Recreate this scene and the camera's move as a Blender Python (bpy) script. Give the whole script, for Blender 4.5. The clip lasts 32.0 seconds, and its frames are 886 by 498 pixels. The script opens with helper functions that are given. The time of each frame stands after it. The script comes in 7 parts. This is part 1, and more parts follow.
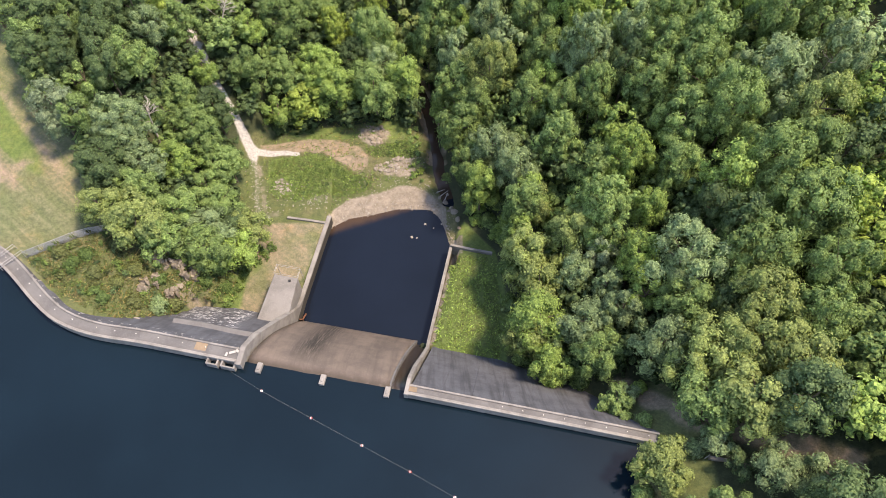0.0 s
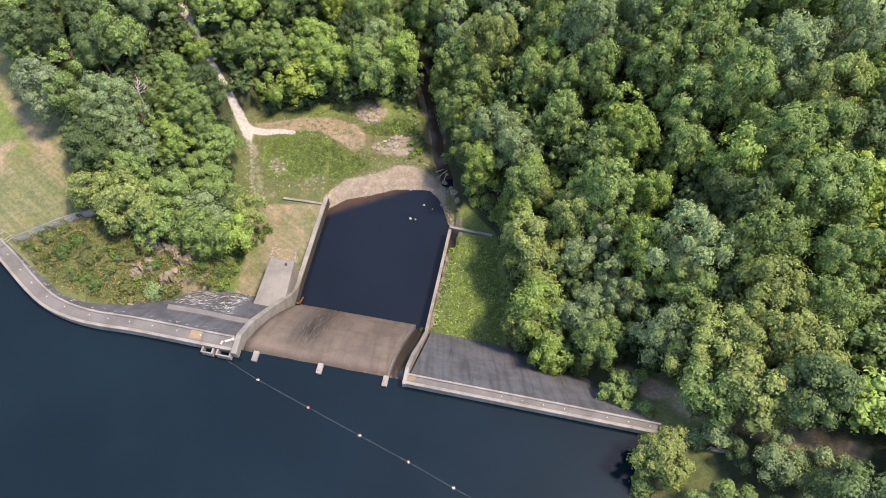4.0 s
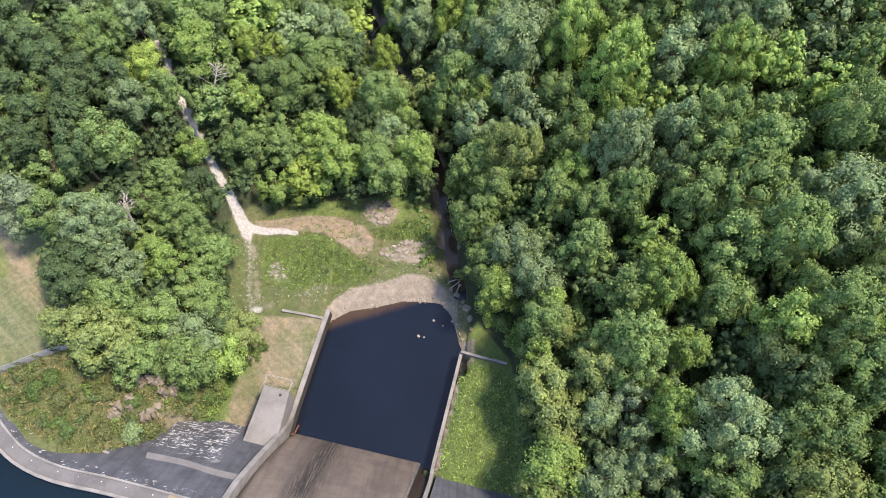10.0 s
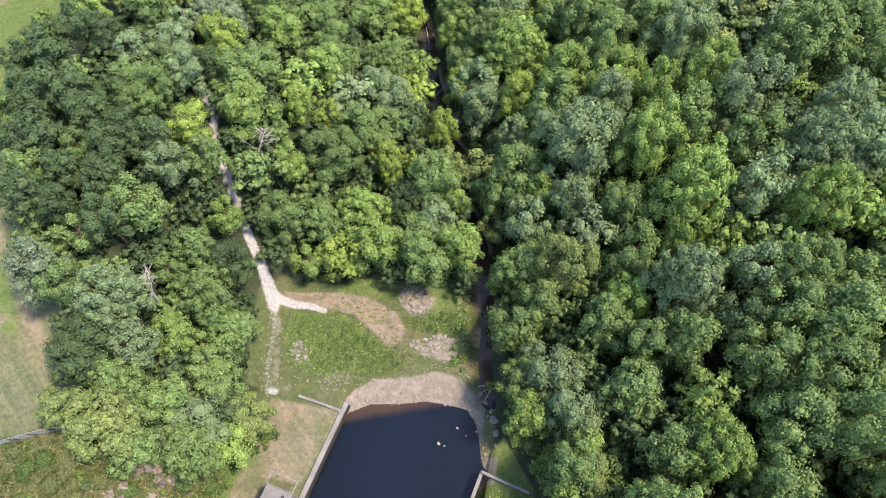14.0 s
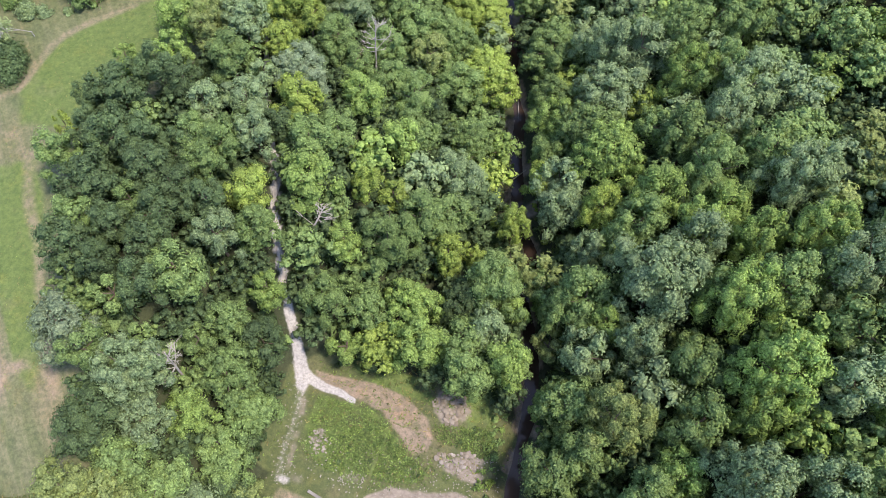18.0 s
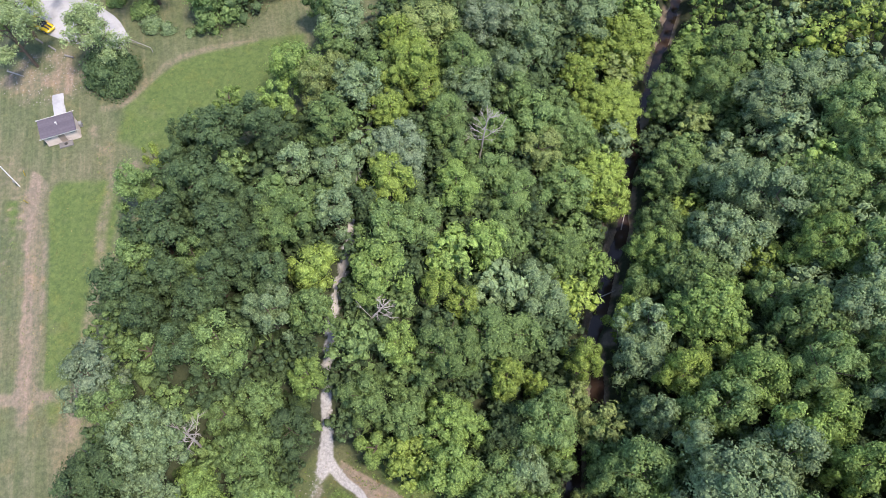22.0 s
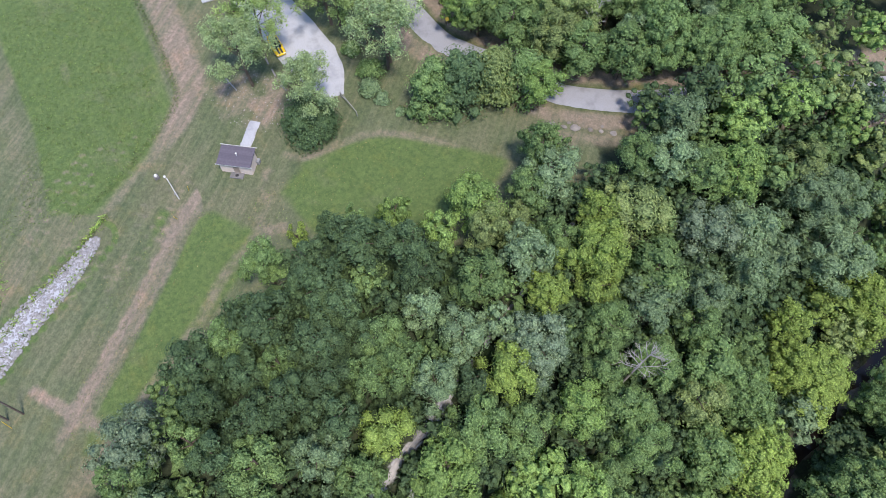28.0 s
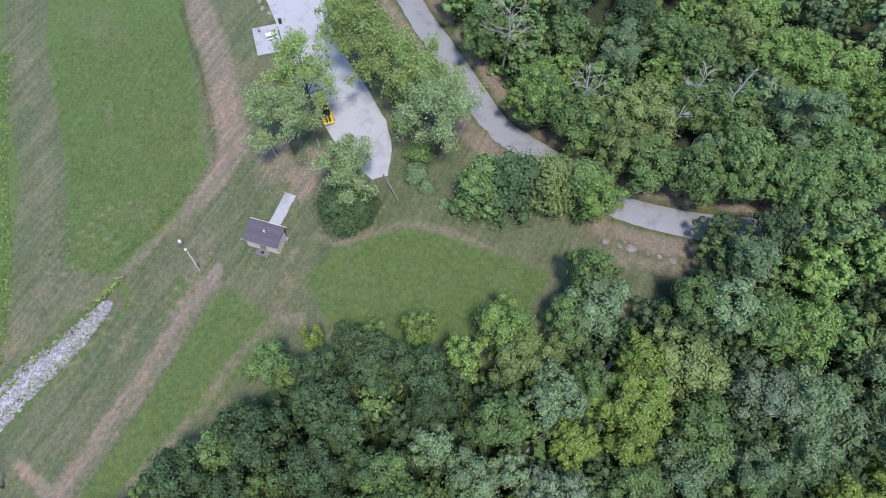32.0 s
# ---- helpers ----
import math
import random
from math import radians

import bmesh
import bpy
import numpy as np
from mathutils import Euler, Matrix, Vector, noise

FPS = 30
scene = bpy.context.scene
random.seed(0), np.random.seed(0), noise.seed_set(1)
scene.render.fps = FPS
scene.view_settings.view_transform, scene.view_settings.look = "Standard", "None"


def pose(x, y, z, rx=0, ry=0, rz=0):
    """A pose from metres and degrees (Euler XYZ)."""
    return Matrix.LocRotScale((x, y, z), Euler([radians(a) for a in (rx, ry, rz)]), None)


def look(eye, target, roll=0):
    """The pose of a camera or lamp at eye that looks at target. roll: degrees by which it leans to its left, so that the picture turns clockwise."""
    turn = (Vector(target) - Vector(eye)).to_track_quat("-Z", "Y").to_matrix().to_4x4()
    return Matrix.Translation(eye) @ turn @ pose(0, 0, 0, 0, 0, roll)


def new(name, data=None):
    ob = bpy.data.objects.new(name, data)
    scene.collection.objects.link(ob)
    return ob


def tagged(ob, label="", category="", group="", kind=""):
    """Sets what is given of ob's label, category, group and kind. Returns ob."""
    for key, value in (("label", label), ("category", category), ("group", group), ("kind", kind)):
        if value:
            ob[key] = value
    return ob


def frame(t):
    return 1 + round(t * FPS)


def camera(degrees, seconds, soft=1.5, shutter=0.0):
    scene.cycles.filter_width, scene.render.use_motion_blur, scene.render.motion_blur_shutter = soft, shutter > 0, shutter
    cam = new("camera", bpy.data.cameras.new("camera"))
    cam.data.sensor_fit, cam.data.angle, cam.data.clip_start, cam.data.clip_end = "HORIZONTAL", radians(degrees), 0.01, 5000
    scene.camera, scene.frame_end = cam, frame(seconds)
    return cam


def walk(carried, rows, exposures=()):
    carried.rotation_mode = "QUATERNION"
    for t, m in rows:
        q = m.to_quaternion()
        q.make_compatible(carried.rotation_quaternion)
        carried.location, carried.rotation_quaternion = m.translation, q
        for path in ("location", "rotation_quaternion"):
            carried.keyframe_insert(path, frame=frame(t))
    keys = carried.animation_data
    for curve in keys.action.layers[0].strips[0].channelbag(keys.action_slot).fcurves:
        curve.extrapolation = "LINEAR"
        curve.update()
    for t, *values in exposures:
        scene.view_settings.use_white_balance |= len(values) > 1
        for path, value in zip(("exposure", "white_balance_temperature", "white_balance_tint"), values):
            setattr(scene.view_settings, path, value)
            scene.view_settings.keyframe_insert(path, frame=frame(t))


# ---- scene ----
cam = camera(65.1, 32.0, soft=0.65)
METRES, EYE, TILT, LEAN, TURN = 128.0, 93.0, -60.0, 0.0, 0.0
ROWS = [
    (0.0, 0.0, 0.0, 0.0, -0.0, 0.0, 0.0),
    (0.5, 0.0001, 0.0005, 0.001, 0.01, -0.89, -0.01),
    (1.0, 0.0007, 0.001, 0.001, 0.03, -1.73, -0.06),
    (1.5, 0.0011, 0.002, 0.0004, 0.05, -2.32, -0.1),
    (2.0, 0.0011, 0.0035, 0.0007, 0.05, -2.62, -0.14),
    (2.5, 0.001, 0.0058, 0.0029, 0.04, -2.75, -0.16),
    (3.0, 0.0009, 0.0091, 0.0073, 0.03, -2.77, -0.14),
    (3.5, 0.0007, 0.013, 0.0135, -0.0, -2.75, -0.09),
    (5.5, 0.0011, 0.0343, 0.0554, -0.11, -2.88, 0.14),
    (6.0, 0.0009, 0.0409, 0.0679, -0.15, -2.89, 0.19),
    (6.5, 0.0013, 0.0482, 0.0807, -0.17, -2.88, 0.24),
    (7.0, 0.0016, 0.0558, 0.0945, -0.17, -2.91, 0.3),
    (7.5, 0.0019, 0.0637, 0.1084, -0.18, -2.91, 0.36),
    (8.0, 0.0021, 0.0719, 0.1225, -0.18, -2.91, 0.4),
    (8.5, 0.002, 0.0803, 0.1372, -0.17, -2.93, 0.42),
    (9.0, 0.0023, 0.0891, 0.152, 0.17, -2.93, -0.09),
    (9.5, 0.0018, 0.0978, 0.1671, 0.71, -2.94, -0.99),
    (10.0, 0.0021, 0.1069, 0.182, 1.3, -2.95, -1.88),
    (10.5, 0.0021, 0.1158, 0.1967, 1.87, -2.95, -2.78),
    (11.0, 0.0016, 0.1246, 0.2124, 2.4, -3.0, -3.69),
    (11.5, 0.0013, 0.1338, 0.2268, 2.95, -2.97, -4.61),
    (12.0, 0.0012, 0.1429, 0.2417, 3.51, -2.97, -5.53),
    (12.5, 0.0, 0.1521, 0.2567, 3.97, -2.98, -6.36),
    (13.0, -0.0012, 0.1613, 0.2718, 4.45, -3.02, -7.19),
    (13.5, -0.0031, 0.1704, 0.2872, 4.92, -3.08, -8.02),
    (14.0, -0.0046, 0.1797, 0.3023, 5.47, -3.14, -8.94),
    (14.5, -0.0059, 0.189, 0.3181, 6.22, -3.27, -10.11),
    (16.5, -0.0182, 0.2249, 0.3792, 9.88, -3.97, -16.14),
    (17.0, -0.0224, 0.2339, 0.3944, 10.78, -4.18, -17.57),
    (17.5, -0.0265, 0.2431, 0.4087, 11.19, -4.23, -18.23),
    (18.0, -0.0318, 0.2517, 0.4245, 11.64, -4.4, -18.94),
    (18.5, -0.0367, 0.2605, 0.4393, 12.54, -4.62, -20.27),
    (19.0, -0.0426, 0.2688, 0.4545, 13.53, -4.96, -21.77),
    (19.5, -0.0482, 0.2775, 0.4692, 14.59, -5.3, -23.28),
    (20.0, -0.0543, 0.286, 0.4845, 15.71, -5.75, -24.78),
    (20.5, -0.0606, 0.2946, 0.4988, 16.85, -6.16, -26.26),
    (21.0, -0.0684, 0.3027, 0.5133, 18.14, -6.7, -27.96),
    (21.5, -0.0761, 0.3102, 0.5267, 19.53, -7.34, -29.73),
    (22.0, -0.0842, 0.3181, 0.5412, 21.17, -8.13, -31.67),
    (22.5, -0.0929, 0.3259, 0.5555, 22.86, -9.0, -33.6),
    (23.0, -0.1022, 0.3335, 0.5693, 24.63, -9.93, -35.5),
    (23.5, -0.1118, 0.3413, 0.5823, 26.47, -10.91, -37.34),
    (24.0, -0.1221, 0.3484, 0.5953, 28.41, -12.04, -39.2),
    (24.5, -0.1334, 0.3553, 0.6079, 30.47, -13.29, -41.04),
    (25.0, -0.1433, 0.3624, 0.6205, 32.82, -14.76, -42.9),
    (25.5, -0.1555, 0.3693, 0.6312, 35.15, -16.27, -44.72),
    (27.5, -0.2103, 0.3931, 0.6752, 46.26, -24.44, -51.34),
    (28.0, -0.225, 0.3981, 0.6845, 49.3, -26.76, -52.73),
    (28.5, -0.2397, 0.403, 0.6934, 51.37, -28.36, -53.58),
    (29.0, -0.2548, 0.4076, 0.7012, 52.4, -29.15, -54.02),
    (29.5, -0.2702, 0.412, 0.709, 53.95, -30.35, -54.59),
    (30.0, -0.2857, 0.4162, 0.7167, 56.9, -32.72, -55.57),
    (30.5, -0.3023, 0.42, 0.7235, 61.05, -36.13, -56.78),
    (31.0, -0.3183, 0.4238, 0.7299, 62.58, -37.33, -57.19),
    (31.5, -0.3337, 0.4265, 0.7358, 62.63, -37.35, -57.2),
    (32.0, -0.3466, 0.4289, 0.741, 62.65, -37.35, -57.19),
]
walk(cam, [(t, pose(0, 0, EYE, TILT, LEAN, TURN) @ pose(METRES * x, METRES * y, METRES * z, 90 + pitch, roll, yaw)) for t, x, y, z, yaw, pitch, roll in ROWS],
     exposures=[(0.0, 1.62, 8300, 19), (3.5, 1.58, 8200, 19), (8.0, 1.60, 7500, 18), (12.0, 1.60, 7400, 18), (19.0, 1.37, 6850, 20), (25.0, 1.04, 6550, 20), (28.0, 0.87, 6200, 18), (32.0, 0.69, 6050, 17)])

# ---------------------------------------------------------------- light
SUN_AZ, SUN_EL = 88.0, 65.0
world = bpy.data.worlds.new("sky")
scene.world = world
world.use_nodes = True
wn = world.node_tree.nodes
wn.clear()
sky = wn.new("ShaderNodeTexSky")
sky.sky_type, sky.sun_disc = "NISHITA", False
sky.sun_elevation, sky.sun_rotation = radians(SUN_EL), radians(SUN_AZ)
sky.air_density, sky.dust_density, sky.ozone_density = 1.0, 0.5, 1.5
bg = wn.new("ShaderNodeBackground")
bg.inputs[1].default_value = 0.15
wo = wn.new("ShaderNodeOutputWorld")
world.node_tree.links.new(sky.outputs[0], bg.inputs[0])
world.node_tree.links.new(bg.outputs[0], wo.inputs[0])
sun = new("sun", bpy.data.lights.new("sun", "SUN"))
sun.data.energy, sun.data.angle, sun.data.color = 2.4, radians(9.0), (1.0, 0.91, 0.76)
sun_way = Vector((math.sin(radians(SUN_AZ)) * math.cos(radians(SUN_EL)), math.cos(radians(SUN_AZ)) * math.cos(radians(SUN_EL)), math.sin(radians(SUN_EL))))
sun.matrix_world = look(sun_way * 300, (0, 0, 0))


# ---------------------------------------------------------------- materials
class Nodes:
    """A small builder for node materials."""

    def __init__(self, name):
        self.mat = bpy.data.materials.new(name)
        self.mat.use_nodes = True
        self.tree = self.mat.node_tree
        self.bsdf = self.tree.nodes["Principled BSDF"]
        self.out = self.tree.nodes["Material Output"]

    def node(self, kind, **sockets):
        n = self.tree.nodes.new(kind)
        for key, value in sockets.items():
            self.put(n.inputs[key.replace("_", " ")], value)
        return n

    def put(self, socket, value):
        if isinstance(value, bpy.types.NodeSocket):
            self.tree.links.new(value, socket)
        elif isinstance(value, tuple) and len(value) == 3 and socket.type == "RGBA":
            socket.default_value = (*value, 1)
        else:
            socket.default_value = value

    def place(self):
        return self.tree.nodes.new("ShaderNodeNewGeometry").outputs["Position"]

    def mapped(self, scale=(1, 1, 1), turn=0.0):
        n = self.tree.nodes.new("ShaderNodeMapping")
        self.put(n.inputs["Vector"], self.place())
        n.inputs["Scale"].default_value = scale
        n.inputs["Rotation"].default_value = (0, 0, radians(turn))
        return n.outputs[0]

    def along(self, scale, turn):
        """The place turned first and stretched after, for streaks in a direction."""
        n = self.tree.nodes.new("ShaderNodeMapping")
        self.put(n.inputs["Vector"], self.mapped((1, 1, 1), turn))
        n.inputs["Scale"].default_value = scale
        return n.outputs[0]

    def noise(self, scale, detail=4.0, rough=0.55, vector=None):
        n = self.node("ShaderNodeTexNoise", Scale=scale, Detail=detail, Roughness=rough)
        self.put(n.inputs["Vector"], self.place() if vector is None else vector)
        return n.outputs["Fac"]

    def ramp(self, fac, low, high):
        n = self.node("ShaderNodeMapRange")
        self.put(n.inputs["Value"], fac)
        n.inputs["From Min"].default_value, n.inputs["From Max"].default_value = low, high
        n.interpolation_type = "SMOOTHSTEP"
        return n.outputs[0]

    def mix(self, fac, a, b, how="MIX"):
        n = self.tree.nodes.new("ShaderNodeMix")
        n.data_type, n.blend_type = "RGBA", how
        for socket, value in zip((n.inputs[0], n.inputs[6], n.inputs[7]), (fac, a, b)):
            self.put(socket, value)
        return n.outputs[2]

    def math(self, how, a, b):
        n = self.tree.nodes.new("ShaderNodeMath")
        n.operation, n.use_clamp = how, True
        self.put(n.inputs[0], a)
        self.put(n.inputs[1], b)
        return n.outputs[0]

    def attr(self, name):
        n = self.tree.nodes.new("ShaderNodeAttribute")
        n.attribute_name = name
        return n

    def rand(self):
        return self.tree.nodes.new("ShaderNodeObjectInfo").outputs["Random"]

    def bump(self, height, strength=0.5, distance=0.05):
        n = self.node("ShaderNodeBump", Strength=strength, Distance=distance, Height=height)
        self.put(self.bsdf.inputs["Normal"], n.outputs[0])

    def finish(self, colour, rough=0.85, metal=0.0):
        self.put(self.bsdf.inputs["Base Color"], colour)
        self.put(self.bsdf.inputs["Roughness"], rough)
        self.bsdf.inputs["Metallic"].default_value = metal
        return self.mat


def plain(name, colour, rough=0.7, metal=0.0, vary=0.25, scale=3.0):
    """A surface with one base colour, grain and faint stains."""
    n = Nodes(name)
    dark = tuple(c * (1 - vary) for c in colour)
    light = tuple(min(1, c * (1 + vary)) for c in colour)
    c = n.mix(n.noise(scale, 6), dark, light)
    c = n.mix(n.ramp(n.noise(scale * 0.2, 3), 0.45, 0.75), c, tuple(x * 0.75 for x in colour))
    n.bump(n.noise(scale * 8, 4), 0.3, 0.02)
    return n.finish(c, rough, metal)


def concrete(name, base, dark, streak=0.0, turn=0.0):
    """Weathered concrete: blotches, drip streaks down the slope, grain."""
    n = Nodes(name)
    c = n.mix(n.ramp(n.noise(0.35, 6, 0.65), 0.35, 0.68), base, dark)
    c = n.mix(n.math("MULTIPLY", n.ramp(n.noise(5.0, 5), 0.5, 0.8), 0.5), c, tuple(x * 1.35 for x in base))
    if streak:
        s = n.ramp(n.noise(1.0, 5, 0.6, n.mapped((1.3, 0.06, 0.06), turn)), 0.42, 0.72)
        c = n.mix(n.math("MULTIPLY", s, streak), c, tuple(x * 0.35 for x in dark))
    n.bump(n.noise(14.0, 5), 0.35, 0.03)
    return n.finish(c, 0.88)


M = {}
M["concrete"] = concrete("pale_concrete", (0.232, 0.226, 0.220), (0.142, 0.139, 0.136))
M["walk"] = concrete("walkway_concrete", (0.132, 0.133, 0.138), (0.090, 0.091, 0.096))
M["apron"] = concrete("dark_weathered_concrete", (0.090, 0.099, 0.120), (0.054, 0.060, 0.075), 0.6, 11)


def basin_concrete():
    """Pale concrete, black with algae at the waterline and with shade painted up the faces."""
    n = Nodes("algae_and_shade_concrete")
    c = n.mix(n.ramp(n.noise(0.35, 6, 0.65), 0.35, 0.68), (0.232, 0.226, 0.220), (0.142, 0.139, 0.136))
    xyz = n.tree.nodes.new("ShaderNodeSeparateXYZ")
    n.put(xyz.inputs[0], n.place())
    # algae stain and the faces' shade share one dark band, nearly to the top
    level = n.math("ADD", n.math("MULTIPLY", n.ramp(xyz.outputs[2], -18.4, -16.8), 0.7), n.math("MULTIPLY", n.noise(1.4, 5, 0.7), 0.3))
    c = n.mix(n.math("SUBTRACT", 1.0, n.ramp(level, 0.58, 0.72)), c, n.mix(n.noise(2.0, 5), (0.022, 0.022, 0.020), (0.050, 0.047, 0.042)))
    n.bump(n.noise(14.0, 5), 0.35, 0.03)
    return n.finish(c, 0.85)


M["basin"] = basin_concrete()


def chute_material():
    """Brown-grey concrete with faint streaks and one rough black band."""
    n = Nodes("brown_stained_concrete")
    c = n.mix(n.ramp(n.noise(0.3, 6, 0.65), 0.35, 0.7), (0.150, 0.122, 0.106), (0.100, 0.083, 0.075))
    s = n.ramp(n.noise(1.0, 5, 0.6, n.mapped((0.8, 0.05, 0.05), 10)), 0.4, 0.75)
    c = n.mix(n.math("MULTIPLY", s, 0.62), c, (0.058, 0.050, 0.046))
    band = n.attr("stain").outputs["Fac"]
    rough = n.ramp(n.noise(1.0, 5, 0.7, n.mapped((4.0, 0.25, 0.25), 10)), 0.32, 0.56)
    c = n.mix(n.math("MULTIPLY", band, rough), c, (0.016, 0.015, 0.015))
    c = n.mix(n.math("MULTIPLY", n.ramp(n.noise(5.0, 5), 0.5, 0.8), 0.35), c, (0.21, 0.18, 0.16))
    c = n.mix(n.math("MULTIPLY", n.attr("damp").outputs["Fac"], n.ramp(n.noise(0.9, 5, 0.7), 0.2, 0.5)), c, (0.052, 0.042, 0.034))
    n.bump(n.noise(14.0, 5), 0.35, 0.03)
    return n.finish(c, 0.88)


M["chute"] = chute_material()


def stained_apron():
    """Dark apron concrete with white lime crusts on its lower west part."""
    n = Nodes("lime_streaked_concrete")
    c = n.mix(n.ramp(n.noise(0.35, 6, 0.65), 0.35, 0.68), (0.086, 0.095, 0.116), (0.050, 0.056, 0.070))
    s = n.ramp(n.noise(1.0, 5, 0.6, n.mapped((1.3, 0.06, 0.06), 11)), 0.42, 0.72)
    c = n.mix(n.math("MULTIPLY", s, 0.5), c, (0.03, 0.03, 0.032))
    xyz = n.tree.nodes.new("ShaderNodeSeparateXYZ")
    n.put(xyz.inputs[0], n.place())
    zone = n.math("MULTIPLY", n.ramp(xyz.outputs[0], -43.5, -40.5), n.math("SUBTRACT", 1.0, n.ramp(xyz.outputs[0], -33.0, -31.5)))
    zone = n.math("MULTIPLY", zone, n.math("SUBTRACT", 1.0, n.ramp(xyz.outputs[2], -7.2, -5.8)))
    ledges = n.math("MULTIPLY", n.ramp(n.noise(1.0, 3, 0.6, n.mapped((0.16, 3.6, 3.6), 12)), 0.53, 0.58), n.ramp(n.noise(1.1, 6, 0.75), 0.42, 0.56))
    drips = n.math("MULTIPLY", n.ramp(n.noise(1.0, 5, 0.7, n.mapped((4.2, 0.5, 0.5), 12)), 0.54, 0.62), n.ramp(n.noise(0.55, 6, 0.7), 0.46, 0.58))
    crust = n.math("MAXIMUM", ledges, drips)
    c = n.mix(n.math("MULTIPLY", n.math("MULTIPLY", zone, crust), 0.85), c, (0.60, 0.61, 0.63))
    kerb = n.math("MULTIPLY", n.ramp(xyz.outputs[2], -0.6, 0.3), n.ramp(n.noise(1.5, 5, 0.7), 0.58, 0.66))
    c = n.mix(kerb, c, (0.5, 0.49, 0.48))
    n.bump(n.noise(14.0, 5), 0.35, 0.03)
    return n.finish(c, 0.88)


M["apron_white"] = stained_apron()
M["platform"] = concrete("grey_slab_concrete", (0.195, 0.192, 0.19), (0.14, 0.138, 0.136))
M["orange"] = plain("ochre_paint_patch", (0.215, 0.165, 0.115), 0.8)
M["rust"] = plain("rusty_steel", (0.12, 0.05, 0.028), 0.8)
M["galv"] = plain("galvanised_steel", (0.30, 0.31, 0.32), 0.6, 0.2)
M["white"] = plain("white_paint", (0.75, 0.75, 0.72), 0.6)
M["bark"] = plain("bark", (0.12, 0.095, 0.07), 0.95, 0, 0.4, 2.0)
M["deadwood"] = plain("bleached_wood", (0.38, 0.36, 0.335), 0.9, 0, 0.3, 2.0)
M["bench"] = concrete("slope_bench_concrete", (0.135, 0.137, 0.145), (0.10, 0.102, 0.108))
M["board"] = plain("weathered_white_board", (0.33, 0.33, 0.325), 0.7)
M["redbuoy"] = plain("red_plastic", (0.55, 0.05, 0.045), 0.4)
M["rope"] = plain("pale_rope", (0.16, 0.18, 0.18), 0.8)


def water(name, colour, ripple, rough):
    n = Nodes(name)
    c = n.mix(n.ramp(n.noise(0.05, 4), 0.35, 0.7), colour, tuple(x * 1.35 for x in colour))
    n.bump(n.noise(1.2, 6, 0.6), ripple, 0.05)
    n.bsdf.inputs["IOR"].default_value = 1.33
    return n.finish(c, rough)


M["lake"] = water("lake_water", (0.003, 0.009, 0.015), 0.06, 0.04)


def pool_material():
    """Dark basin water, brown where it is shallow along the sandy shore."""
    n = Nodes("pool_water")
    c = n.mix(n.ramp(n.noise(0.05, 4), 0.35, 0.7), (0.004, 0.007, 0.014), (0.0055, 0.0095, 0.019))
    xyz = n.tree.nodes.new("ShaderNodeSeparateXYZ")
    n.put(xyz.inputs[0], n.mapped((1, 1, 1), -19.8))
    shallow = n.math("ADD", n.math("MULTIPLY", n.ramp(xyz.outputs[1], 68.6, 73.2), 0.75), n.math("MULTIPLY", n.noise(0.5, 5, 0.7), 0.25))
    c = n.mix(n.ramp(shallow, 0.45, 0.95), c, (0.058, 0.036, 0.022))
    n.bump(n.noise(1.2, 6, 0.6), 0.05, 0.05)
    n.bsdf.inputs["IOR"].default_value = 1.33
    return n.finish(c, 0.06)


M["pool"] = pool_material()
M["creek"] = water("creek_water", (0.042, 0.028, 0.021), 0.15, 0.08)


def gravel(name, base, size):
    n = Nodes(name)
    c = n.mix(n.noise(size, 5, 0.7), tuple(x * 0.7 for x in base), tuple(min(1, x * 1.25) for x in base))
    c = n.mix(n.ramp(n.noise(0.5, 5), 0.45, 0.75), c, tuple(x * 0.72 for x in base))
    n.bump(n.noise(size * 2, 4), 0.6, 0.04)
    return n.finish(c, 0.95)


M["gravel"] = gravel("pale_gravel", (0.42, 0.405, 0.39), 2.2)
M["asphalt"] = gravel("worn_grey_asphalt", (0.29, 0.296, 0.315), 6.0)
M["lot"] = gravel("pale_grey_parking_surface", (0.42, 0.43, 0.455), 5.0)


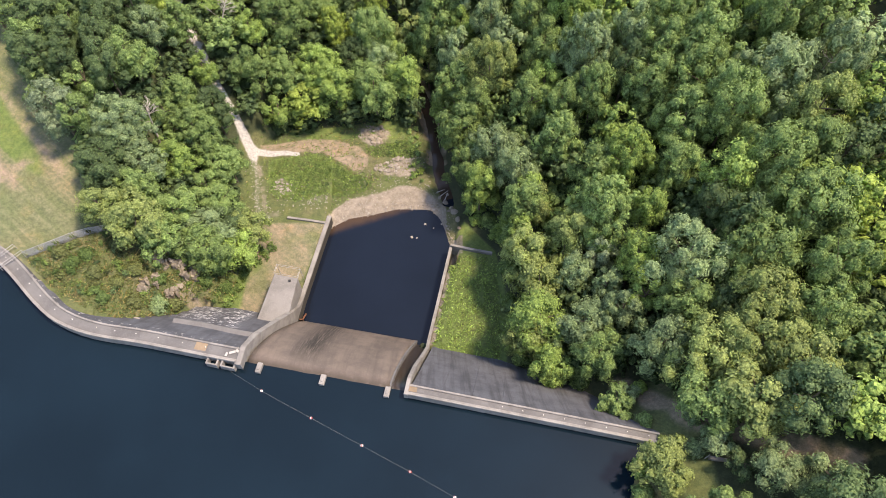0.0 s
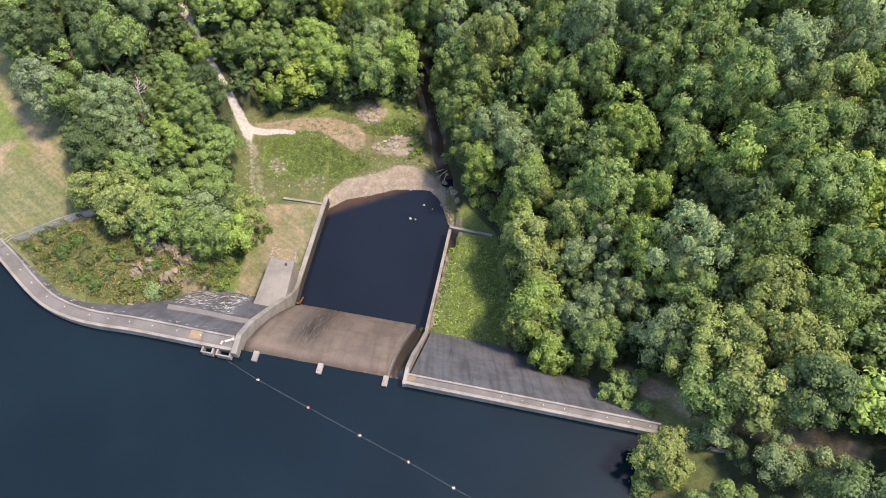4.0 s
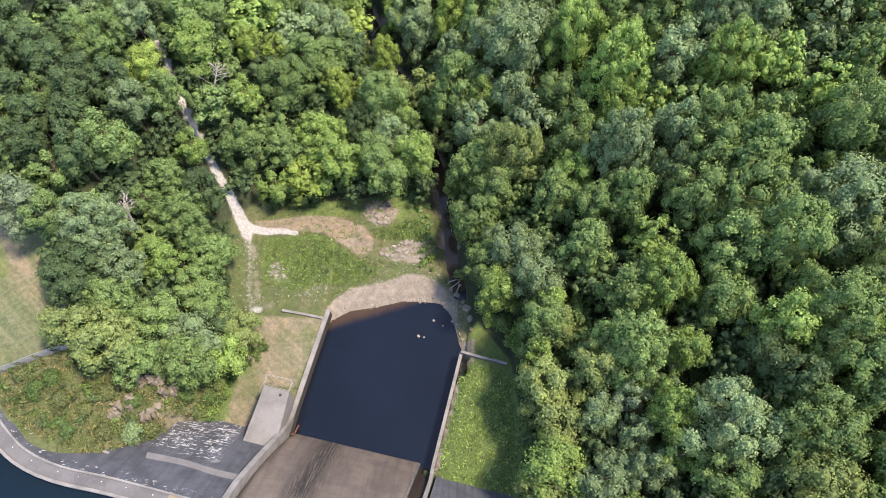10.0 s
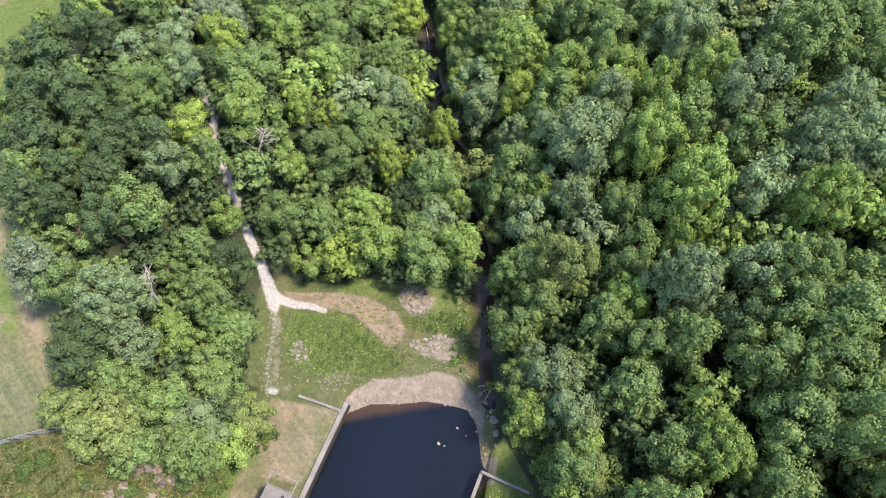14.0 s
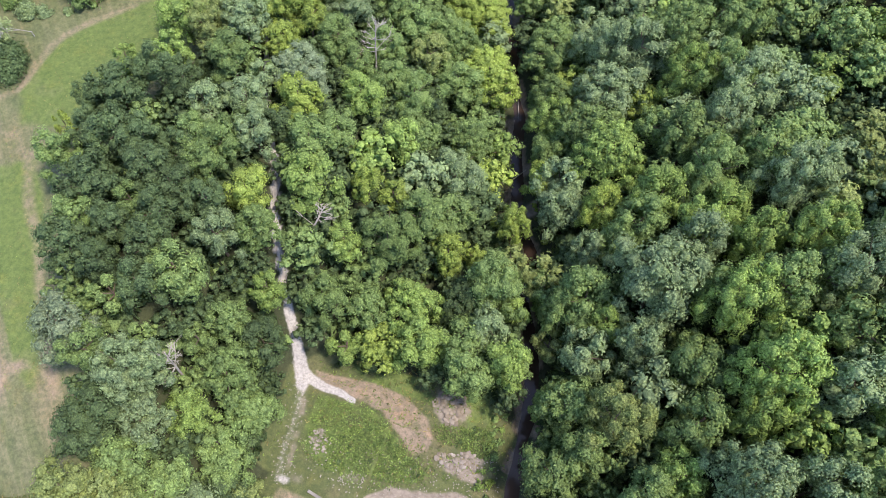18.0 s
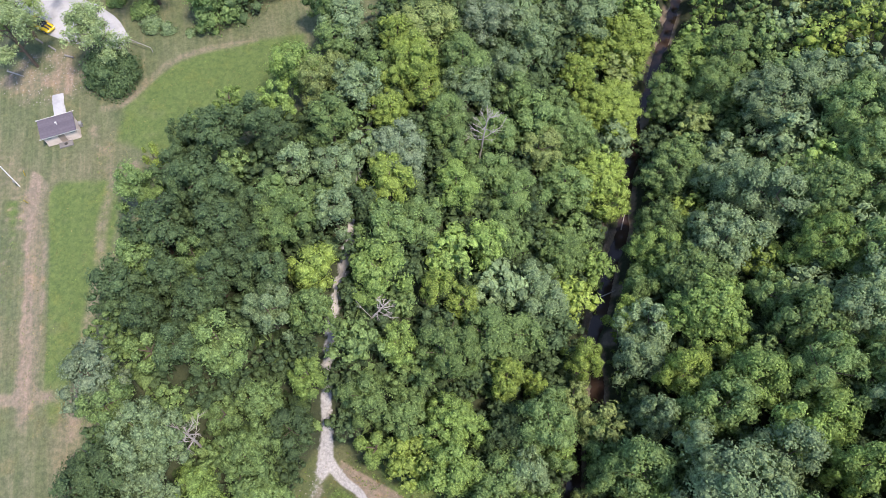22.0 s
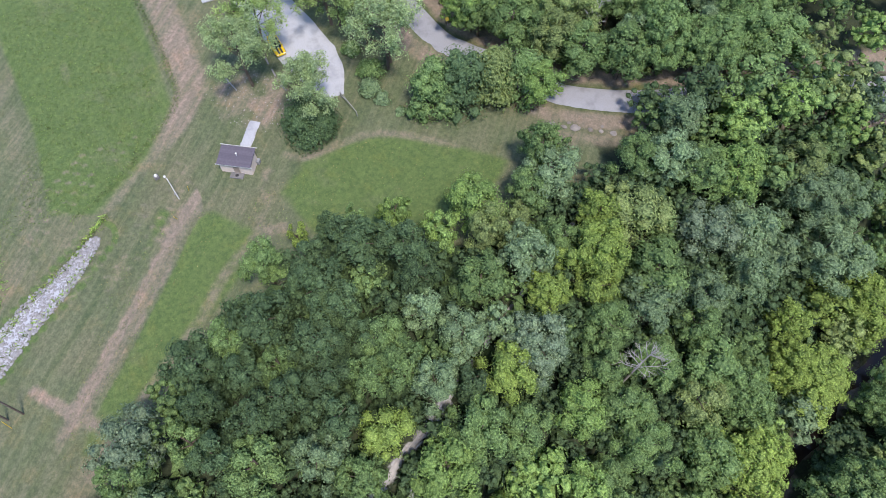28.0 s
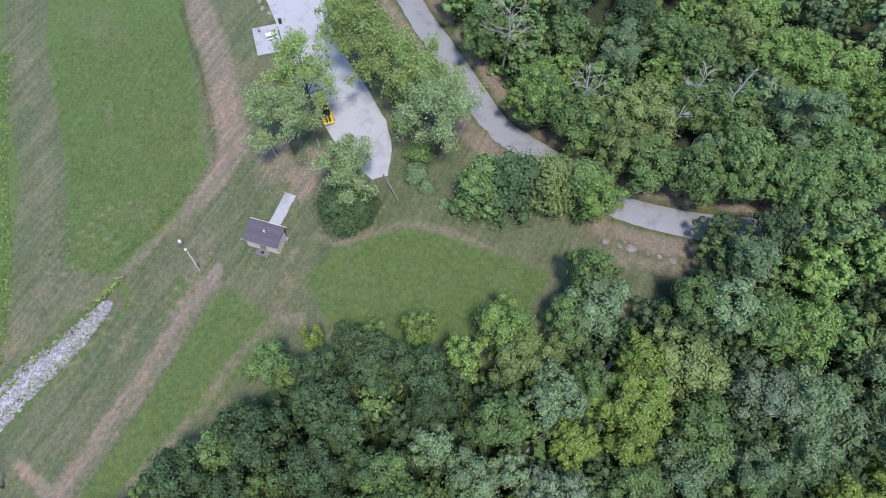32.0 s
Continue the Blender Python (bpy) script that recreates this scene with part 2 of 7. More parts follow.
def ground_material():
    """Meadow, lush grass, bare soil, sand and forest floor, by the ground's cover."""
    n = Nodes("ground_cover")
    a = n.attr("cover")
    sep = n.tree.nodes.new("ShaderNodeSeparateColor")
    n.put(sep.inputs[0], a.outputs["Color"])
    dirt, mown, sand, woods = sep.outputs[0], sep.outputs[1], sep.outputs[2], a.outputs["Alpha"]
    lush = n.attr("lush").outputs["Fac"]
    big, mid, fine = n.noise(0.09, 5, 0.6), n.noise(0.7, 6, 0.65), n.noise(6.5, 6, 0.75)
    wild = n.mix(mid, (0.052, 0.082, 0.028), (0.112, 0.130, 0.055))
    wild = n.mix(n.ramp(big, 0.45, 0.7), wild, (0.14, 0.13, 0.075))
    grass = n.mix(mid, (0.092, 0.116, 0.056), (0.142, 0.156, 0.090))
    grass = n.mix(n.math("MULTIPLY", n.ramp(big, 0.40, 0.7), 0.75), grass, (0.168, 0.157, 0.096))
    green = n.mix(mid, (0.074, 0.122, 0.034), (0.120, 0.172, 0.052))
    green = n.mix(n.math("MULTIPLY", n.ramp(n.noise(0.13, 6, 0.75), 0.5, 0.7), 0.5), green, (0.140, 0.158, 0.080))
    green = n.mix(n.math("MULTIPLY", n.ramp(n.noise(0.33, 6, 0.75), 0.55, 0.75), 0.6), green, (0.120, 0.185, 0.055))
    soil = n.mix(mid, (0.198, 0.156, 0.120), (0.266, 0.224, 0.176))
    beach = n.mix(n.ramp(n.noise(0.8, 7, 0.78), 0.3, 0.72), (0.135, 0.122, 0.100), (0.30, 0.268, 0.235))
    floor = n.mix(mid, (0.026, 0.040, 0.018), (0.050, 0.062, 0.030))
    wob = n.math("SUBTRACT", n.math("ADD", n.math("MULTIPLY", mid, 0.9), n.math("MULTIPLY", n.noise(0.24, 5, 0.7), 0.9)), 0.62)

    def edge(m):
        return n.ramp(n.math("ADD", m, n.math("MULTIPLY", wob, m)), 0.25, 0.75)

    far = n.attr("far").outputs["Fac"]
    canopy = n.mix(n.noise(0.35, 4, 0.6), (0.045, 0.075, 0.030), (0.125, 0.185, 0.070))
    floor = n.mix(far, floor, canopy)
    c = n.mix(edge(mown), wild, grass)
    c = n.mix(edge(lush), c, green)
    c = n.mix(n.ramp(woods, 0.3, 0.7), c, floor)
    c = n.mix(edge(dirt), c, soil)
    c = n.mix(n.ramp(n.noise(1.6, 5, 0.75), 0.36, 0.66), n.mix(1.0, c, (0.74, 0.79, 0.76), "MULTIPLY"), n.mix(1.0, c, (1.2, 1.15, 1.13), "MULTIPLY"))
    c = n.mix(n.ramp(fine, 0.32, 0.70), n.mix(1.0, c, (0.78, 0.81, 0.78), "MULTIPLY"), n.mix(1.0, c, (1.17, 1.15, 1.15), "MULTIPLY"))
    rows = n.ramp(n.noise(1.0, 4, 0.6, n.along((0.035, 0.55, 1.0), 40)), 0.40, 0.64)
    thin = n.ramp(n.noise(1.0, 5, 0.65, n.along((0.06, 1.5, 1.0), 40)), 0.44, 0.62)
    cut = n.math("MULTIPLY", mown, n.math("SUBTRACT", 1.0, n.math("MULTIPLY", lush, 0.85)))
    c = n.mix(n.math("MULTIPLY", n.math("MULTIPLY", thin, cut), 0.8), c, n.mix(1.0, c, (1.36, 1.24, 1.28), "MULTIPLY"))
    c = n.mix(n.math("MULTIPLY", n.math("MULTIPLY", rows, cut), 0.9), c, n.mix(1.0, c, (0.62, 0.77, 0.60), "MULTIPLY"))
    c = n.mix(n.math("MULTIPLY", n.ramp(n.noise(0.25, 5, 0.7), 0.52, 0.72), 0.6), c, n.mix(1.0, c, (1.40, 1.14, 1.0), "MULTIPLY"))
    beach = n.mix(n.math("MULTIPLY", n.ramp(fine, 0.35, 0.7), 0.35), beach, (0.24, 0.20, 0.155))
    c = n.mix(edge(sand), c, beach)
    grit = n.mix(n.ramp(n.noise(2.6, 5, 0.75), 0.3, 0.7), (0.25, 0.249, 0.247), (0.45, 0.448, 0.447))
    worn = n.math("ADD", n.attr("gravel").outputs["Fac"], n.math("MULTIPLY", n.math("SUBTRACT", n.noise(1.5, 6, 0.75), 0.5), 0.9))
    c = n.mix(n.math("MULTIPLY", n.ramp(worn, 0.32, 0.62), n.ramp(n.attr("gravel").outputs["Fac"], 0.02, 0.12)), c, grit)
    n.bump(n.noise(3.0, 6, 0.7), 0.6, 0.25)
    return n.finish(c, 0.95)


M["ground"] = ground_material()


def foliage(name, source):
    """Leaves: the colour is the thing's own or the clump's, stippled by light and dark sprays."""
    n = Nodes(name)
    if source == "object":
        c = n.tree.nodes.new("ShaderNodeObjectInfo").outputs["Color"]
    else:
        c = n.attr("tint").outputs["Color"]
    isl = n.tree.nodes.new("ShaderNodeNewGeometry").outputs["Random Per Island"]
    c = n.mix(isl, n.mix(1.0, c, (0.74, 0.75, 0.72), "MULTIPLY"), n.mix(1.0, c, (1.42, 1.33, 1.22), "MULTIPLY"))
    c = n.mix(n.ramp(n.noise(0.5, 3), 0.35, 0.7), c, n.mix(1.0, c, (1.12, 1.12, 1.0), "MULTIPLY"))
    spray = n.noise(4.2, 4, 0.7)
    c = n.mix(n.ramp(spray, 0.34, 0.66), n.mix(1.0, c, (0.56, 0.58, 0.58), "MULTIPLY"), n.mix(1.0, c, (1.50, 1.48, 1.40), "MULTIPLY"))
    n.bump(n.noise(3.4, 4, 0.7), 0.4, 0.2)
    n.finish(c, 0.78)
    n.bsdf.inputs["Specular IOR Level"].default_value = 0.12
    tr = n.node("ShaderNodeBsdfTranslucent", Color=n.mix(1.0, c, (1.1, 1.2, 0.6), "MULTIPLY"))
    mx = n.node("ShaderNodeMixShader", Fac=0.24)
    n.put(mx.inputs[1], n.bsdf.outputs[0])
    n.put(mx.inputs[2], tr.outputs[0])
    n.put(n.out.inputs["Surface"], mx.outputs[0])
    return n.mat


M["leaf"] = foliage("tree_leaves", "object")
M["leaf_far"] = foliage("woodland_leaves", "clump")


def stone_material(name, base):
    n = Nodes(name)
    c = n.mix(n.noise(2.5, 6, 0.65), tuple(x * 0.6 for x in base), tuple(min(1, x * 1.3) for x in base))
    c = n.mix(n.rand(), c, n.mix(1.0, c, (0.6, 0.58, 0.55), "MULTIPLY"))
    isl = n.tree.nodes.new("ShaderNodeNewGeometry").outputs["Random Per Island"]
    c = n.mix(n.math("MULTIPLY", isl, 0.5), c, n.mix(1.0, c, (0.5, 0.48, 0.46), "MULTIPLY"))
    n.bump(n.noise(9.0, 5), 0.6, 0.03)
    return n.finish(c, 0.92)


M["stone"] = stone_material("pale_limestone", (0.41, 0.385, 0.355))
M["riprap"] = stone_material("grey_white_riprap", (0.50, 0.50, 0.51))
M["ledge"] = stone_material("weathered_ledge_rock", (0.35, 0.315, 0.265))


# ---------------------------------------------------------------- building helpers
def link_mesh(name, mesh, mat, parent=None, label=""):
    ob = new(name, mesh)
    if mat is not None and not mesh.materials:
        mesh.materials.append(mat)
    if parent is not None:
        ob.parent = parent
    if label:
        ob["label"] = label
    return ob


def part(name, bm, mat, parent=None, label="", smooth=False):
    """Links a bmesh as one mesh object, under a thing where one is given."""
    mesh = bpy.data.meshes.new(name)
    bmesh.ops.recalc_face_normals(bm, faces=bm.faces)
    if smooth:
        for f in bm.faces:
            f.smooth = True
    bm.to_mesh(mesh)
    bm.free()
    return link_mesh(name, mesh, mat, parent, label)


def arrays(name, verts, faces, mat, parent=None, smooth=False, label=""):
    """A mesh from computed vertices and quads or triangles (numpy arrays)."""
    mesh = bpy.data.meshes.new(name)
    k = faces.shape[1]
    mesh.vertices.add(len(verts))
    mesh.vertices.foreach_set("co", np.ascontiguousarray(verts, dtype=np.float32).ravel())
    mesh.loops.add(faces.size)
    mesh.loops.foreach_set("vertex_index", np.ascontiguousarray(faces, dtype=np.int32).ravel())
    mesh.polygons.add(len(faces))
    mesh.polygons.foreach_set("loop_start", np.arange(0, faces.size, k, dtype=np.int32))
    mesh.polygons.foreach_set("loop_total", np.full(len(faces), k, dtype=np.int32))
    if smooth:
        mesh.polygons.foreach_set("use_smooth", np.ones(len(faces), dtype=bool))
    mesh.update(calc_edges=True)
    mesh.validate()
    return link_mesh(name, mesh, mat, parent, label)


def box(bm, size, m=None, bevel=0.0):
    """A box, bevelled where asked, centred on m."""
    made = bmesh.ops.create_cube(bm, size=1.0, matrix=(m or Matrix()) @ Matrix.Diagonal((*size, 1)))
    if bevel:
        edges = list({e for v in made["verts"] for e in v.link_edges})
        bmesh.ops.bevel(bm, geom=edges, offset=bevel, segments=1, affect="EDGES")


def tube(bm, a, b, r1, r2=None, sides=8):
    """A tapered round bar from a to b."""
    a, b = Vector(a), Vector(b)
    d = b - a
    m = Matrix.Translation((a + b) / 2) @ d.to_track_quat("Z", "Y").to_matrix().to_4x4()
    bmesh.ops.create_cone(bm, cap_ends=True, segments=sides, radius1=r1, radius2=r1 if r2 is None else r2, depth=d.length, matrix=m)


def sweep(name, line, profile, mat, parent=None, smooth=False):
    """A closed cross-section (offset to the left, height) carried along a plan line of (x, y, z)."""
    pts = [Vector(p) for p in line]
    bm = bmesh.new()
    rings = []
    for i, p in enumerate(pts):
        d = (pts[min(i + 1, len(pts) - 1)] - pts[max(i - 1, 0)])
        left = Vector((-d.y, d.x, 0)).normalized()
        rings.append([bm.verts.new(p + left * u + Vector((0, 0, w))) for u, w in profile])
    k = len(profile)
    for a, b in zip(rings, rings[1:]):
        for j in range(k):
            bm.faces.new((a[j], a[(j + 1) % k], b[(j + 1) % k], b[j]))
    bm.faces.new(rings[0])
    bm.faces.new(rings[-1][::-1])
    return part(name, bm, mat, parent, smooth=smooth)


def spline(points, step=1.0):
    """A smooth line through the points (Catmull-Rom), as a numpy array."""
    p = np.array(points, dtype=float)
    p = np.vstack([2 * p[0] - p[1], p, 2 * p[-1] - p[-2]])
    out = []
    for i in range(1, len(p) - 2):
        n = max(2, int(np.linalg.norm(p[i + 1][:2] - p[i][:2]) / step))
        t = np.linspace(0, 1, n, endpoint=False)[:, None]
        a, b, c, d = p[i - 1:i + 3]
        out.append(0.5 * (2 * b + (c - a) * t + (2 * a - 5 * b + 4 * c - d) * t ** 2 + (3 * b - a - 3 * c + d) * t ** 3))
    return np.vstack(out + [p[-2:-1]])


def near_line(x, y, line):
    """Distance of points from a plan line."""
    best = np.full(np.shape(x), 1e9)
    for (ax, ay), (bx, by) in zip(line[:-1, :2], line[1:, :2]):
        dx, dy = bx - ax, by - ay
        t = np.clip(((x - ax) * dx + (y - ay) * dy) / (dx * dx + dy * dy + 1e-9), 0, 1)
        best = np.minimum(best, np.hypot(x - ax - t * dx, y - ay - t * dy))
    return best


def inside(x, y, poly):
    """Which points lie in a plan outline."""
    hit = np.zeros(np.shape(x), dtype=bool)
    for (ax, ay), (bx, by) in zip(poly, poly[1:] + poly[:1]):
        cross = ((ay > y) != (by > y)) & (x < (bx - ax) * (y - ay) / (by - ay + 1e-12) + ax)
        hit ^= cross
    return hit


def patch(x, y, poly, width=2.0):
    """1 inside a plan outline, 0 outside, with a soft edge."""
    d = near_line(x, y, np.array(poly + poly[:1], dtype=float))
    return soft(0.5 + np.where(inside(x, y, poly), d, -d) / width)


def soft(t):
    t = np.clip(t, 0, 1)
    return t * t * (3 - 2 * t)


# ---------------------------------------------------------------- plan of the valley
LAKE_Z, POOL_Z = 0.0, -19.5
CREEK = spline([(0.8, 72), (0.6, 76), (-1, 82), (-1.5, 88), (-3, 97), (-6, 106), (-10.5, 114), (-10.8, 121), (-16.2, 128.5), (-18.8, 136), (-21.6, 143), (-23.2, 150), (-25.8, 156), (-29.5, 163), (-31, 170), (-35.5, 176), (-36, 183), (-40, 195), (-52, 240), (-60, 300)], 2.0)
LEFT_CREST = spline([(-160, 52), (-120, 53), (-85, 53.5), (-73, 53.2), (-66.8, 50.2), (-59.7, 43.7), (-55.6, 40.7), (-50.2, 38.7), (-42.6, 37.4), (-32.7, 35.4), (-28.6, 34.6)], 1.5)
RIGHT_CREST = np.array([(-5.2, 30.1), (5, 28.05), (16.2, 25.8), (28.4, 23.3)])
PATH = spline([(-34.6, 70.5), (-35.6, 75), (-36.6, 81), (-38.2, 86), (-40, 89.4), (-42.2, 92.5), (-48.6, 103), (-52, 110), (-57, 118), (-63, 128), (-68, 137), (-71.5, 142)], 1.0)
SPUR = spline([(-38.4, 86.4), (-34.5, 85.6), (-31.5, 85.7), (-28.8, 85.2)], 0.7)
ROAD = spline([(-330, 96), (-200, 118), (-143.5, 129), (-135.5, 130.6), (-121, 134.0), (-112, 136.2), (-106.8, 139.6), (-99, 144.8), (-92.3, 149.8), (-88.3, 156), (-85, 162.5), (-82, 171), (-79, 185), (-74, 206), (-66, 240), (-60, 330)], 2.0)
LOT = spline([(-230, 100), (-150, 109), (-137, 110), (-127, 112.4), (-117, 114.6), (-110, 115.7), (-107, 115.9)], 1.5)
LOT_W = np.interp(LOT[:, 0], [-230, -150, -137, -117, -112, -107], [9, 10.5, 9.3, 9.6, 7.5, 2.5])
MEADOW_EDGE = [(-51, 55), (-52, 60), (-57, 68), (-64.5, 77), (-71.5, 87), (-77, 96), (-77.5, 103), (-74.0, 113), (-73.6, 126), (-74.5, 139), (-73.5, 150)]
MEADOW = MEADOW_EDGE + [(-84, 150), (-92, 146), (-100, 141), (-108, 136), (-122, 131), (-145, 126), (-200, 115), (-400, 90), (-400, 50), (-160, 50), (-72, 52), (-62, 47)]
RIPRAP = spline([(-78, 52), (-84.8, 59.6), (-88, 63.4), (-91.3, 68.2), (-96.6, 74.2)], 1.0)
TRACK = spline([(-118, 108), (-106, 101), (-95.2, 87.5), (-88.2, 81.8), (-81, 75.8), (-73.5, 69), (-66, 61)], 1.5)
TRACK_FAR = spline([(-240, 90), (-154, 91.7), (-143, 93.3), (-127, 94), (-119, 94), (-111, 88), (-104, 80), (-97, 70)], 1.5)
TRACK_FIELD = spline([(-200, 60), (-149, 61), (-122.5, 65), (-100.3, 64.2), (-88, 56)], 1.5)
POOL = [(-25.4, 50), (-24.9, 53.5), (-21.6, 70.5), (-16, 74), (-8, 75.5), (0, 74), (2.4, 67), (1.6, 64), (-0.9, 52.5), (-2.6, 45)]
CLEARING = [(-38.5, 71), (-40, 86), (-36, 91), (-20, 93), (-9, 94.5), (-2.5, 90), (2, 76), (3, 66), (-21, 69), (-30, 69)]
TERRACE = [(-35, 45), (-36.5, 58), (-36, 71), (-20, 71), (-25, 45)]
LOWER_SLAB = [(-43.4, 39), (-42.4, 45), (-41.6, 50.4), (-36, 51.0), (-29, 50.6), (-29, 36)]
EAST_SCAR = np.array([(26.5, 33.5), (29.0, 30.5), (32.0, 27.5), (34.5, 25.2), (38.5, 24.4), (43.0, 21.9), (48.0, 19.2)])
STRIP = [(-3, 38), (10, 36), (11.5, 50), (9.5, 63), (4, 70), (1, 64)]


def crest_y(x):
    """The y of the dam's lake edge at x."""
    left = np.interp(x, LEFT_CREST[:, 0], LEFT_CREST[:, 1])
    right = np.interp(x, RIGHT_CREST[:, 0], RIGHT_CREST[:, 1])
    return np.where(x < -28.6, left, np.where(x > -5.2, right, np.interp(x, [-28.6, -5.2], [34.6, 30.1])))


def lumps(x, y, size, seed):
    """Smooth unevenness, from a few crossing waves."""
    a = np.sin(x / size + seed) * np.cos(y / size * 1.13 - seed * 2)
    b = np.sin((x * 0.7 + y * 0.9) / size * 1.9 + seed * 3) * np.cos((x * 0.8 - y * 0.6) / size * 2.3)
    return 0.6 * a + 0.4 * b


def height(x, y):
    """The ground's height."""
    x, y = np.asarray(x, dtype=float), np.asarray(y, dtype=float)
    cx = np.interp(y, CREEK[:, 1], CREEK[:, 0])
    floor_w = -17.2 - 0.018 * np.clip(y - 76, 0, 300)
    foot = np.interp(y, [40, 55, 70, 87, 95, 112, 140, 170, 240], [-33, -36, -37.5, -37, -31, -17, -28, -42, -62])
    top = np.interp(y, [40, 55, 70, 90, 112, 140, 170, 240], [-56, -57, -62, -64, -66, -78, -86, -100])
    plateau = 1.5 + 0.02 * np.clip(-60 - x, 0, 200) + 0.035 * np.clip(y - 70, -25, 160)
    t = np.clip((foot - x) / (foot - top), 0, 1)
    west = floor_w + (plateau - floor_w) * np.sin(t * math.pi / 2)
    foot_e = np.where(y < 66, 9.5, np.interp(y, [66, 72, 300], [9.5, 5.0, 4.0]) + np.where(y > 66, cx, 0) * soft((y - 66) / 8))
    floor_e = np.interp(y, [60, 68], [-16.2, -17.6]) - 0.018 * np.clip(y - 76, 0, 300)
    s = np.clip(x - foot_e, 0, 400)
    east = floor_e + 36 * (1 - np.exp(-s / 60))
    h = np.where(x < np.minimum(cx, -8 + 0 * x), west, np.where(x > foot_e - 13.5, east, -17.4))
    mid = soft((x - (cx - 3)) / 6)
    h = np.where(y > 66, west * (1 - mid) + east * mid, h)
    # creek bed
    d = near_line(x, y, CREEK)
    h = h - 2.2 * soft(1 - (d - 0.8) / 3.2) * soft((y - 70) / 5)
    # unevenness of the wild ground
    h = h + 0.5 * lumps(x, y, 7.0, 1.3) * soft((d - 4) / 6) * np.where(inside(x, y, MEADOW) | inside(x, y, TERRACE) | inside(x, y, STRIP), 0.15, 1.0)
    # heap in the clearing
    h = h + 1.0 * np.exp(-(((x + 20) / 9) ** 2 + ((y - 84) / 5) ** 2)) + 0.9 * np.exp(-(((x + 13) / 3) ** 2 + ((y - 90) / 2.5) ** 2))
    # shore and pool
    shore = np.interp(x, [-22, -18, -13.4, -8.8, -4, -2.2, -0.6, 0.4, 1.2, 3], [69.4, 71.9, 72.8, 74.1, 74.0, 73.8, 72.0, 69.4, 66.0, 64.0])
    beach = np.maximum(POOL_Z + 0.05 + 0.20 * (y - shore), -21.5)
    h = np.where((x > -21.9) & (x < 2.6) & (y > 60), np.minimum(h, np.where(y < 84, beach, 99)), h)
    h = np.where(inside(x, y, POOL), np.minimum(h, beach), h)
    # the bays under the spillway and behind the dam's sloping back
    cy = crest_y(x)
    gully = (x > -29) & (x < -4.2 + 0 * x) & (y < 52)
    h = np.where(gully, np.minimum(h, np.minimum(-21.5, -3 - 1.5 * (y - cy))), h)
    back = 0.6 - 1.36 * (y - cy - 2.0)
    slope_zone = (x > -58) & (x < 27) & ~gully & (y < 50)
    h = np.where(slope_zone & (x < -29), np.where(y - cy < 16, np.minimum(h, np.maximum(back - 0.2, h - 0.4)), h), h)
    h = np.where(inside(x, y, LOWER_SLAB), np.minimum(h, 0.5 - 1.36 * (y - cy - 2.45)), h)
    rw = near_line(x, y, np.array([(-2.6, 44.0), (-0.9, 52.5), (1.5, 64.0)]))
    h = np.where((y < 65) & (y > 42) & (x > -4) & (x < 14), np.minimum(h, -17.0 + 0.5 * np.clip(rw - 0.5, 0, 5)), h)
    # land at the east end of the dam, and its shore
    bank = np.clip(0.42 * (x - np.interp(y, [-400, 10, 17, 23], [120, 22, 24, 26.5])), -6, 14)
    w = soft((y - cy) / 15) * 1.0
    east_end = soft((x - 20) / 8)
    h = h * (1 - east_end * (1 - w)) + np.maximum(bank, 0.6) * east_end * (1 - w)
    # lake bed
    lake = y < cy + 1.2
    h = np.where(lake, np.where(x > 20, bank, -6.0), h)
    # hills far round
    r = np.hypot(x + 40, y - 110)
    h = h + 45 * soft((r - 260) / 900) * np.where(lake & (y > -500), 0.0, 1.0)
    return h


LINES_X = np.concatenate([np.geomspace(-2600, -175, 22), np.arange(-170, -42, 1.1), np.arange(-42, 14, 0.5), np.arange(14, 88, 1.1), np.geomspace(90, 2600, 24)])
LINES_Y = np.concatenate([-np.geomspace(2600, 8, 26), np.arange(0, 28, 1.5), np.arange(28, 96, 0.5), np.arange(96, 232, 1.1), np.geomspace(234, 2600, 22)])


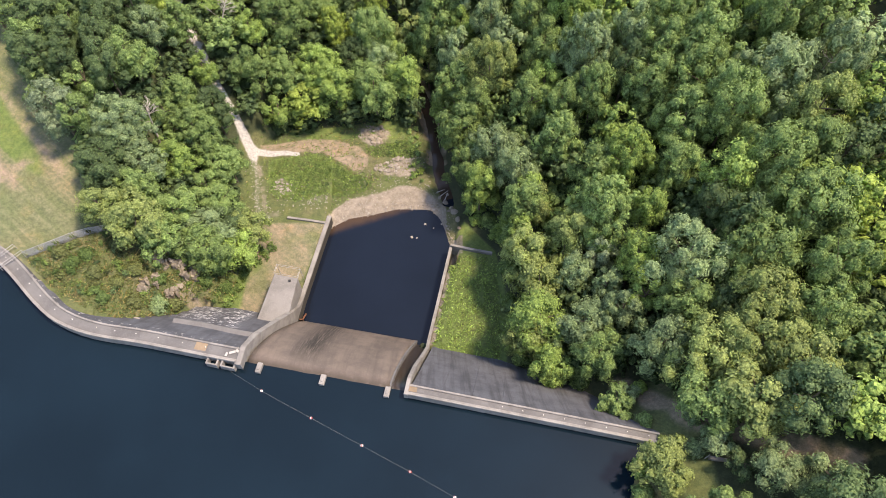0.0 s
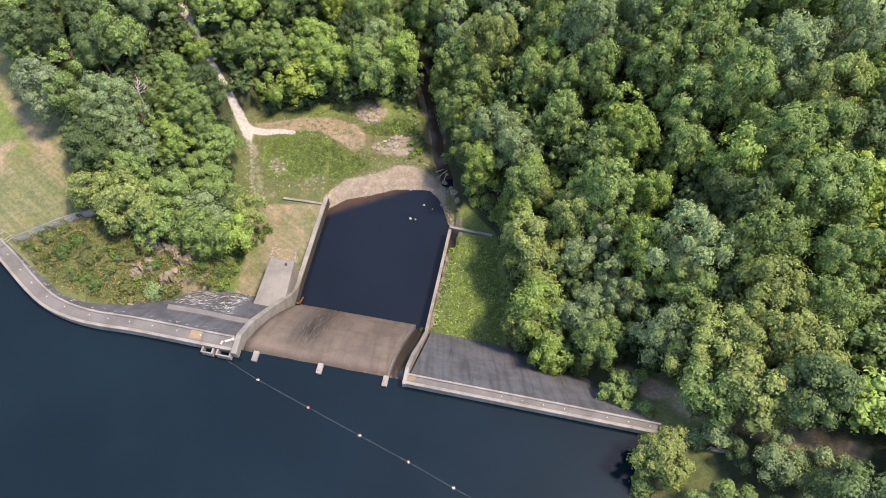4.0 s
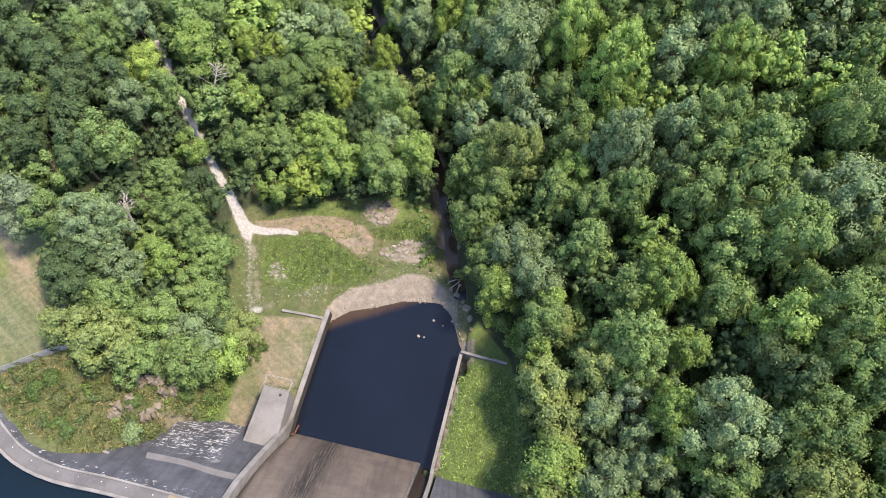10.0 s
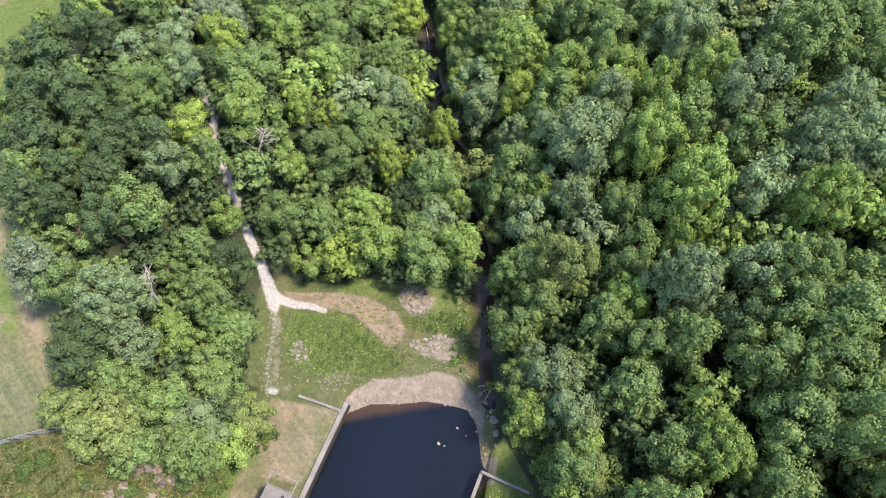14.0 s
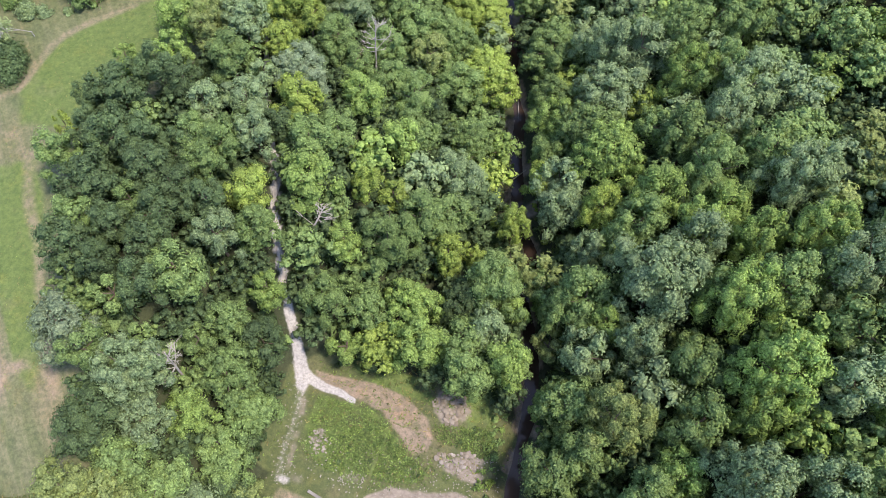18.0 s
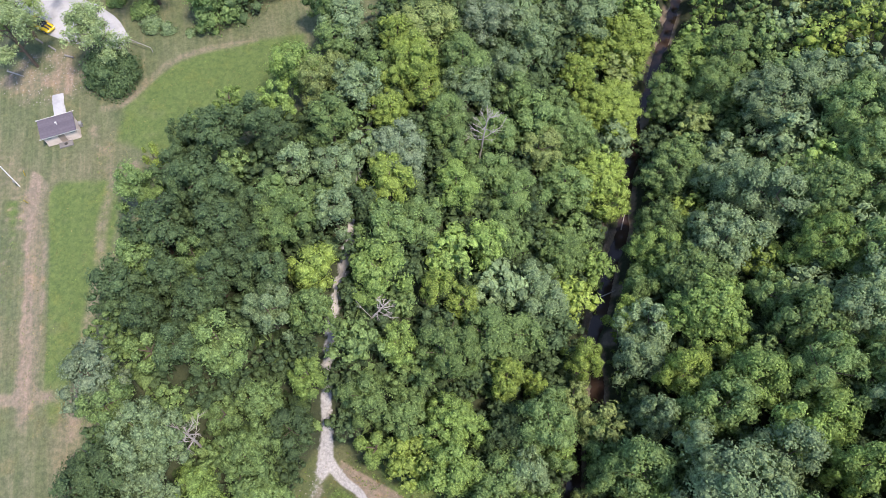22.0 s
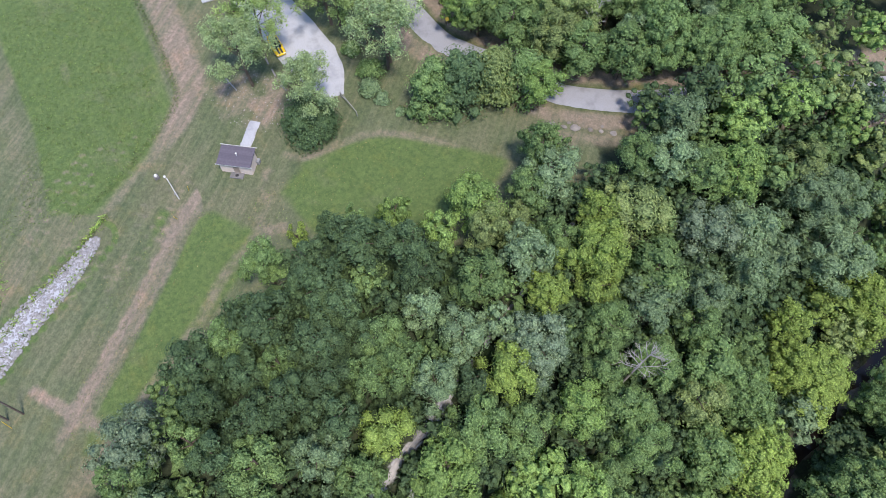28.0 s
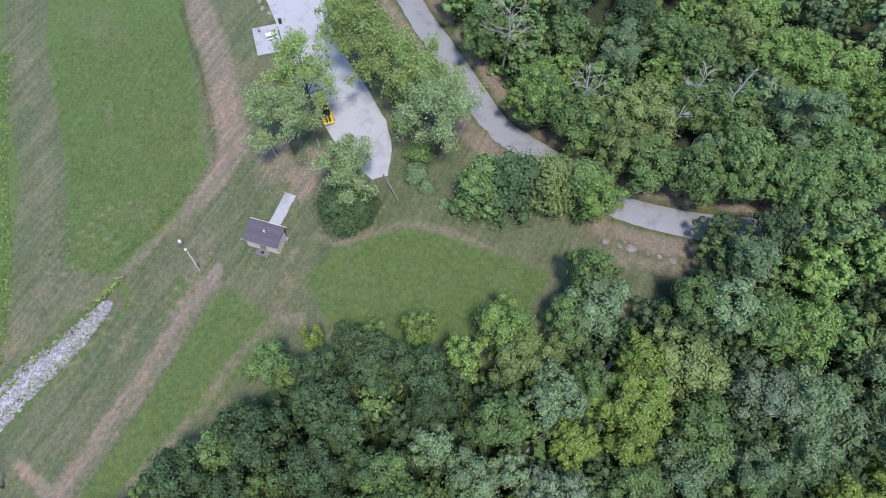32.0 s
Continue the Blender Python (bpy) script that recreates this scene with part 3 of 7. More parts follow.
def build_ground():
    """The one sheet of ground, with what covers it."""
    gx, gy = np.meshgrid(LINES_X, LINES_Y)
    x, y = gx.ravel(), gy.ravel()
    z = height(x, y)
    nx, ny = len(LINES_X), len(LINES_Y)
    i = np.arange(nx * ny).reshape(ny, nx)
    faces = np.stack([i[:-1, :-1], i[:-1, 1:], i[1:, 1:], i[1:, :-1]], -1).reshape(-1, 4)
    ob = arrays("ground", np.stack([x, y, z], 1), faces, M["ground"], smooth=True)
    meadow = patch(x, y, MEADOW, 3.0)
    dirt = 0.84 * np.exp(-(near_line(x, y, TRACK) / (1.75 + 0.35 * lumps(x, y, 2.7, 8))) ** 2) * soft(0.85 + 0.4 * lumps(x, y, 1.1, 3)) * soft((y - 60) / 8) * np.where(y > 90, 0.25, 1)
    dirt = np.maximum(dirt, 0.56 * np.exp(-(near_line(x, y, TRACK_FAR) / np.interp(y, [84, 92], [1.7, 3.3])) ** 4) * np.interp(y, [84, 91], [0.62, 1.0]))
    dirt = np.maximum(dirt, 0.30 * np.exp(-((near_line(x, y, TRACK_FAR) - 2.6) / 0.5) ** 2) * (y < 88))
    for off, wide in ((4.6, 0.5), (6.3, 0.6), (8.4, 0.5), (10.2, 0.6)):
        dirt = np.maximum(dirt, 0.46 * np.exp(-((near_line(x, y, TRACK_FAR) - off) / wide) ** 2) * (y < 90) * (y > 64) * (x > -113) * soft(0.85 + 0.5 * lumps(x, y, 2.3, 5)))
    dirt = np.maximum(dirt, 0.30 * np.exp(-(near_line(x, y, TRACK_FIELD) / 2.3) ** 4))
    dirt = np.maximum(dirt, 0.62 * patch(x, y, [(-119, 99), (-116.5, 95.5), (-110, 97), (-105.5, 101.5), (-104, 106), (-108, 108.5), (-114, 109), (-118.5, 105)], 4.0) * soft(0.75 + 0.6 * lumps(x, y, 1.6, 4)))
    dirt = np.maximum(dirt, 0.45 * np.exp(-(near_line(x, y, spline([(-99.5, 104.5), (-97.5, 108), (-98, 116), (-96, 122), (-90, 130)], 1.0)) / 1.2) ** 2))
    dirt = np.maximum(dirt, 0.45 * np.exp(-(near_line(x, y, np.array([(-88.0, 97.0), (-82.4, 89.6), (-77.5, 85.2), (-71.0, 77.0), (-62.0, 67.0)])) / 1.5) ** 2))
    dirt = np.maximum(dirt, 0.78 * np.exp(-((near_line(x, y, ROAD) - 4.4) / 2.0) ** 2) * (y > 120) * soft(0.85 + 0.5 * lumps(x, y, 2.5, 2)))
    dirt = np.maximum(dirt, 0.46 * np.exp(-(near_line(x, y, np.array([(-85.5, 143.0), (-81.5, 152.0), (-79.5, 160.0)])) / 2.6) ** 2) * soft(0.85 + 0.5 * lumps(x, y, 1.7, 4)))
    dirt = np.maximum(dirt, 0.66 * patch(x, y, [(-37, 87.6), (-33, 88.2), (-26.2, 89.3), (-21.1, 89.1), (-16.5, 87), (-14.6, 84.4), (-14.8, 82.4), (-16.7, 81), (-18, 81.6), (-20, 83), (-24.3, 85.3), (-29.4, 85.6), (-35, 85.6)], 1.3) * soft(0.95 - 0.5 * lumps(x, y, 1.5, 7)))
    dirt = np.maximum(dirt, 0.45 * patch(x, y, [(-46, 47), (-39, 46), (-38, 55), (-46, 56)], 3) * soft(0.4 + lumps(x, y, 1.6, 2)))
    dirt = np.maximum(dirt, 0.27 * patch(x, y, [(-66, 52.5), (-56, 54), (-54, 60), (-57, 68), (-64, 76), (-72, 70)], 3.0))
    dirt = np.maximum(dirt, 0.6 * np.exp(-(((x + 87.5) / 2.0) ** 2 + ((y - 99.0) / 3.6) ** 2)) * soft(0.7 + 0.6 * lumps(x, y, 1.4, 6)))
    dirt = np.maximum(dirt, 0.42 * np.exp(-(near_line(x, y, np.array([(-97.5, 101.0), (-92.0, 98.5), (-86.0, 95.5)])) / 1.9) ** 2) * soft(0.8 + 0.6 * lumps(x, y, 1.0, 2)))
    dirt = np.maximum(dirt, 0.8 * np.exp(-(near_line(x, y, EAST_SCAR) / 1.9) ** 2) * soft(0.8 + 0.6 * lumps(x, y, 1.3, 4)))
    for bx, by, bw, bh, k in ((-131.5, 75.0, 4.5, 1.5, 0.36), (-124.0, 79.5, 3.5, 2.2, 0.28), (-119.0, 75.0, 3.0, 3.0, 0.25), (-82.0, 77.3, 1.2, 0.7, 0.7)):
        dirt = np.maximum(dirt, k * np.exp(-(((x - bx) / bw) ** 2 + ((y - by) / bh) ** 2)))
    dirt = np.maximum(dirt, 0.6 * np.exp(-(near_line(x, y, np.array([(-76.5, 62.0), (-72.5, 65.2), (-68.4, 69.0)])) / 1.2) ** 2) * soft(0.85 + 0.5 * lumps(x, y, 1.1, 5)))
    creek_gap = near_line(x, y, CREEK)
    dirt = np.maximum(dirt, 0.6 * soft(1 - (creek_gap - 1.7) / 1.2) * (y > 84) * soft(0.7 + 0.7 * lumps(x, y, 1.9, 3)))
    dry = patch(x, y, [(-36, 50), (-34, 46), (-30, 46), (-30, 57), (-25, 57), (-21, 69.5), (-34, 69.5), (-35, 60)], 1.6)
    dirt = np.maximum(dirt, 0.44 * dry * soft(0.9 + 0.5 * lumps(x, y, 2.4, 9)))
    mown = np.maximum(0.75 * meadow, 0.5 * dry)
    lush = 0.92 * patch(x, y, [(-97.5, 84), (-94, 91), (-87, 97), (-82, 92), (-69, 75), (-65, 66.5), (-70, 69)], 4.5) * soft((near_line(x, y, TRACK) - 1.6) / 1.5)
    lush = np.maximum(lush, 0.92 * patch(x, y, [(-93, 102), (-97, 107.5), (-97, 118), (-94, 125), (-84, 136), (-78, 128), (-79, 106)], 5.0))
    lush = np.maximum(lush, 1.0 * patch(x, y, [(-230, 66), (-150, 65), (-122, 68.5), (-104, 68.5), (-101, 75), (-108, 84), (-116, 90), (-142, 89), (-230, 86)], 4.0))
    lush = np.maximum(lush, 1.0 * patch(x, y, [(-230, 57), (-150, 57), (-122, 61), (-107, 60), (-92, 58), (-92, 54), (-230, 52)], 0.8))
    lush = np.maximum(lush, 0.85 * np.exp(-((near_line(x, y, RIPRAP) - 2.7) / 0.5) ** 2))
    lush = np.maximum(lush, 1.0 * patch(x, y, STRIP, 1.5) * soft(0.95 + 0.6 * lumps(x, y, 3.0, 5)))
    lush = np.maximum(lush, 0.8 * patch(x, y, [(-34.5, 77), (-34.5, 84.3), (-25, 85), (-17, 80.6), (-13.5, 79.6), (-15, 77.4), (-28, 73.6)], 1.6) * soft(0.85 + 0.7 * lumps(x, y, 2.0, 3)))
    lush = np.maximum(lush, 0.8 * patch(x, y, [(-36, 92), (-28, 88.8), (-17, 89.5), (-10, 85), (-6, 88), (-8, 95)], 1.5) * soft(0.75 + 0.8 * lumps(x, y, 2.0, 1)))
    lush = np.maximum(lush, 0.8 * np.exp(-(near_line(x, y, np.array([(-35.0, 45.5), (-36.5, 49.0), (-36.8, 56.0), (-34.2, 60.5)])) / 1.7) ** 2))
    sand_top = np.interp(x, [-22, -21, -17.6, -12.7, -8.6, -3.6, 0, 3], [71.2, 73.2, 75.6, 76.9, 78.8, 77.8, 75.6, 73.0])
    sand = soft(0.5 - (y - sand_top - 0.5 * lumps(x, y, 3.1, 6) - 0.45 * lumps(x, y, 1.1, 2)) / 2.2) * ((x > -21.8) & (x < 3.6) & (y > 62) & (y < 90) & ((x < 0.6) | (y < 67))) * np.interp(x, [-9, -2], [1.0, 0.5])
    rw = near_line(x, y, np.array([(-2.3, 45.5), (-0.9, 52.5), (1.5, 64.0)]))
    sand = np.maximum(sand, 0.75 * np.exp(-((rw - 0.6) / 0.5) ** 2) * (x > -3) * (y < 64.5) * soft(0.8 + 0.6 * lumps(x, y, 1.2, 3)))
    for bx, by, bw, bh in ((-24.2, 141.5, 2.0, 2.4), (-26.6, 148.0, 1.9, 1.9), (-17.6, 140.0, 1.5, 1.6), (-33.4, 177.0, 2.0, 3.0), (-14.0, 131.0, 1.6, 2.0)):
        sand = np.maximum(sand, 0.8 * np.exp(-(((x - bx) / bw) ** 2 + ((y - by) / bh) ** 2)))
    sand = np.maximum(sand, 0.75 * patch(x, y, [(-13, 82.6), (-6, 84.8), (-5.2, 81), (-8.5, 80.4), (-11.6, 81)], 1.6) * soft(0.85 + 0.5 * lumps(x, y, 0.9, 5)))
    sand = np.maximum(sand, 0.6 * patch(x, y, [(-17.2, 92.4), (-10.6, 91), (-11.4, 86.6), (-14, 86.8), (-16.5, 88.5)], 1.6) * soft(0.85 + 0.5 * lumps(x, y, 0.9, 5)))
    sand = np.maximum(sand, 0.45 * np.exp(-(((x + 24) / 2.2) ** 2 + ((y - 74.6) / 1.1) ** 2)))
    sand = np.maximum(sand, 0.55 * np.exp(-(((x + 31.5) / 1.1) ** 2 + ((y - 78.5) / 2.0) ** 2)))
    sand = np.maximum(sand, 0.15 * np.exp(-(near_line(x, y, PATH) / 1.5) ** 2) * (y < 95))
    sand = np.maximum(sand, 0.5 * np.exp(-(near_line(x, y, np.array([(-33.6, 71.0), (-34.5, 75.6), (-35.7, 80.7), (-37.2, 85.0)])) / 0.9) ** 2) * soft(0.75 + 0.6 * lumps(x, y, 0.9, 4)))
    sand = np.maximum(sand, 0.4 * np.exp(-(((x + 31.8) / 2.2) ** 2 + ((y - 71.2) / 1.2) ** 2)))
    sand = np.maximum(sand, 0.5 * np.exp(-(near_line(x, y, np.array([(-47.0, 57.0), (-43.0, 55.0), (-41.0, 50.0)])) / 0.8) ** 2))
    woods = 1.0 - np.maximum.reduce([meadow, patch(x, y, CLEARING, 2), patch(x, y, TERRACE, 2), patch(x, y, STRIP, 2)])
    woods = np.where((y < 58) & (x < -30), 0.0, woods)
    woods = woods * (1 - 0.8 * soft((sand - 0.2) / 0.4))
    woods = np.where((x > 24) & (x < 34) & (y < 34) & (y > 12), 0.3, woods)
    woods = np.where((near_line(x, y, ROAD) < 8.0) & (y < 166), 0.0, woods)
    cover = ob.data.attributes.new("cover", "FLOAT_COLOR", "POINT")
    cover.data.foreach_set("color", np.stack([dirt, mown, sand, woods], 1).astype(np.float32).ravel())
    gravel = 0.95 * np.exp(-(near_line(x, y, PATH) / np.interp(y, [84, 86.5, 89, 95], [0.85, 1.2, 0.85, 0.7])) ** 2) * soft((y - 82) / 3) * (y < 113)
    gravel = np.maximum(gravel, 0.95 * np.exp(-(near_line(x, y, SPUR) / np.interp(x, [-37, -29], [0.95, 0.5])) ** 2))
    gravel = np.maximum(gravel, 0.39 * np.exp(-(near_line(x, y, PATH) / 1.6) ** 2) * (y < 86))
    gravel = np.maximum(gravel, 0.6 * np.exp(-(((x + 33.6) / 1.8) ** 2 + ((y - 70.4) / 1.0) ** 2)))
    grit = ob.data.attributes.new("gravel", "FLOAT", "POINT")
    grit.data.foreach_set("value", gravel.astype(np.float32))
    green = ob.data.attributes.new("lush", "FLOAT", "POINT")
    green.data.foreach_set("value", lush.astype(np.float32))
    far = soft((np.maximum.reduce([x - 90, y - 245, -170 - x, 5 - y]) / 25))
    distant = ob.data.attributes.new("far", "FLOAT", "POINT")
    distant.data.foreach_set("value", far.astype(np.float32))
    return tagged(ob, "uneven valley ground of meadow, bare soil and forest floor", "ground", kind="structure")


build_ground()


def ribbon(name, line, widths, mat, lift, label, cross=6):
    """A surface laid over the ground along a line, with frayed edges."""
    rng = np.random.default_rng(len(line))
    d = np.gradient(line[:, :2], axis=0)
    d /= np.linalg.norm(d, axis=1)[:, None]
    left = np.stack([-d[:, 1], d[:, 0]], 1)
    w = np.broadcast_to(widths, len(line))
    u = np.linspace(-0.5, 0.5, cross + 1)
    off = w[:, None] * u[None, :]
    off[:, 0] += rng.uniform(-0.06, 0.06, len(line)) * w ** 0.5
    off[:, -1] += rng.uniform(-0.06, 0.06, len(line)) * w ** 0.5
    x = line[:, 0:1] + left[:, 0:1] * off
    y = line[:, 1:2] + left[:, 1:2] * off
    z = height(x, y) + lift
    z[:, 0] -= lift + 0.05
    z[:, -1] -= lift + 0.05
    k = cross + 1
    i = np.arange(x.size).reshape(-1, k)
    faces = np.stack([i[:-1, :-1], i[1:, :-1], i[1:, 1:], i[:-1, 1:]], -1).reshape(-1, 4)[:, ::-1]
    return tagged(arrays(name, np.stack([x.ravel(), y.ravel(), z.ravel()], 1), faces, mat, smooth=True), label, name.replace("_", " "), kind="structure")


UPPER = PATH[PATH[:, 1] > 94]
ribbon("gravel_path", UPPER, np.interp(UPPER[:, 1], [94, 98, 112, 150], [0.7, 0.9, 0.9, 0.65]), M["gravel"], 0.12, "pale gravel track climbing through the trees")
ribbon("road", ROAD, 4.6, M["asphalt"], 0.24, "narrow worn grey road bending between trees")
ribbon("parking_lot", LOT, LOT_W, M["lot"], 0.2, "pale grey parking lot with ragged edges", 8)


def flat_sheet(name, outline, z, mat, label):
    bm = bmesh.new()
    f = bm.faces.new([bm.verts.new((x, y, z)) for x, y in outline])
    bmesh.ops.triangulate(bm, faces=[f])
    for f in bm.faces:
        if f.normal.z < 0:
            f.normal_flip()
    mesh = bpy.data.meshes.new(name)
    bm.to_mesh(mesh)
    bm.free()
    return tagged(link_mesh(name, mesh, mat), label, "water", kind="structure")


lake_edge = [(-2600, 54)] + [(x, y + 0.8) for x, y in LEFT_CREST[::2]] + [(-28, 35.3), (-16.8, 33.2), (-7.4, 31.4), (-5.3, 31.0)] + [(x, y + 0.8) for x, y in RIGHT_CREST] + [(60, 23), (2600, 23), (2600, -2600), (-2600, -2600)]
flat_sheet("lake", lake_edge, LAKE_Z, M["lake"], "deep blue-black lake, still water behind the dam")
flat_sheet("pool", [(-26, 49.5), (-25.2, 53.5), (-22, 70.5), (-22.5, 78), (4.5, 78), (4.0, 66), (1.4, 64), (-1.1, 52.5), (-2.9, 45)], POOL_Z, M["pool"], "dark still water in the stilling basin")


def build_creek():
    c = CREEK[CREEK[:, 1] > 74]
    d = np.gradient(c[:, :2], axis=0)
    d /= np.linalg.norm(d, axis=1)[:, None]
    left = np.stack([-d[:, 1], d[:, 0]], 1)
    z = POOL_Z + 0.02 - 0.018 * np.clip(c[:, 1] - 76, 0, 300)
    w = 1.8 + 0.6 * np.sin(c[:, 1] / 5.3) + 0.5 * np.sin(c[:, 1] / 2.1)
    a = np.column_stack([c[:, :2] + left * w[:, None], z])
    b = np.column_stack([c[:, :2] - left * w[:, None], z])
    i = np.arange(len(c) - 1)
    faces = np.stack([2 * i, 2 * i + 1, 2 * i + 3, 2 * i + 2], 1)
    tagged(arrays("creek", np.stack([a, b], 1).reshape(-1, 3), faces, M["creek"]), "narrow brown creek running under the trees", "water", kind="structure")


build_creek()


# ---------------------------------------------------------------- dam and spillway
def wall(name, line, thick, bottom, mat, label="", parent=None):
    """An upright wall with its own height at each point of the line."""
    pts = [Vector(p) for p in line]
    bm = bmesh.new()
    rings = []
    for i, p in enumerate(pts):
        d = pts[min(i + 1, len(pts) - 1)] - pts[max(i - 1, 0)]
        left = Vector((-d.y, d.x, 0)).normalized() * thick / 2
        c = thick * 0.1
        low = Vector((0, 0, min(bottom, p.z - 1) - p.z))
        inner = left * (1 - 0.16)
        rings.append([bm.verts.new(q) for q in (p + left + low, p + left - Vector((0, 0, c)), p + inner, p - inner, p - left - Vector((0, 0, c)), p - left + low)])
    for a, b in zip(rings, rings[1:]):
        for j in range(6):
            bm.faces.new((a[j], a[(j + 1) % 6], b[(j + 1) % 6], b[j]))
    bm.faces.new(rings[0])
    bm.faces.new(rings[-1][::-1])
    ob = part(name, bm, mat, parent)
    return tagged(ob, label, "wall", kind="structure") if parent is None else ob


def crest(line, label, width):
    """Dam crest: pale lake wall, walkway and inner kerb, carried along the line."""
    dam = tagged(new("dam", None), label, "dam", kind="structure")
    pts = [(x, y, 0.0) for x, y in line]
    part_names = (
        ("parapet", [(0, -5), (0, 1.52), (0.06, 1.58), (0.36, 1.58), (0.42, 1.52), (0.42, -5)], M["concrete"], ""),
        ("walkway", [(0.42, 0.2), (0.42, 1.22), (width - 0.28, 1.12), (width - 0.28, 0.2)], M["walk"], "worn grey walkway"),
        ("kerb", [(width - 0.28, -1.5), (width - 0.28, 1.28), (width - 0.22, 1.32), (width - 0.04, 1.32), (width, 1.27), (width, -1.5)], M["concrete"], ""),
    )
    for name, profile, mat, lab in part_names:
        ob = sweep(name, pts, profile, mat, dam)
        if lab:
            ob["label"] = lab
    return dam


left_dam = crest(LEFT_CREST[LEFT_CREST[:, 0] > -120], "curved concrete dam crest with pale lake wall", 2.25)
right_dam = crest(RIGHT_CREST, "straight concrete dam crest with pale lake wall", 1.6)


def back_slope(dam, line, width, run, fall, mat, joints, gap=0.01):
    """The dam's sloping back, cast in slabs with open joints."""
    total = len(line)
    for a, b in zip(joints[:-1], joints[1:]):
        bm = bmesh.new()
        seg = line[a:b + 1]
        rows = []
        for k, (x, y) in enumerate(seg):
            i = a + k
            d = Vector((*(line[min(i + 1, total - 1)] - line[max(i - 1, 0)]), 0)).normalized()
            left = Vector((-d.y, d.x, 0))
            p = Vector((x, y, 0)) + d * (gap if k == 0 else -gap if k == len(seg) - 1 else 0)
            rows.append([bm.verts.new(p + left * (width + u) + Vector((0, 0, 1.1 - u * fall))) for u in np.linspace(0, run, 9)])
        for r, q in zip(rows, rows[1:]):
            for j in range(8):
                bm.faces.new((r[j], q[j], q[j + 1], r[j + 1]))
        made = bmesh.ops.extrude_face_region(bm, geom=list(bm.faces))
        bmesh.ops.translate(bm, verts=[v for v in made["geom"] if isinstance(v, bmesh.types.BMVert)], vec=(0, 0, -0.5))
        part("slab", bm, mat, dam)


visible = LEFT_CREST[LEFT_CREST[:, 0] > -75]
back_slope(left_dam, visible, 2.25, 12.5, 1.36, M["apron_white"], list(range(0, len(visible) - 1, 3)) + [len(visible) - 1])
fine_right = np.array([(x, np.interp(x, RIGHT_CREST[:, 0], RIGHT_CREST[:, 1])) for x in np.linspace(-4.6, 28.4, 25)])
back_slope(right_dam, fine_right, 1.6, 13.0, 1.36, M["apron"], [0, 3, 6, 9, 12, 15, 18, 21, 24])

LEFT_WALL = [(-28.5, 34.2, 1.75), (-28.1, 37.0, 1.6), (-27.5, 40.0, -1.0), (-26.7, 44.0, -6.2), (-25.7, 48.6, -12.4), (-25.2, 51.5, -16.0), (-24.9, 53.5, -16.95), (-23.2, 62.0, -16.95), (-21.4, 70.7, -16.95)]
RIGHT_WALL = [(-5.1, 30.0, 1.62), (-4.65, 32.4, 1.5), (-4.1, 35.5, -2.2), (-3.3, 39.5, -8.6), (-2.6, 43.2, -14.2), (-2.35, 45.6, -16.3), (-0.9, 52.5, -16.5), (1.5, 64.0, -16.5)]
wall("training_wall", LEFT_WALL, 0.8, -22.5, M["basin"], "pale concrete wall along the spillway and basin")
wall("training_wall", RIGHT_WALL, 0.55, -22.5, M["basin"], "thin weathered concrete wall beside the grass strip")
wall("cross_wall", [(1.4, 63.9, -16.05), (5, 63.0, -16.0), (8.9, 62.1, -15.9)], 0.45, -19, M["concrete"], "low concrete cross wall in the grass")
wall("cross_wall", [(-29.2, 70.3, -16.75), (-25.5, 69.8, -16.85), (-22.0, 69.2, -16.9)], 0.45, -19, M["concrete"], "low concrete cross wall at the foot of the clearing")


def chute_z(l):
    return np.where(l < 0.7, 0.12 - 0.42 * (l - 0.7) ** 2, 0.12 - 20.1 * (np.clip(l - 0.7, 0, 20) / 14.9) ** 1.35)


def chute_sheet(name, left_top, left_foot, right_top, right_foot, drop, mat, parent, label=""):
    us, ls = np.linspace(0, 1, 25), np.concatenate([[-2.6, -1.9, -1.2, -0.6], np.linspace(0, 15.6, 30)])
    lt, lf, rt, rf = (np.array(p) for p in (left_top, left_foot, right_top, right_foot))
    v = []
    for l in ls:
        a, b = lt + (lf - lt) * l / 15.3, rt + (rf - rt) * l / 15.3
        for u in us:
            p = a + (b - a) * u
            v.append((p[0], p[1], float(chute_z(l)) - drop + 0.03 * math.sin(u * 19 + l)))
    i = np.arange(len(v)).reshape(len(ls), len(us))
    faces = np.stack([i[:-1, :-1], i[:-1, 1:], i[1:, 1:], i[1:, :-1]], -1).reshape(-1, 4)
    ob = arrays(name, np.array(v), faces, mat, parent, smooth=True, label=label)
    stain = ob.data.attributes.new("stain", "FLOAT", "POINT")
    k = [math.exp(-((u - 0.32 - 0.003 * (15 - l)) / 0.105) ** 2) * float(soft((l - 1.0) / 5.0)) for l in ls for u in us]
    stain.data.foreach_set("value", k)
    damp = ob.data.attributes.new("damp", "FLOAT", "POINT")
    damp.data.foreach_set("value", [float(soft((1.7 - l) / 1.6)) for l in ls for u in us])
    thick = ob.modifiers.new("thickness", "SOLIDIFY")
    thick.thickness, thick.offset = 0.8, -1
    return ob


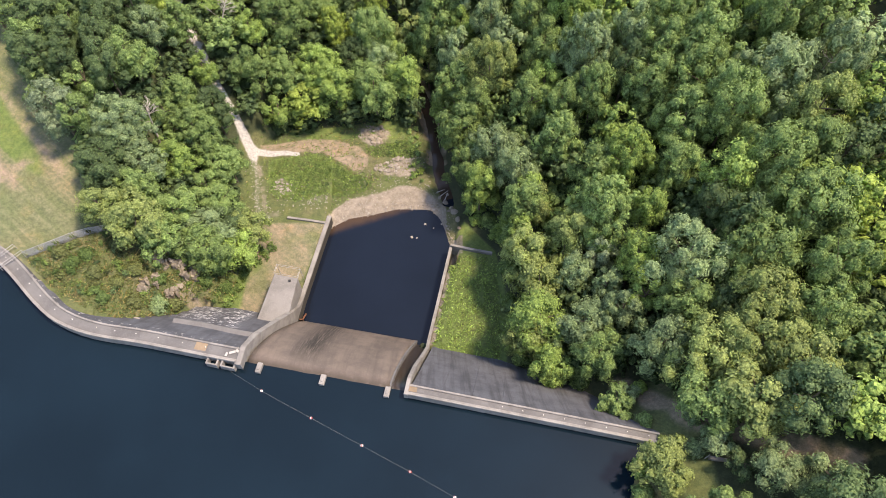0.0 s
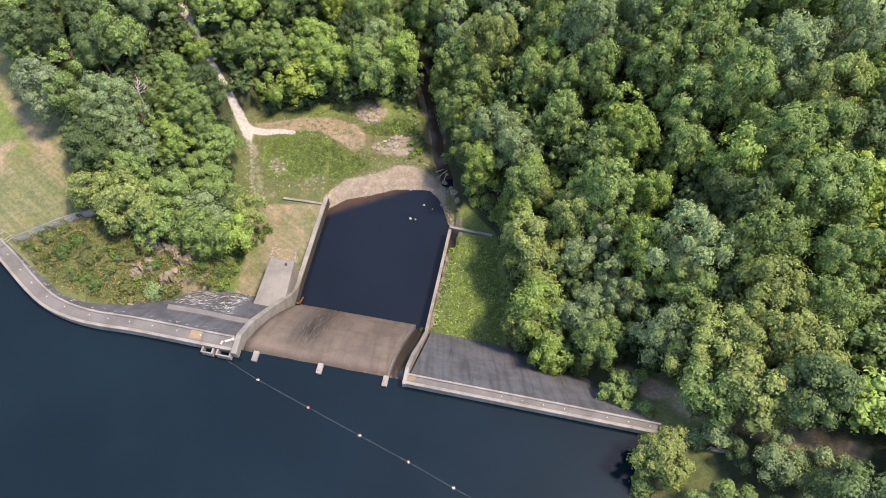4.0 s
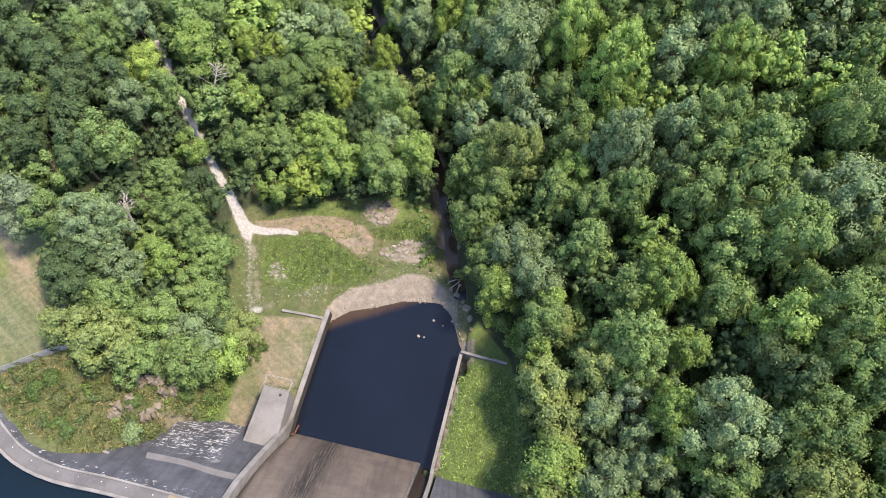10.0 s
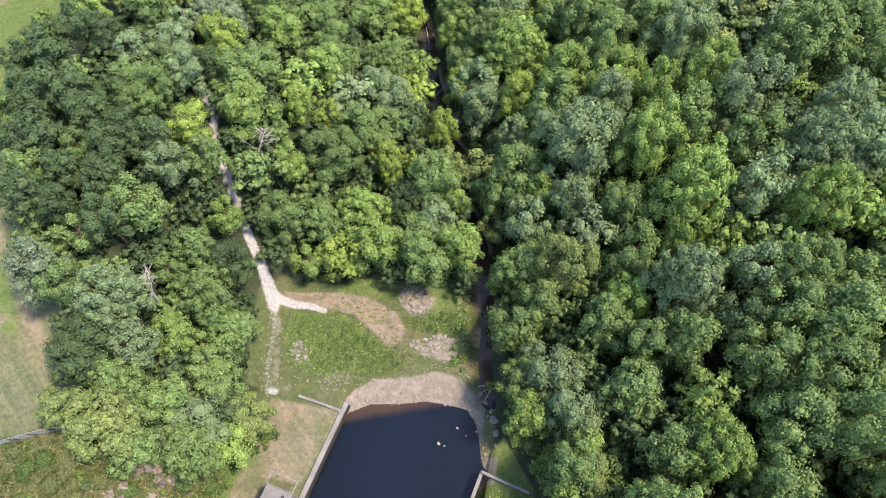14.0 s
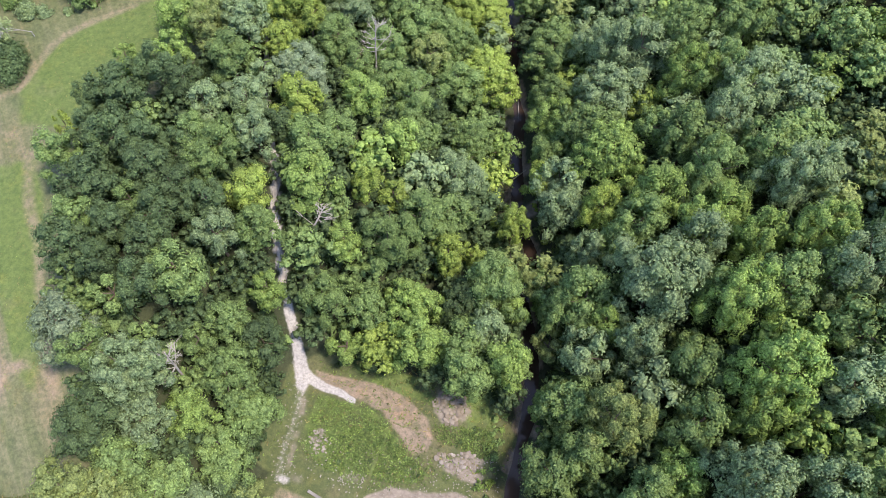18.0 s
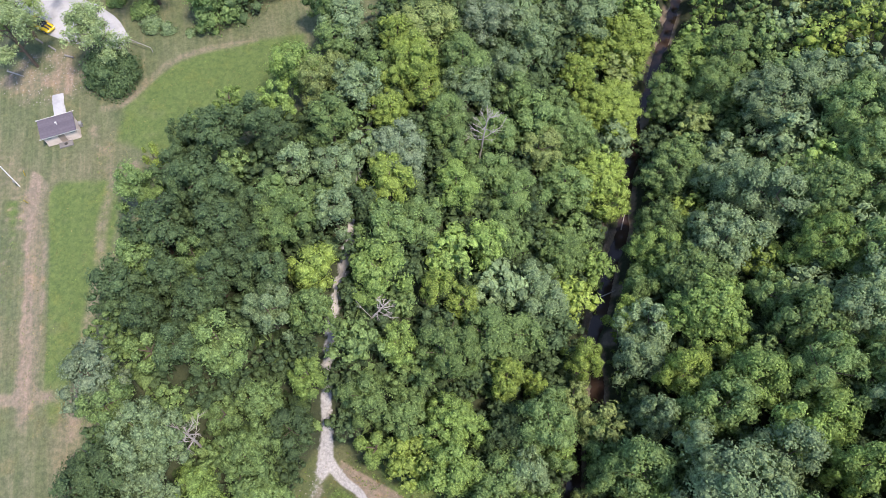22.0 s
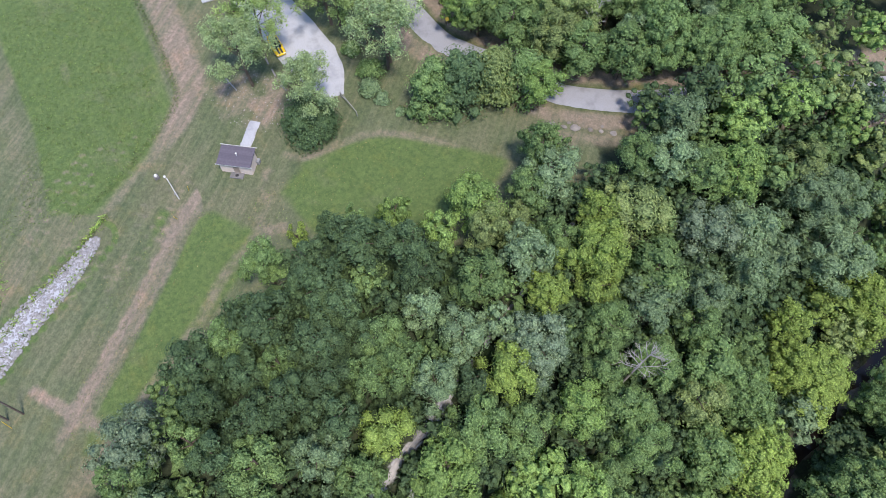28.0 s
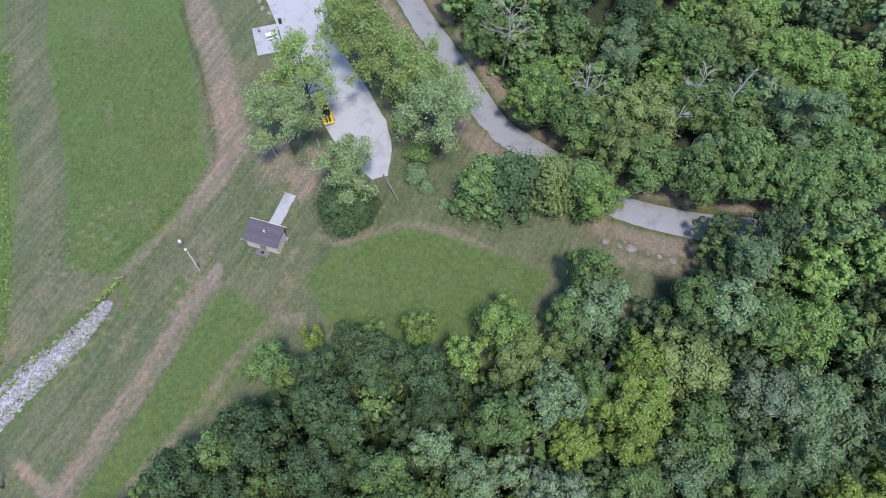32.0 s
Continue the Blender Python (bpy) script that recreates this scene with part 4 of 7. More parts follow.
spillway = tagged(new("spillway", None), "brown-stained concrete spillway with a rounded crest", "spillway", kind="structure")
chute_sheet("chute", (-27.6, 35.0), (-25.2, 50.4), (-7.4, 31.2), (-4.55, 46.5), 0.0, M["chute"], spillway)
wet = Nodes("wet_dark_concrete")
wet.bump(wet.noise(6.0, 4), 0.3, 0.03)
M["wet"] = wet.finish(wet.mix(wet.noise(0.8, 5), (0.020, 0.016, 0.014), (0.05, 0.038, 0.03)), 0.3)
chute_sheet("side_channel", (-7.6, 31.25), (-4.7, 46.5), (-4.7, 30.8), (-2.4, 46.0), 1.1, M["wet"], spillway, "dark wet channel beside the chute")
lip = [(x, y, float(chute_z(l)) + 0.14) for l in np.linspace(0, 15.2, 16) for x, y in [(-7.4 + 2.85 * l / 15.3, 31.2 + 15.3 * l / 15.3)]]
wall("edge_lip", lip, 0.28, -30, M["walk"], parent=spillway)
for px, py in ((-25.8, 34.25), (-16.75, 32.5), (-7.7, 30.75)):
    bm = bmesh.new()
    m = pose(px, py, -0.1, 0, 0, -11.5)
    box(bm, (0.75, 1.5, 1.3), m, 0.05)
    box(bm, (0.38, 0.5, 0.12), m @ pose(0, -0.1, 0.69), 0.02)
    part("pier", bm, M["concrete"], spillway)
bm = bmesh.new()
tube(bm, (-24.6, 50.2, -18.6), (-24.3, 51.6, -19.4), 0.16)
box(bm, (0.5, 0.25, 1.4), pose(-24.75, 50.0, -18.3, 20, 0, 0), 0.03)
part("rusty_bracket", bm, M["rust"], spillway)


# ---------------------------------------------------------------- trees
ico = bmesh.new()
bmesh.ops.create_icosphere(ico, subdivisions=1, radius=1.0)
ICO_V = np.array([v.co[:] for v in ico.verts])
ICO_F = np.array([[v.index for v in f.verts] for f in ico.faces])
ico.free()


def leafy_lumps(centre, leaves, size, g, base_v, base_f, flat=0.85, loose=0.0):
    """Rounded leaf masses with ragged surfaces, and loose sprays standing off them."""
    k = len(centre)
    v = base_v[None, :, :] * (0.69 + g.uniform(-0.28, 0.28, (k, len(base_v), 1)))
    v = v * centre[:, None, 3:4] * np.array([1, 1, flat]) + centre[:, None, :3]
    f = base_f[None] + (np.arange(k) * len(base_v))[:, None, None]
    which = g.choice(k, leaves, p=centre[:, 3] ** 1.6 / (centre[:, 3] ** 1.6).sum())
    n = g.normal(size=(leaves, 3)) + np.array([0, 0, 0.45])
    n /= np.linalg.norm(n, axis=1)[:, None]
    p = centre[which, :3] + n * centre[which, 3:4] * g.triangular(0.72 - loose, 0.97, 1.28 + loose, (leaves, 1)) * np.array([1, 1, flat])
    out = p / (np.linalg.norm(p, axis=1)[:, None] + 1e-6)
    lean = n * 1.0 + out * 0.9 + np.array([0, 0, 0.1]) + g.normal(size=(leaves, 3)) * (0.45 + loose)
    side = np.cross(lean, g.normal(size=(leaves, 3)))
    side /= np.linalg.norm(side, axis=1)[:, None] + 1e-9
    up = np.cross(lean / np.linalg.norm(lean, axis=1)[:, None], side)
    s = size * g.uniform(0.6, 1.4, (leaves, 1))
    tri = np.stack([p + side * s * 0.6, p + up * s * 0.7 - side * s * 0.1, p - side * s * 0.5 - up * s * 0.4], 1).reshape(-1, 3)
    v = v.reshape(-1, 3)
    return np.vstack([v, tri]), np.vstack([f.reshape(-1, 3), np.arange(leaves * 3).reshape(-1, 3) + len(v)])


def crown_arrays(seed, radius, tall, leaves, clumps, size, base, bulk=1.0, lift=0.0):
    """A crown: boughs of rounded leaf masses set over a dome, gaps between them. lift: how far the boughs sweep up to points."""
    g = np.random.default_rng(seed)
    centre = []
    tries = 0
    peak = 0.75 + 0.5 * g.random()
    while len(centre) < clumps and tries < 5000:
        tries += 1
        a = g.uniform(0, 2 * math.pi)
        e = math.asin(g.uniform(-0.25, 1.0))
        rr = g.uniform(0.74, 0.98)
        out = math.cos(e) ** peak
        p = np.array([math.cos(a) * out * radius * rr, math.sin(a) * out * radius * rr, math.sin(e) * tall * rr])
        p[:2] *= 1 + 0.2 * math.sin(3 * a + seed) * math.cos(e) + 0.12 * math.sin(5 * a - seed)
        if all(np.linalg.norm(p - q[:3]) > radius * 0.30 * bulk ** 1.3 for q in centre):
            size_here = radius * g.uniform(0.17, 0.31) * bulk
            centre.append(np.array([*p, size_here]))
            if lift:
                centre.append(np.array([p[0] * 1.04, p[1] * 1.04, p[2] + lift * size_here, size_here * 0.6]))
    inner = [np.array([radius * 0.3 * math.cos(a), radius * 0.3 * math.sin(a), tall * 0.15 * (k % 2), radius * 0.5]) for k, a in enumerate((0.4, 2.5, 4.6))]
    return leafy_lumps(np.array(centre + inner), leaves, size, g, *base)


def trunk_bmesh(seed, tall, radius):
    """A tapered trunk with limbs that reach into the crown."""
    rng = random.Random(seed)
    bm = bmesh.new()
    bend = Vector((rng.uniform(-0.4, 0.4), rng.uniform(-0.4, 0.4), 0))
    top = Vector((0, 0, tall * 0.78)) + bend
    tube(bm, (0, 0, -0.8), Vector((0, 0, tall * 0.4)) + bend * 0.4, 0.26, 0.19, 7)
    tube(bm, Vector((0, 0, tall * 0.4)) + bend * 0.4, top, 0.19, 0.07, 6)
    for k in range(6):
        z = tall * rng.uniform(0.36, 0.66)
        a = k * 1.05 + rng.uniform(-0.3, 0.3)
        r = radius * rng.uniform(0.55, 0.8)
        tube(bm, Vector((0, 0, z)) + bend * 0.6, (math.cos(a) * r, math.sin(a) * r, z + r * rng.uniform(0.4, 0.8)), 0.10, 0.035, 5)
    return bm


PROTO = []
for k, (rad, tl, cr, leaves, clumps, bulk, lift) in enumerate((
        (3.6, 11.5, 4.5, 4300, 44, 1.0, 0.0), (3.4, 12.5, 5.2, 4100, 26, 1.25, 0.0), (3.9, 12.0, 4.6, 4500, 34, 1.1, 0.6), (3.3, 11.5, 5.0, 4000, 22, 1.35, 0.0),
        (3.4, 10.5, 4.4, 4200, 52, 0.95, 0.0), (3.8, 13.0, 5.3, 4500, 30, 1.2, 0.0), (3.5, 12.2, 5.5, 4300, 20, 1.45, 0.0), (3.4, 11.8, 5.2, 4200, 36, 1.05, 0.8),
        (5.2, 13.5, 5.8, 7400, 64, 0.80, 0.0), (5.5, 14.0, 6.4, 7800, 46, 0.95, 0.0), (5.3, 13.0, 5.6, 7600, 90, 0.68, 0.0), (5.4, 14.5, 6.6, 7600, 40, 0.95, 0.7),
        (2.3, 9.0, 4.0, 2300, 22, 1.2, 0.0), (2.4, 9.5, 4.6, 2400, 18, 1.25, 0.9), (2.2, 8.5, 3.6, 2200, 26, 1.05, 0.0))):
    cr *= 1.2
    cv, cf = crown_arrays(11 + k, rad, cr, int(0.93 * leaves), clumps, 0.26, (ICO_V, ICO_F), bulk, lift)
    cv = cv + np.array([0, 0, tl - cr])
    lv, lf = crown_arrays(31 + k, rad, cr, 760, (26, 18)[k % 2], 0.44, (ICO_V, ICO_F), (1.05, 1.3)[k % 2])
    lv = lv + np.array([0, 0, tl - cr])
    holder = arrays("crown", cv, cf, M["leaf"])
    bm = trunk_bmesh(k, tl, rad)
    mesh = bpy.data.meshes.new("trunk")
    bm.to_mesh(mesh)
    bm.free()
    mesh.materials.append(M["bark"])
    PROTO.append((rad, tl, holder.data, mesh, lv, lf))
    bpy.data.objects.remove(holder)

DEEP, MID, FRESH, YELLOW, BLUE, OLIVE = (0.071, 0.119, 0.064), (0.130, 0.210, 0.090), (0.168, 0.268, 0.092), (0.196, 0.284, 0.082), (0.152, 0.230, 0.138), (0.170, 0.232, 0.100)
SILVER = (0.156, 0.222, 0.156)
PALE, ASH = (0.235, 0.335, 0.140), (0.225, 0.310, 0.175)
# DEEP made darker: shade under the crowns put into the leaf colour
SHADED_DEEP = (0.048, 0.082, 0.040)
TINT_WORDS = {DEEP: "dark green", MID: "mid-green", FRESH: "fresh green", YELLOW: "yellow-green", BLUE: "grey-green", OLIVE: "olive green", SILVER: "silvery grey-green"}
# how tall the woods stand over the ground: x, y, metres
CANOPY = np.array([
    (19, 37, 9), (27, 34, 16), (41, 31, 15), (23, 63, 16), (39, 57, 18), (-8, 89, 14), (-50, 74, 10.5), (-58, 80, 15), (-29, 110, 12), (10, 112, 19),
    (0, 107, 17), (25, 100, 20), (28, 88, 19), (19, 73, 18), (-72, 105, 13), (-61, 88, 15), (-59, 115, 10.5), (-58, 133, 9.5), (-32, 118, 13), (-33, 168, 9),
    (-4, 148, 14), (0, 126, 16), (-40, 108, 10), (-62, 138, 11), (-70, 105, 14), (-66, 86, 13.5), (-57, 154, 13), (-110, 165, 11), (-38, 66, 9), (30, 15, 11)], float)


def canopy(x, y):
    """The height of full-grown trees at a place."""
    w = ((x - CANOPY[:, 0]) ** 2 + (y - CANOPY[:, 1]) ** 2 + 60) ** -1.5
    return float((w * CANOPY[:, 2]).sum() / w.sum())


def tree(x, y, kind, radius, tall, turn, tint, shade, group="woodland trees", label=""):
    """One tree: trunk and crown, standing on the ground."""
    rad, tl, crown_mesh, trunk_mesh, _, _ = PROTO[kind]
    root = new("tree", None)
    root.empty_display_size = 0.5
    s = radius / rad
    root.matrix_basis = pose(x, y, float(height(x, y)), 0, 0, turn) @ Matrix.Diagonal((s, s, tall / tl, 1))
    link_mesh("trunk", trunk_mesh, None, root)
    c = link_mesh("crown", crown_mesh, None, root)
    c.color = (*(t * shade for t in tint), 1)
    size = "slender" if radius < 2.9 else "spreading" if radius > 5.0 else "broad"
    return tagged(root, label or f"{size} tree with a full {TINT_WORDS[tint]} crown", "tree", group)


def airy_tree(x, y, tall, radius, turn, tint, shade, label, trunks=1, seed=0):
    """A tall open-grown tree: limbs carry separate leaf masses, with gaps and bare wood between."""
    g = np.random.default_rng(seed + 400)
    root = new("tree", None)
    root.matrix_basis = pose(x, y, float(height(x, y)), 0, 0, turn)
    centre = []
    for k in range(trunks):
        bm = bmesh.new()
        foot = Vector((1.5 * k, 0.4 * k, -0.6))
        tip = Vector((1.5 * k + g.uniform(-1, 1), g.uniform(-1, 1), tall * g.uniform(0.88, 0.95)))
        fork = foot.lerp(tip, 0.45) + Vector((g.uniform(-0.4, 0.4), g.uniform(-0.4, 0.4), 0))
        tube(bm, foot, fork, 0.30, 0.21, 8)
        tube(bm, fork, tip, 0.21, 0.05, 7)
        part("trunk", bm, M["bark"], root)
        limbs = 15 if trunks == 1 else 11
        for j in range(limbs):
            h = 0.31 + 0.61 * (j + g.uniform(0, 0.8)) / limbs
            start = foot.lerp(fork, h / 0.45) if h < 0.45 else fork.lerp(tip, (h - 0.45) / 0.55)
            a = j * 2.4 + g.uniform(-0.4, 0.4) + 1.1 * k
            reach = radius * (0.55 + 0.45 * math.sin(math.pi * min(1.0, (h - 0.05) / 0.8)) ** 0.8) * g.uniform(0.8, 1.25) * (1 - 0.45 * max(0.0, h - 0.72) / 0.28)
            end = start + Vector((math.cos(a) * reach, math.sin(a) * reach, reach * g.uniform(0.55, 1.05)))
            bm = bmesh.new()
            tube(bm, start, end, 0.09, 0.03, 5)
            part("limb", bm, M["bark"], root)
            for u in (0.5, 0.74, 0.92, 1.06):
                p = start.lerp(end, u)
                centre.append((p.x + g.normal(0, 0.6), p.y + g.normal(0, 0.6), p.z + g.normal(0.1, 0.6), g.uniform(0.42, 1.0) * radius / 4.2))
        centre.append((tip.x, tip.y, tip.z + 0.2, 0.9))
    v, f = leafy_lumps(np.array(centre), 11000, 0.23, g, ICO_V * 0.36, ICO_F, 1.25, 0.45)
    c = arrays("crown", v, f, M["leaf"], root)
    c.color = (*(t * shade for t in tint), 1)
    return tagged(root, label, "tree", "lot trees")


def in_woods(x, y):
    """Where the woods stand, by the plan."""
    ok = ~(inside(x, y, MEADOW) | inside(x, y, CLEARING) | inside(x, y, TERRACE) | inside(x, y, STRIP) | inside(x, y, POOL))
    ok &= ~((y < 57.5) & (x < -30))
    ok &= ~((x < 13) & (x > -38.5) & (y < 71))
    ok &= ~((x < 30) & (y < crest_y(x) + np.interp(x, [13, 22, 29], [13.5, 11.0, 3.0])) & (y > crest_y(x) - 3))
    ok &= ~((x < np.interp(y, [-90, 8, 17, 23], [49, 25, 27, 30])) & (y < 27))
    ok &= near_line(x, y, CREEK) > np.where(y > 100, 3.7 + 1.5 * np.sin(y / 4.7), 3.4)
    ok &= ~inside(x, y, [(-76, 146), (-92, 145), (-88.5, 156), (-84.5, 159.5), (-78, 158), (-74, 150)])
    ok &= near_line(x, y, PATH) > np.where(y < 94, 3.0, np.where(y < 116, 2.1, 0.8))
    ok &= near_line(x, y, ROAD) > np.where((y < 160) | ((x < np.interp(y, ROAD[:, 1], ROAD[:, 0])) & (y < 175)), 5.2, 2.4)
    ok &= ~((x < -80) & (y < 122))
    ok &= near_line(x, y, EAST_SCAR) > 3.2
    ok &= ~((x > 20) & (x < 46) & (y < 26))
    for bx, by in ((-24.2, 141.5), (-26.6, 148.0), (-17.6, 140.0), (-33.4, 177.0)):
        ok &= np.hypot(x - bx, y - by) > 3.4
    ok &= ~((x < -80) & (y < np.interp(x, ROAD[:60, 0], ROAD[:60, 1]) + 5.4) & (y < 152))
    return ok


def scatter(x0, x1, y0, y1, gap, seed, taken):
    """Darts at least a gap apart."""
    rng = np.random.default_rng(seed)
    cell = gap
    grid = {}
    for px, py, g in taken:
        grid.setdefault((int(px // cell), int(py // cell)), []).append((px, py))
    out = []
    n = int((x1 - x0) * (y1 - y0) / gap ** 2 * 22)
    pts = np.column_stack([rng.uniform(x0, x1, n), rng.uniform(y0, y1, n)])
    pts = pts[in_woods(pts[:, 0], pts[:, 1])]
    for px, py in pts:
        c = (int(px // cell), int(py // cell))
        near = [q for i in (-1, 0, 1) for j in (-1, 0, 1) for q in grid.get((c[0] + i, c[1] + j), ())]
        if all((px - q[0]) ** 2 + (py - q[1]) ** 2 > gap * gap for q in near):
            grid.setdefault(c, []).append((px, py))
            out.append((px, py))
    return out


# the trees of each grove: x, y, leaf colour, crown radius
BANK_GROVE = [
    (-44.7, 56.0, "M", 3.3), (-39.3, 57.3, "M", 4.3), (-47.2, 57.4, "O", 4.5), (-51.7, 58.2, "O", 3.3), (-36.4, 60.0, "F", 4.0), (-40.4, 60.9, "B", 4.3),
    (-44.5, 63.0, "M", 3.8), (-53.6, 64.3, "D", 3.2), (-34.6, 64.6, "O", 4.0), (-38.4, 65.7, "D", 3.6), (-53.2, 67.6, "D", 3.9), (-39.6, 68.4, "M", 4.0),
    (-49.0, 68.8, "B", 3.6), (-45.5, 72.1, "F", 3.3), (-58.2, 73.3, "M", 3.5), (-52.5, 73.7, "B", 4.7), (-61.6, 74.7, "G", 3.9), (-40.4, 75.5, "M", 3.4),
    (-39.2, 77.2, "M", 3.0), (-43.7, 79.2, "M", 4.9), (-59.1, 81.2, "M", 2.6), (-48.7, 81.4, "M", 2.4), (-62.8, 83.8, "D", 2.9),
]
BEYOND_ROAD = [
    (-125.0, 137.5, "M", 4.2), (-111.1, 142.0, "F", 4.8), (-109.8, 142.7, "M", 3.9), (-104.6, 146.4, "M", 4.2), (-100.9, 149.1, "M", 2.9), (-119.8, 150.1, "M", 4.3),
    (-98.3, 150.6, "O", 4.2), (-95.1, 154.1, "M", 4.2), (-102.4, 155.1, "O", 5.3), (-115.1, 156.7, "B", 4.7), (-91.5, 159.5, "M", 4.2), (-120.5, 160.7, "D", 4.4),
    (-94.2, 162.6, "B", 3.5), (-102.6, 163.7, "M", 3.7), (-116.3, 165.0, "M", 3.9), (-90.7, 166.2, "M", 5.2), (-110.7, 167.9, "M", 5.8), (-99.5, 168.4, "M", 4.6),
    (-86.8, 170.2, "M", 3.9), (-86.1, 172.4, "M", 5.2), (-112.1, 176.0, "O", 5.0), (-95.0, 177.1, "B", 5.6), (-88.1, 179.4, "M", 5.5), (-115.6, 180.0, "F", 4.1),
    (-105.6, 180.1, "F", 5.9), (-101.1, 186.8, "F", 6.0), (-95.4, 188.2, "F", 4.9),
]
CREEK_EAST = [
    (2.5, 101.9, "B", 4.5), (9.0, 104.5, "B", 4.0), (3.7, 107.8, "F", 3.3), (-2.5, 108.4, "M", 3.8), (-0.3, 110.6, "M", 4.6), (8.7, 114.2, "B", 7.1),
    (-1.9, 119.3, "B", 3.1), (12.3, 121.0, "B", 4.1), (1.7, 121.5, "M", 3.5), (3.9, 123.6, "M", 4.3), (-9.1, 126.4, "B", 4.1), (11.5, 124.8, "F", 4.2),
    (-2.2, 126.3, "Y", 3.5), (5.3, 128.5, "F", 4.3), (14.8, 129.4, "F", 3.4), (-10.0, 130.3, "B", 4.6), (-13.3, 131.5, "Y", 3.4), (11.3, 133.3, "M", 5.1),
    (-3.8, 135.8, "F", 6.3), (-14.3, 136.9, "M", 3.4), (6.8, 139.8, "M", 4.5), (-8.5, 140.8, "M", 6.6), (1.1, 143.1, "M", 3.7), (11.1, 143.3, "B", 5.0),
    (-15.1, 143.6, "F", 4.9), (-17.3, 147.9, "M", 5.1), (-7.8, 148.4, "B", 6.8), (13.9, 151.5, "B", 6.6), (3.9, 153.1, "F", 4.8), (9.5, 153.6, "M", 4.8),
    (-5.2, 158.3, "B", 7.0), (-11.5, 159.7, "B", 5.1), (-20.8, 160.7, "M", 6.4), (0.5, 161.7, "M", 6.0), (10.6, 164.3, "M", 4.0), (5.8, 164.7, "M", 4.6),
    (3.9, 172.1, "M", 5.3), (-30.5, 177.5, "M", 4.8), (-13.4, 178.0, "B", 7.3), (-2.0, 178.8, "M", 6.0), (-23.2, 180.0, "M", 5.3), (3.2, 182.8, "M", 6.7),
    (-9.4, 184.4, "B", 6.3), (-30.2, 187.2, "F", 6.8), (-24.8, 188.2, "M", 6.1),
]
CREEK_WEST = [
    (-28.3, 112.9, "M", 4.2), (-19.2, 113.7, "Y", 1.8), (-37.8, 113.8, "Y", 2.9), (-33.5, 114.8, "Y", 2.5), (-25.3, 116.3, "M", 3.9), (-15.4, 121.4, "Y", 3.2),
    (-27.0, 124.3, "B", 5.3), (-36.5, 125.0, "F", 3.5), (-36.0, 128.1, "M", 4.0), (-28.0, 134.0, "M", 4.7), (-38.6, 134.6, "M", 4.8), (-34.2, 144.9, "M", 4.4),
    (-41.2, 146.1, "O", 4.3), (-30.6, 150.9, "Y", 6.5), (-39.7, 154.1, "M", 5.5), (-41.1, 165.4, "Y", 4.9), (-38.5, 168.3, "Y", 7.1),
]
DAM_END = [
    (39.6, 12.0, "D", 3.6), (43.8, 12.7, "D", 4.3), (42.6, 25.3, "D", 4.3), (44.0, 30.5, "O", 4.4), (35.1, 33.6, "O", 5.2), (40.9, 33.7, "O", 5.3),
    (29.8, 36.5, "B", 4.3), (16.3, 36.9, "F", 3.3), (48.3, 37.0, "M", 4.7), (22.5, 37.6, "M", 4.0), (42.7, 40.1, "O", 5.4), (38.4, 40.8, "D", 3.2),
    (33.7, 41.7, "M", 3.9), (13.2, 42.0, "O", 3.4), (21.4, 42.7, "B", 3.7), (51.8, 43.4, "M", 4.8), (26.3, 43.4, "B", 3.2), (14.7, 44.1, "F", 4.6),
    (29.7, 45.3, "F", 2.8), (43.0, 46.6, "M", 5.5), (34.6, 48.4, "B", 5.9), (25.0, 48.5, "B", 2.5),
]
HIGH_SLOPE = [
    (18.4, 96.1, "M", 3.8), (24.0, 98.6, "F", 3.4), (40.6, 102.2, "F", 4.7), (16.3, 103.5, "M", 3.9), (25.0, 103.8, "F", 5.5), (33.0, 104.5, "B", 4.3),
    (39.9, 109.7, "B", 5.3), (45.9, 110.7, "B", 4.5), (32.8, 111.5, "M", 4.4), (19.1, 112.6, "F", 4.7), (16.5, 114.8, "M", 3.2), (23.6, 116.0, "M", 4.0),
    (43.4, 117.2, "B", 4.7), (28.3, 119.1, "M", 3.7), (32.0, 120.3, "B", 5.6), (19.2, 124.2, "F", 4.1), (47.8, 125.0, "M", 3.9), (26.9, 125.3, "F", 4.8),
    (38.3, 128.5, "M", 6.8), (44.2, 130.4, "M", 6.0), (22.7, 133.7, "B", 5.0), (17.9, 138.5, "M", 4.4),
]
INNER_GROVE = [
    (-47.6, 114.4, "M", 4.3), (-53.4, 115.6, "D", 2.6), (-45.8, 120.1, "M", 3.3), (-52.6, 120.7, "Y", 4.0), (-54.4, 125.6, "G", 4.8), (-45.2, 128.2, "F", 3.5),
    (-49.3, 133.7, "M", 3.5), (-43.9, 134.7, "M", 3.6), (-53.7, 136.9, "M", 3.6), (-47.2, 141.2, "M", 3.3), (-54.4, 143.4, "B", 4.1), (-57.6, 146.5, "M", 4.5),
    (-44.6, 149.8, "M", 4.4), (-49.7, 150.1, "M", 3.4), (-52.7, 152.5, "B", 3.5), (-53.4, 161.1, "B", 4.1), (-46.8, 168.0, "Y", 3.4), (-53.7, 177.9, "B", 7.1),
    (-44.5, 185.0, "Y", 6.5),
]
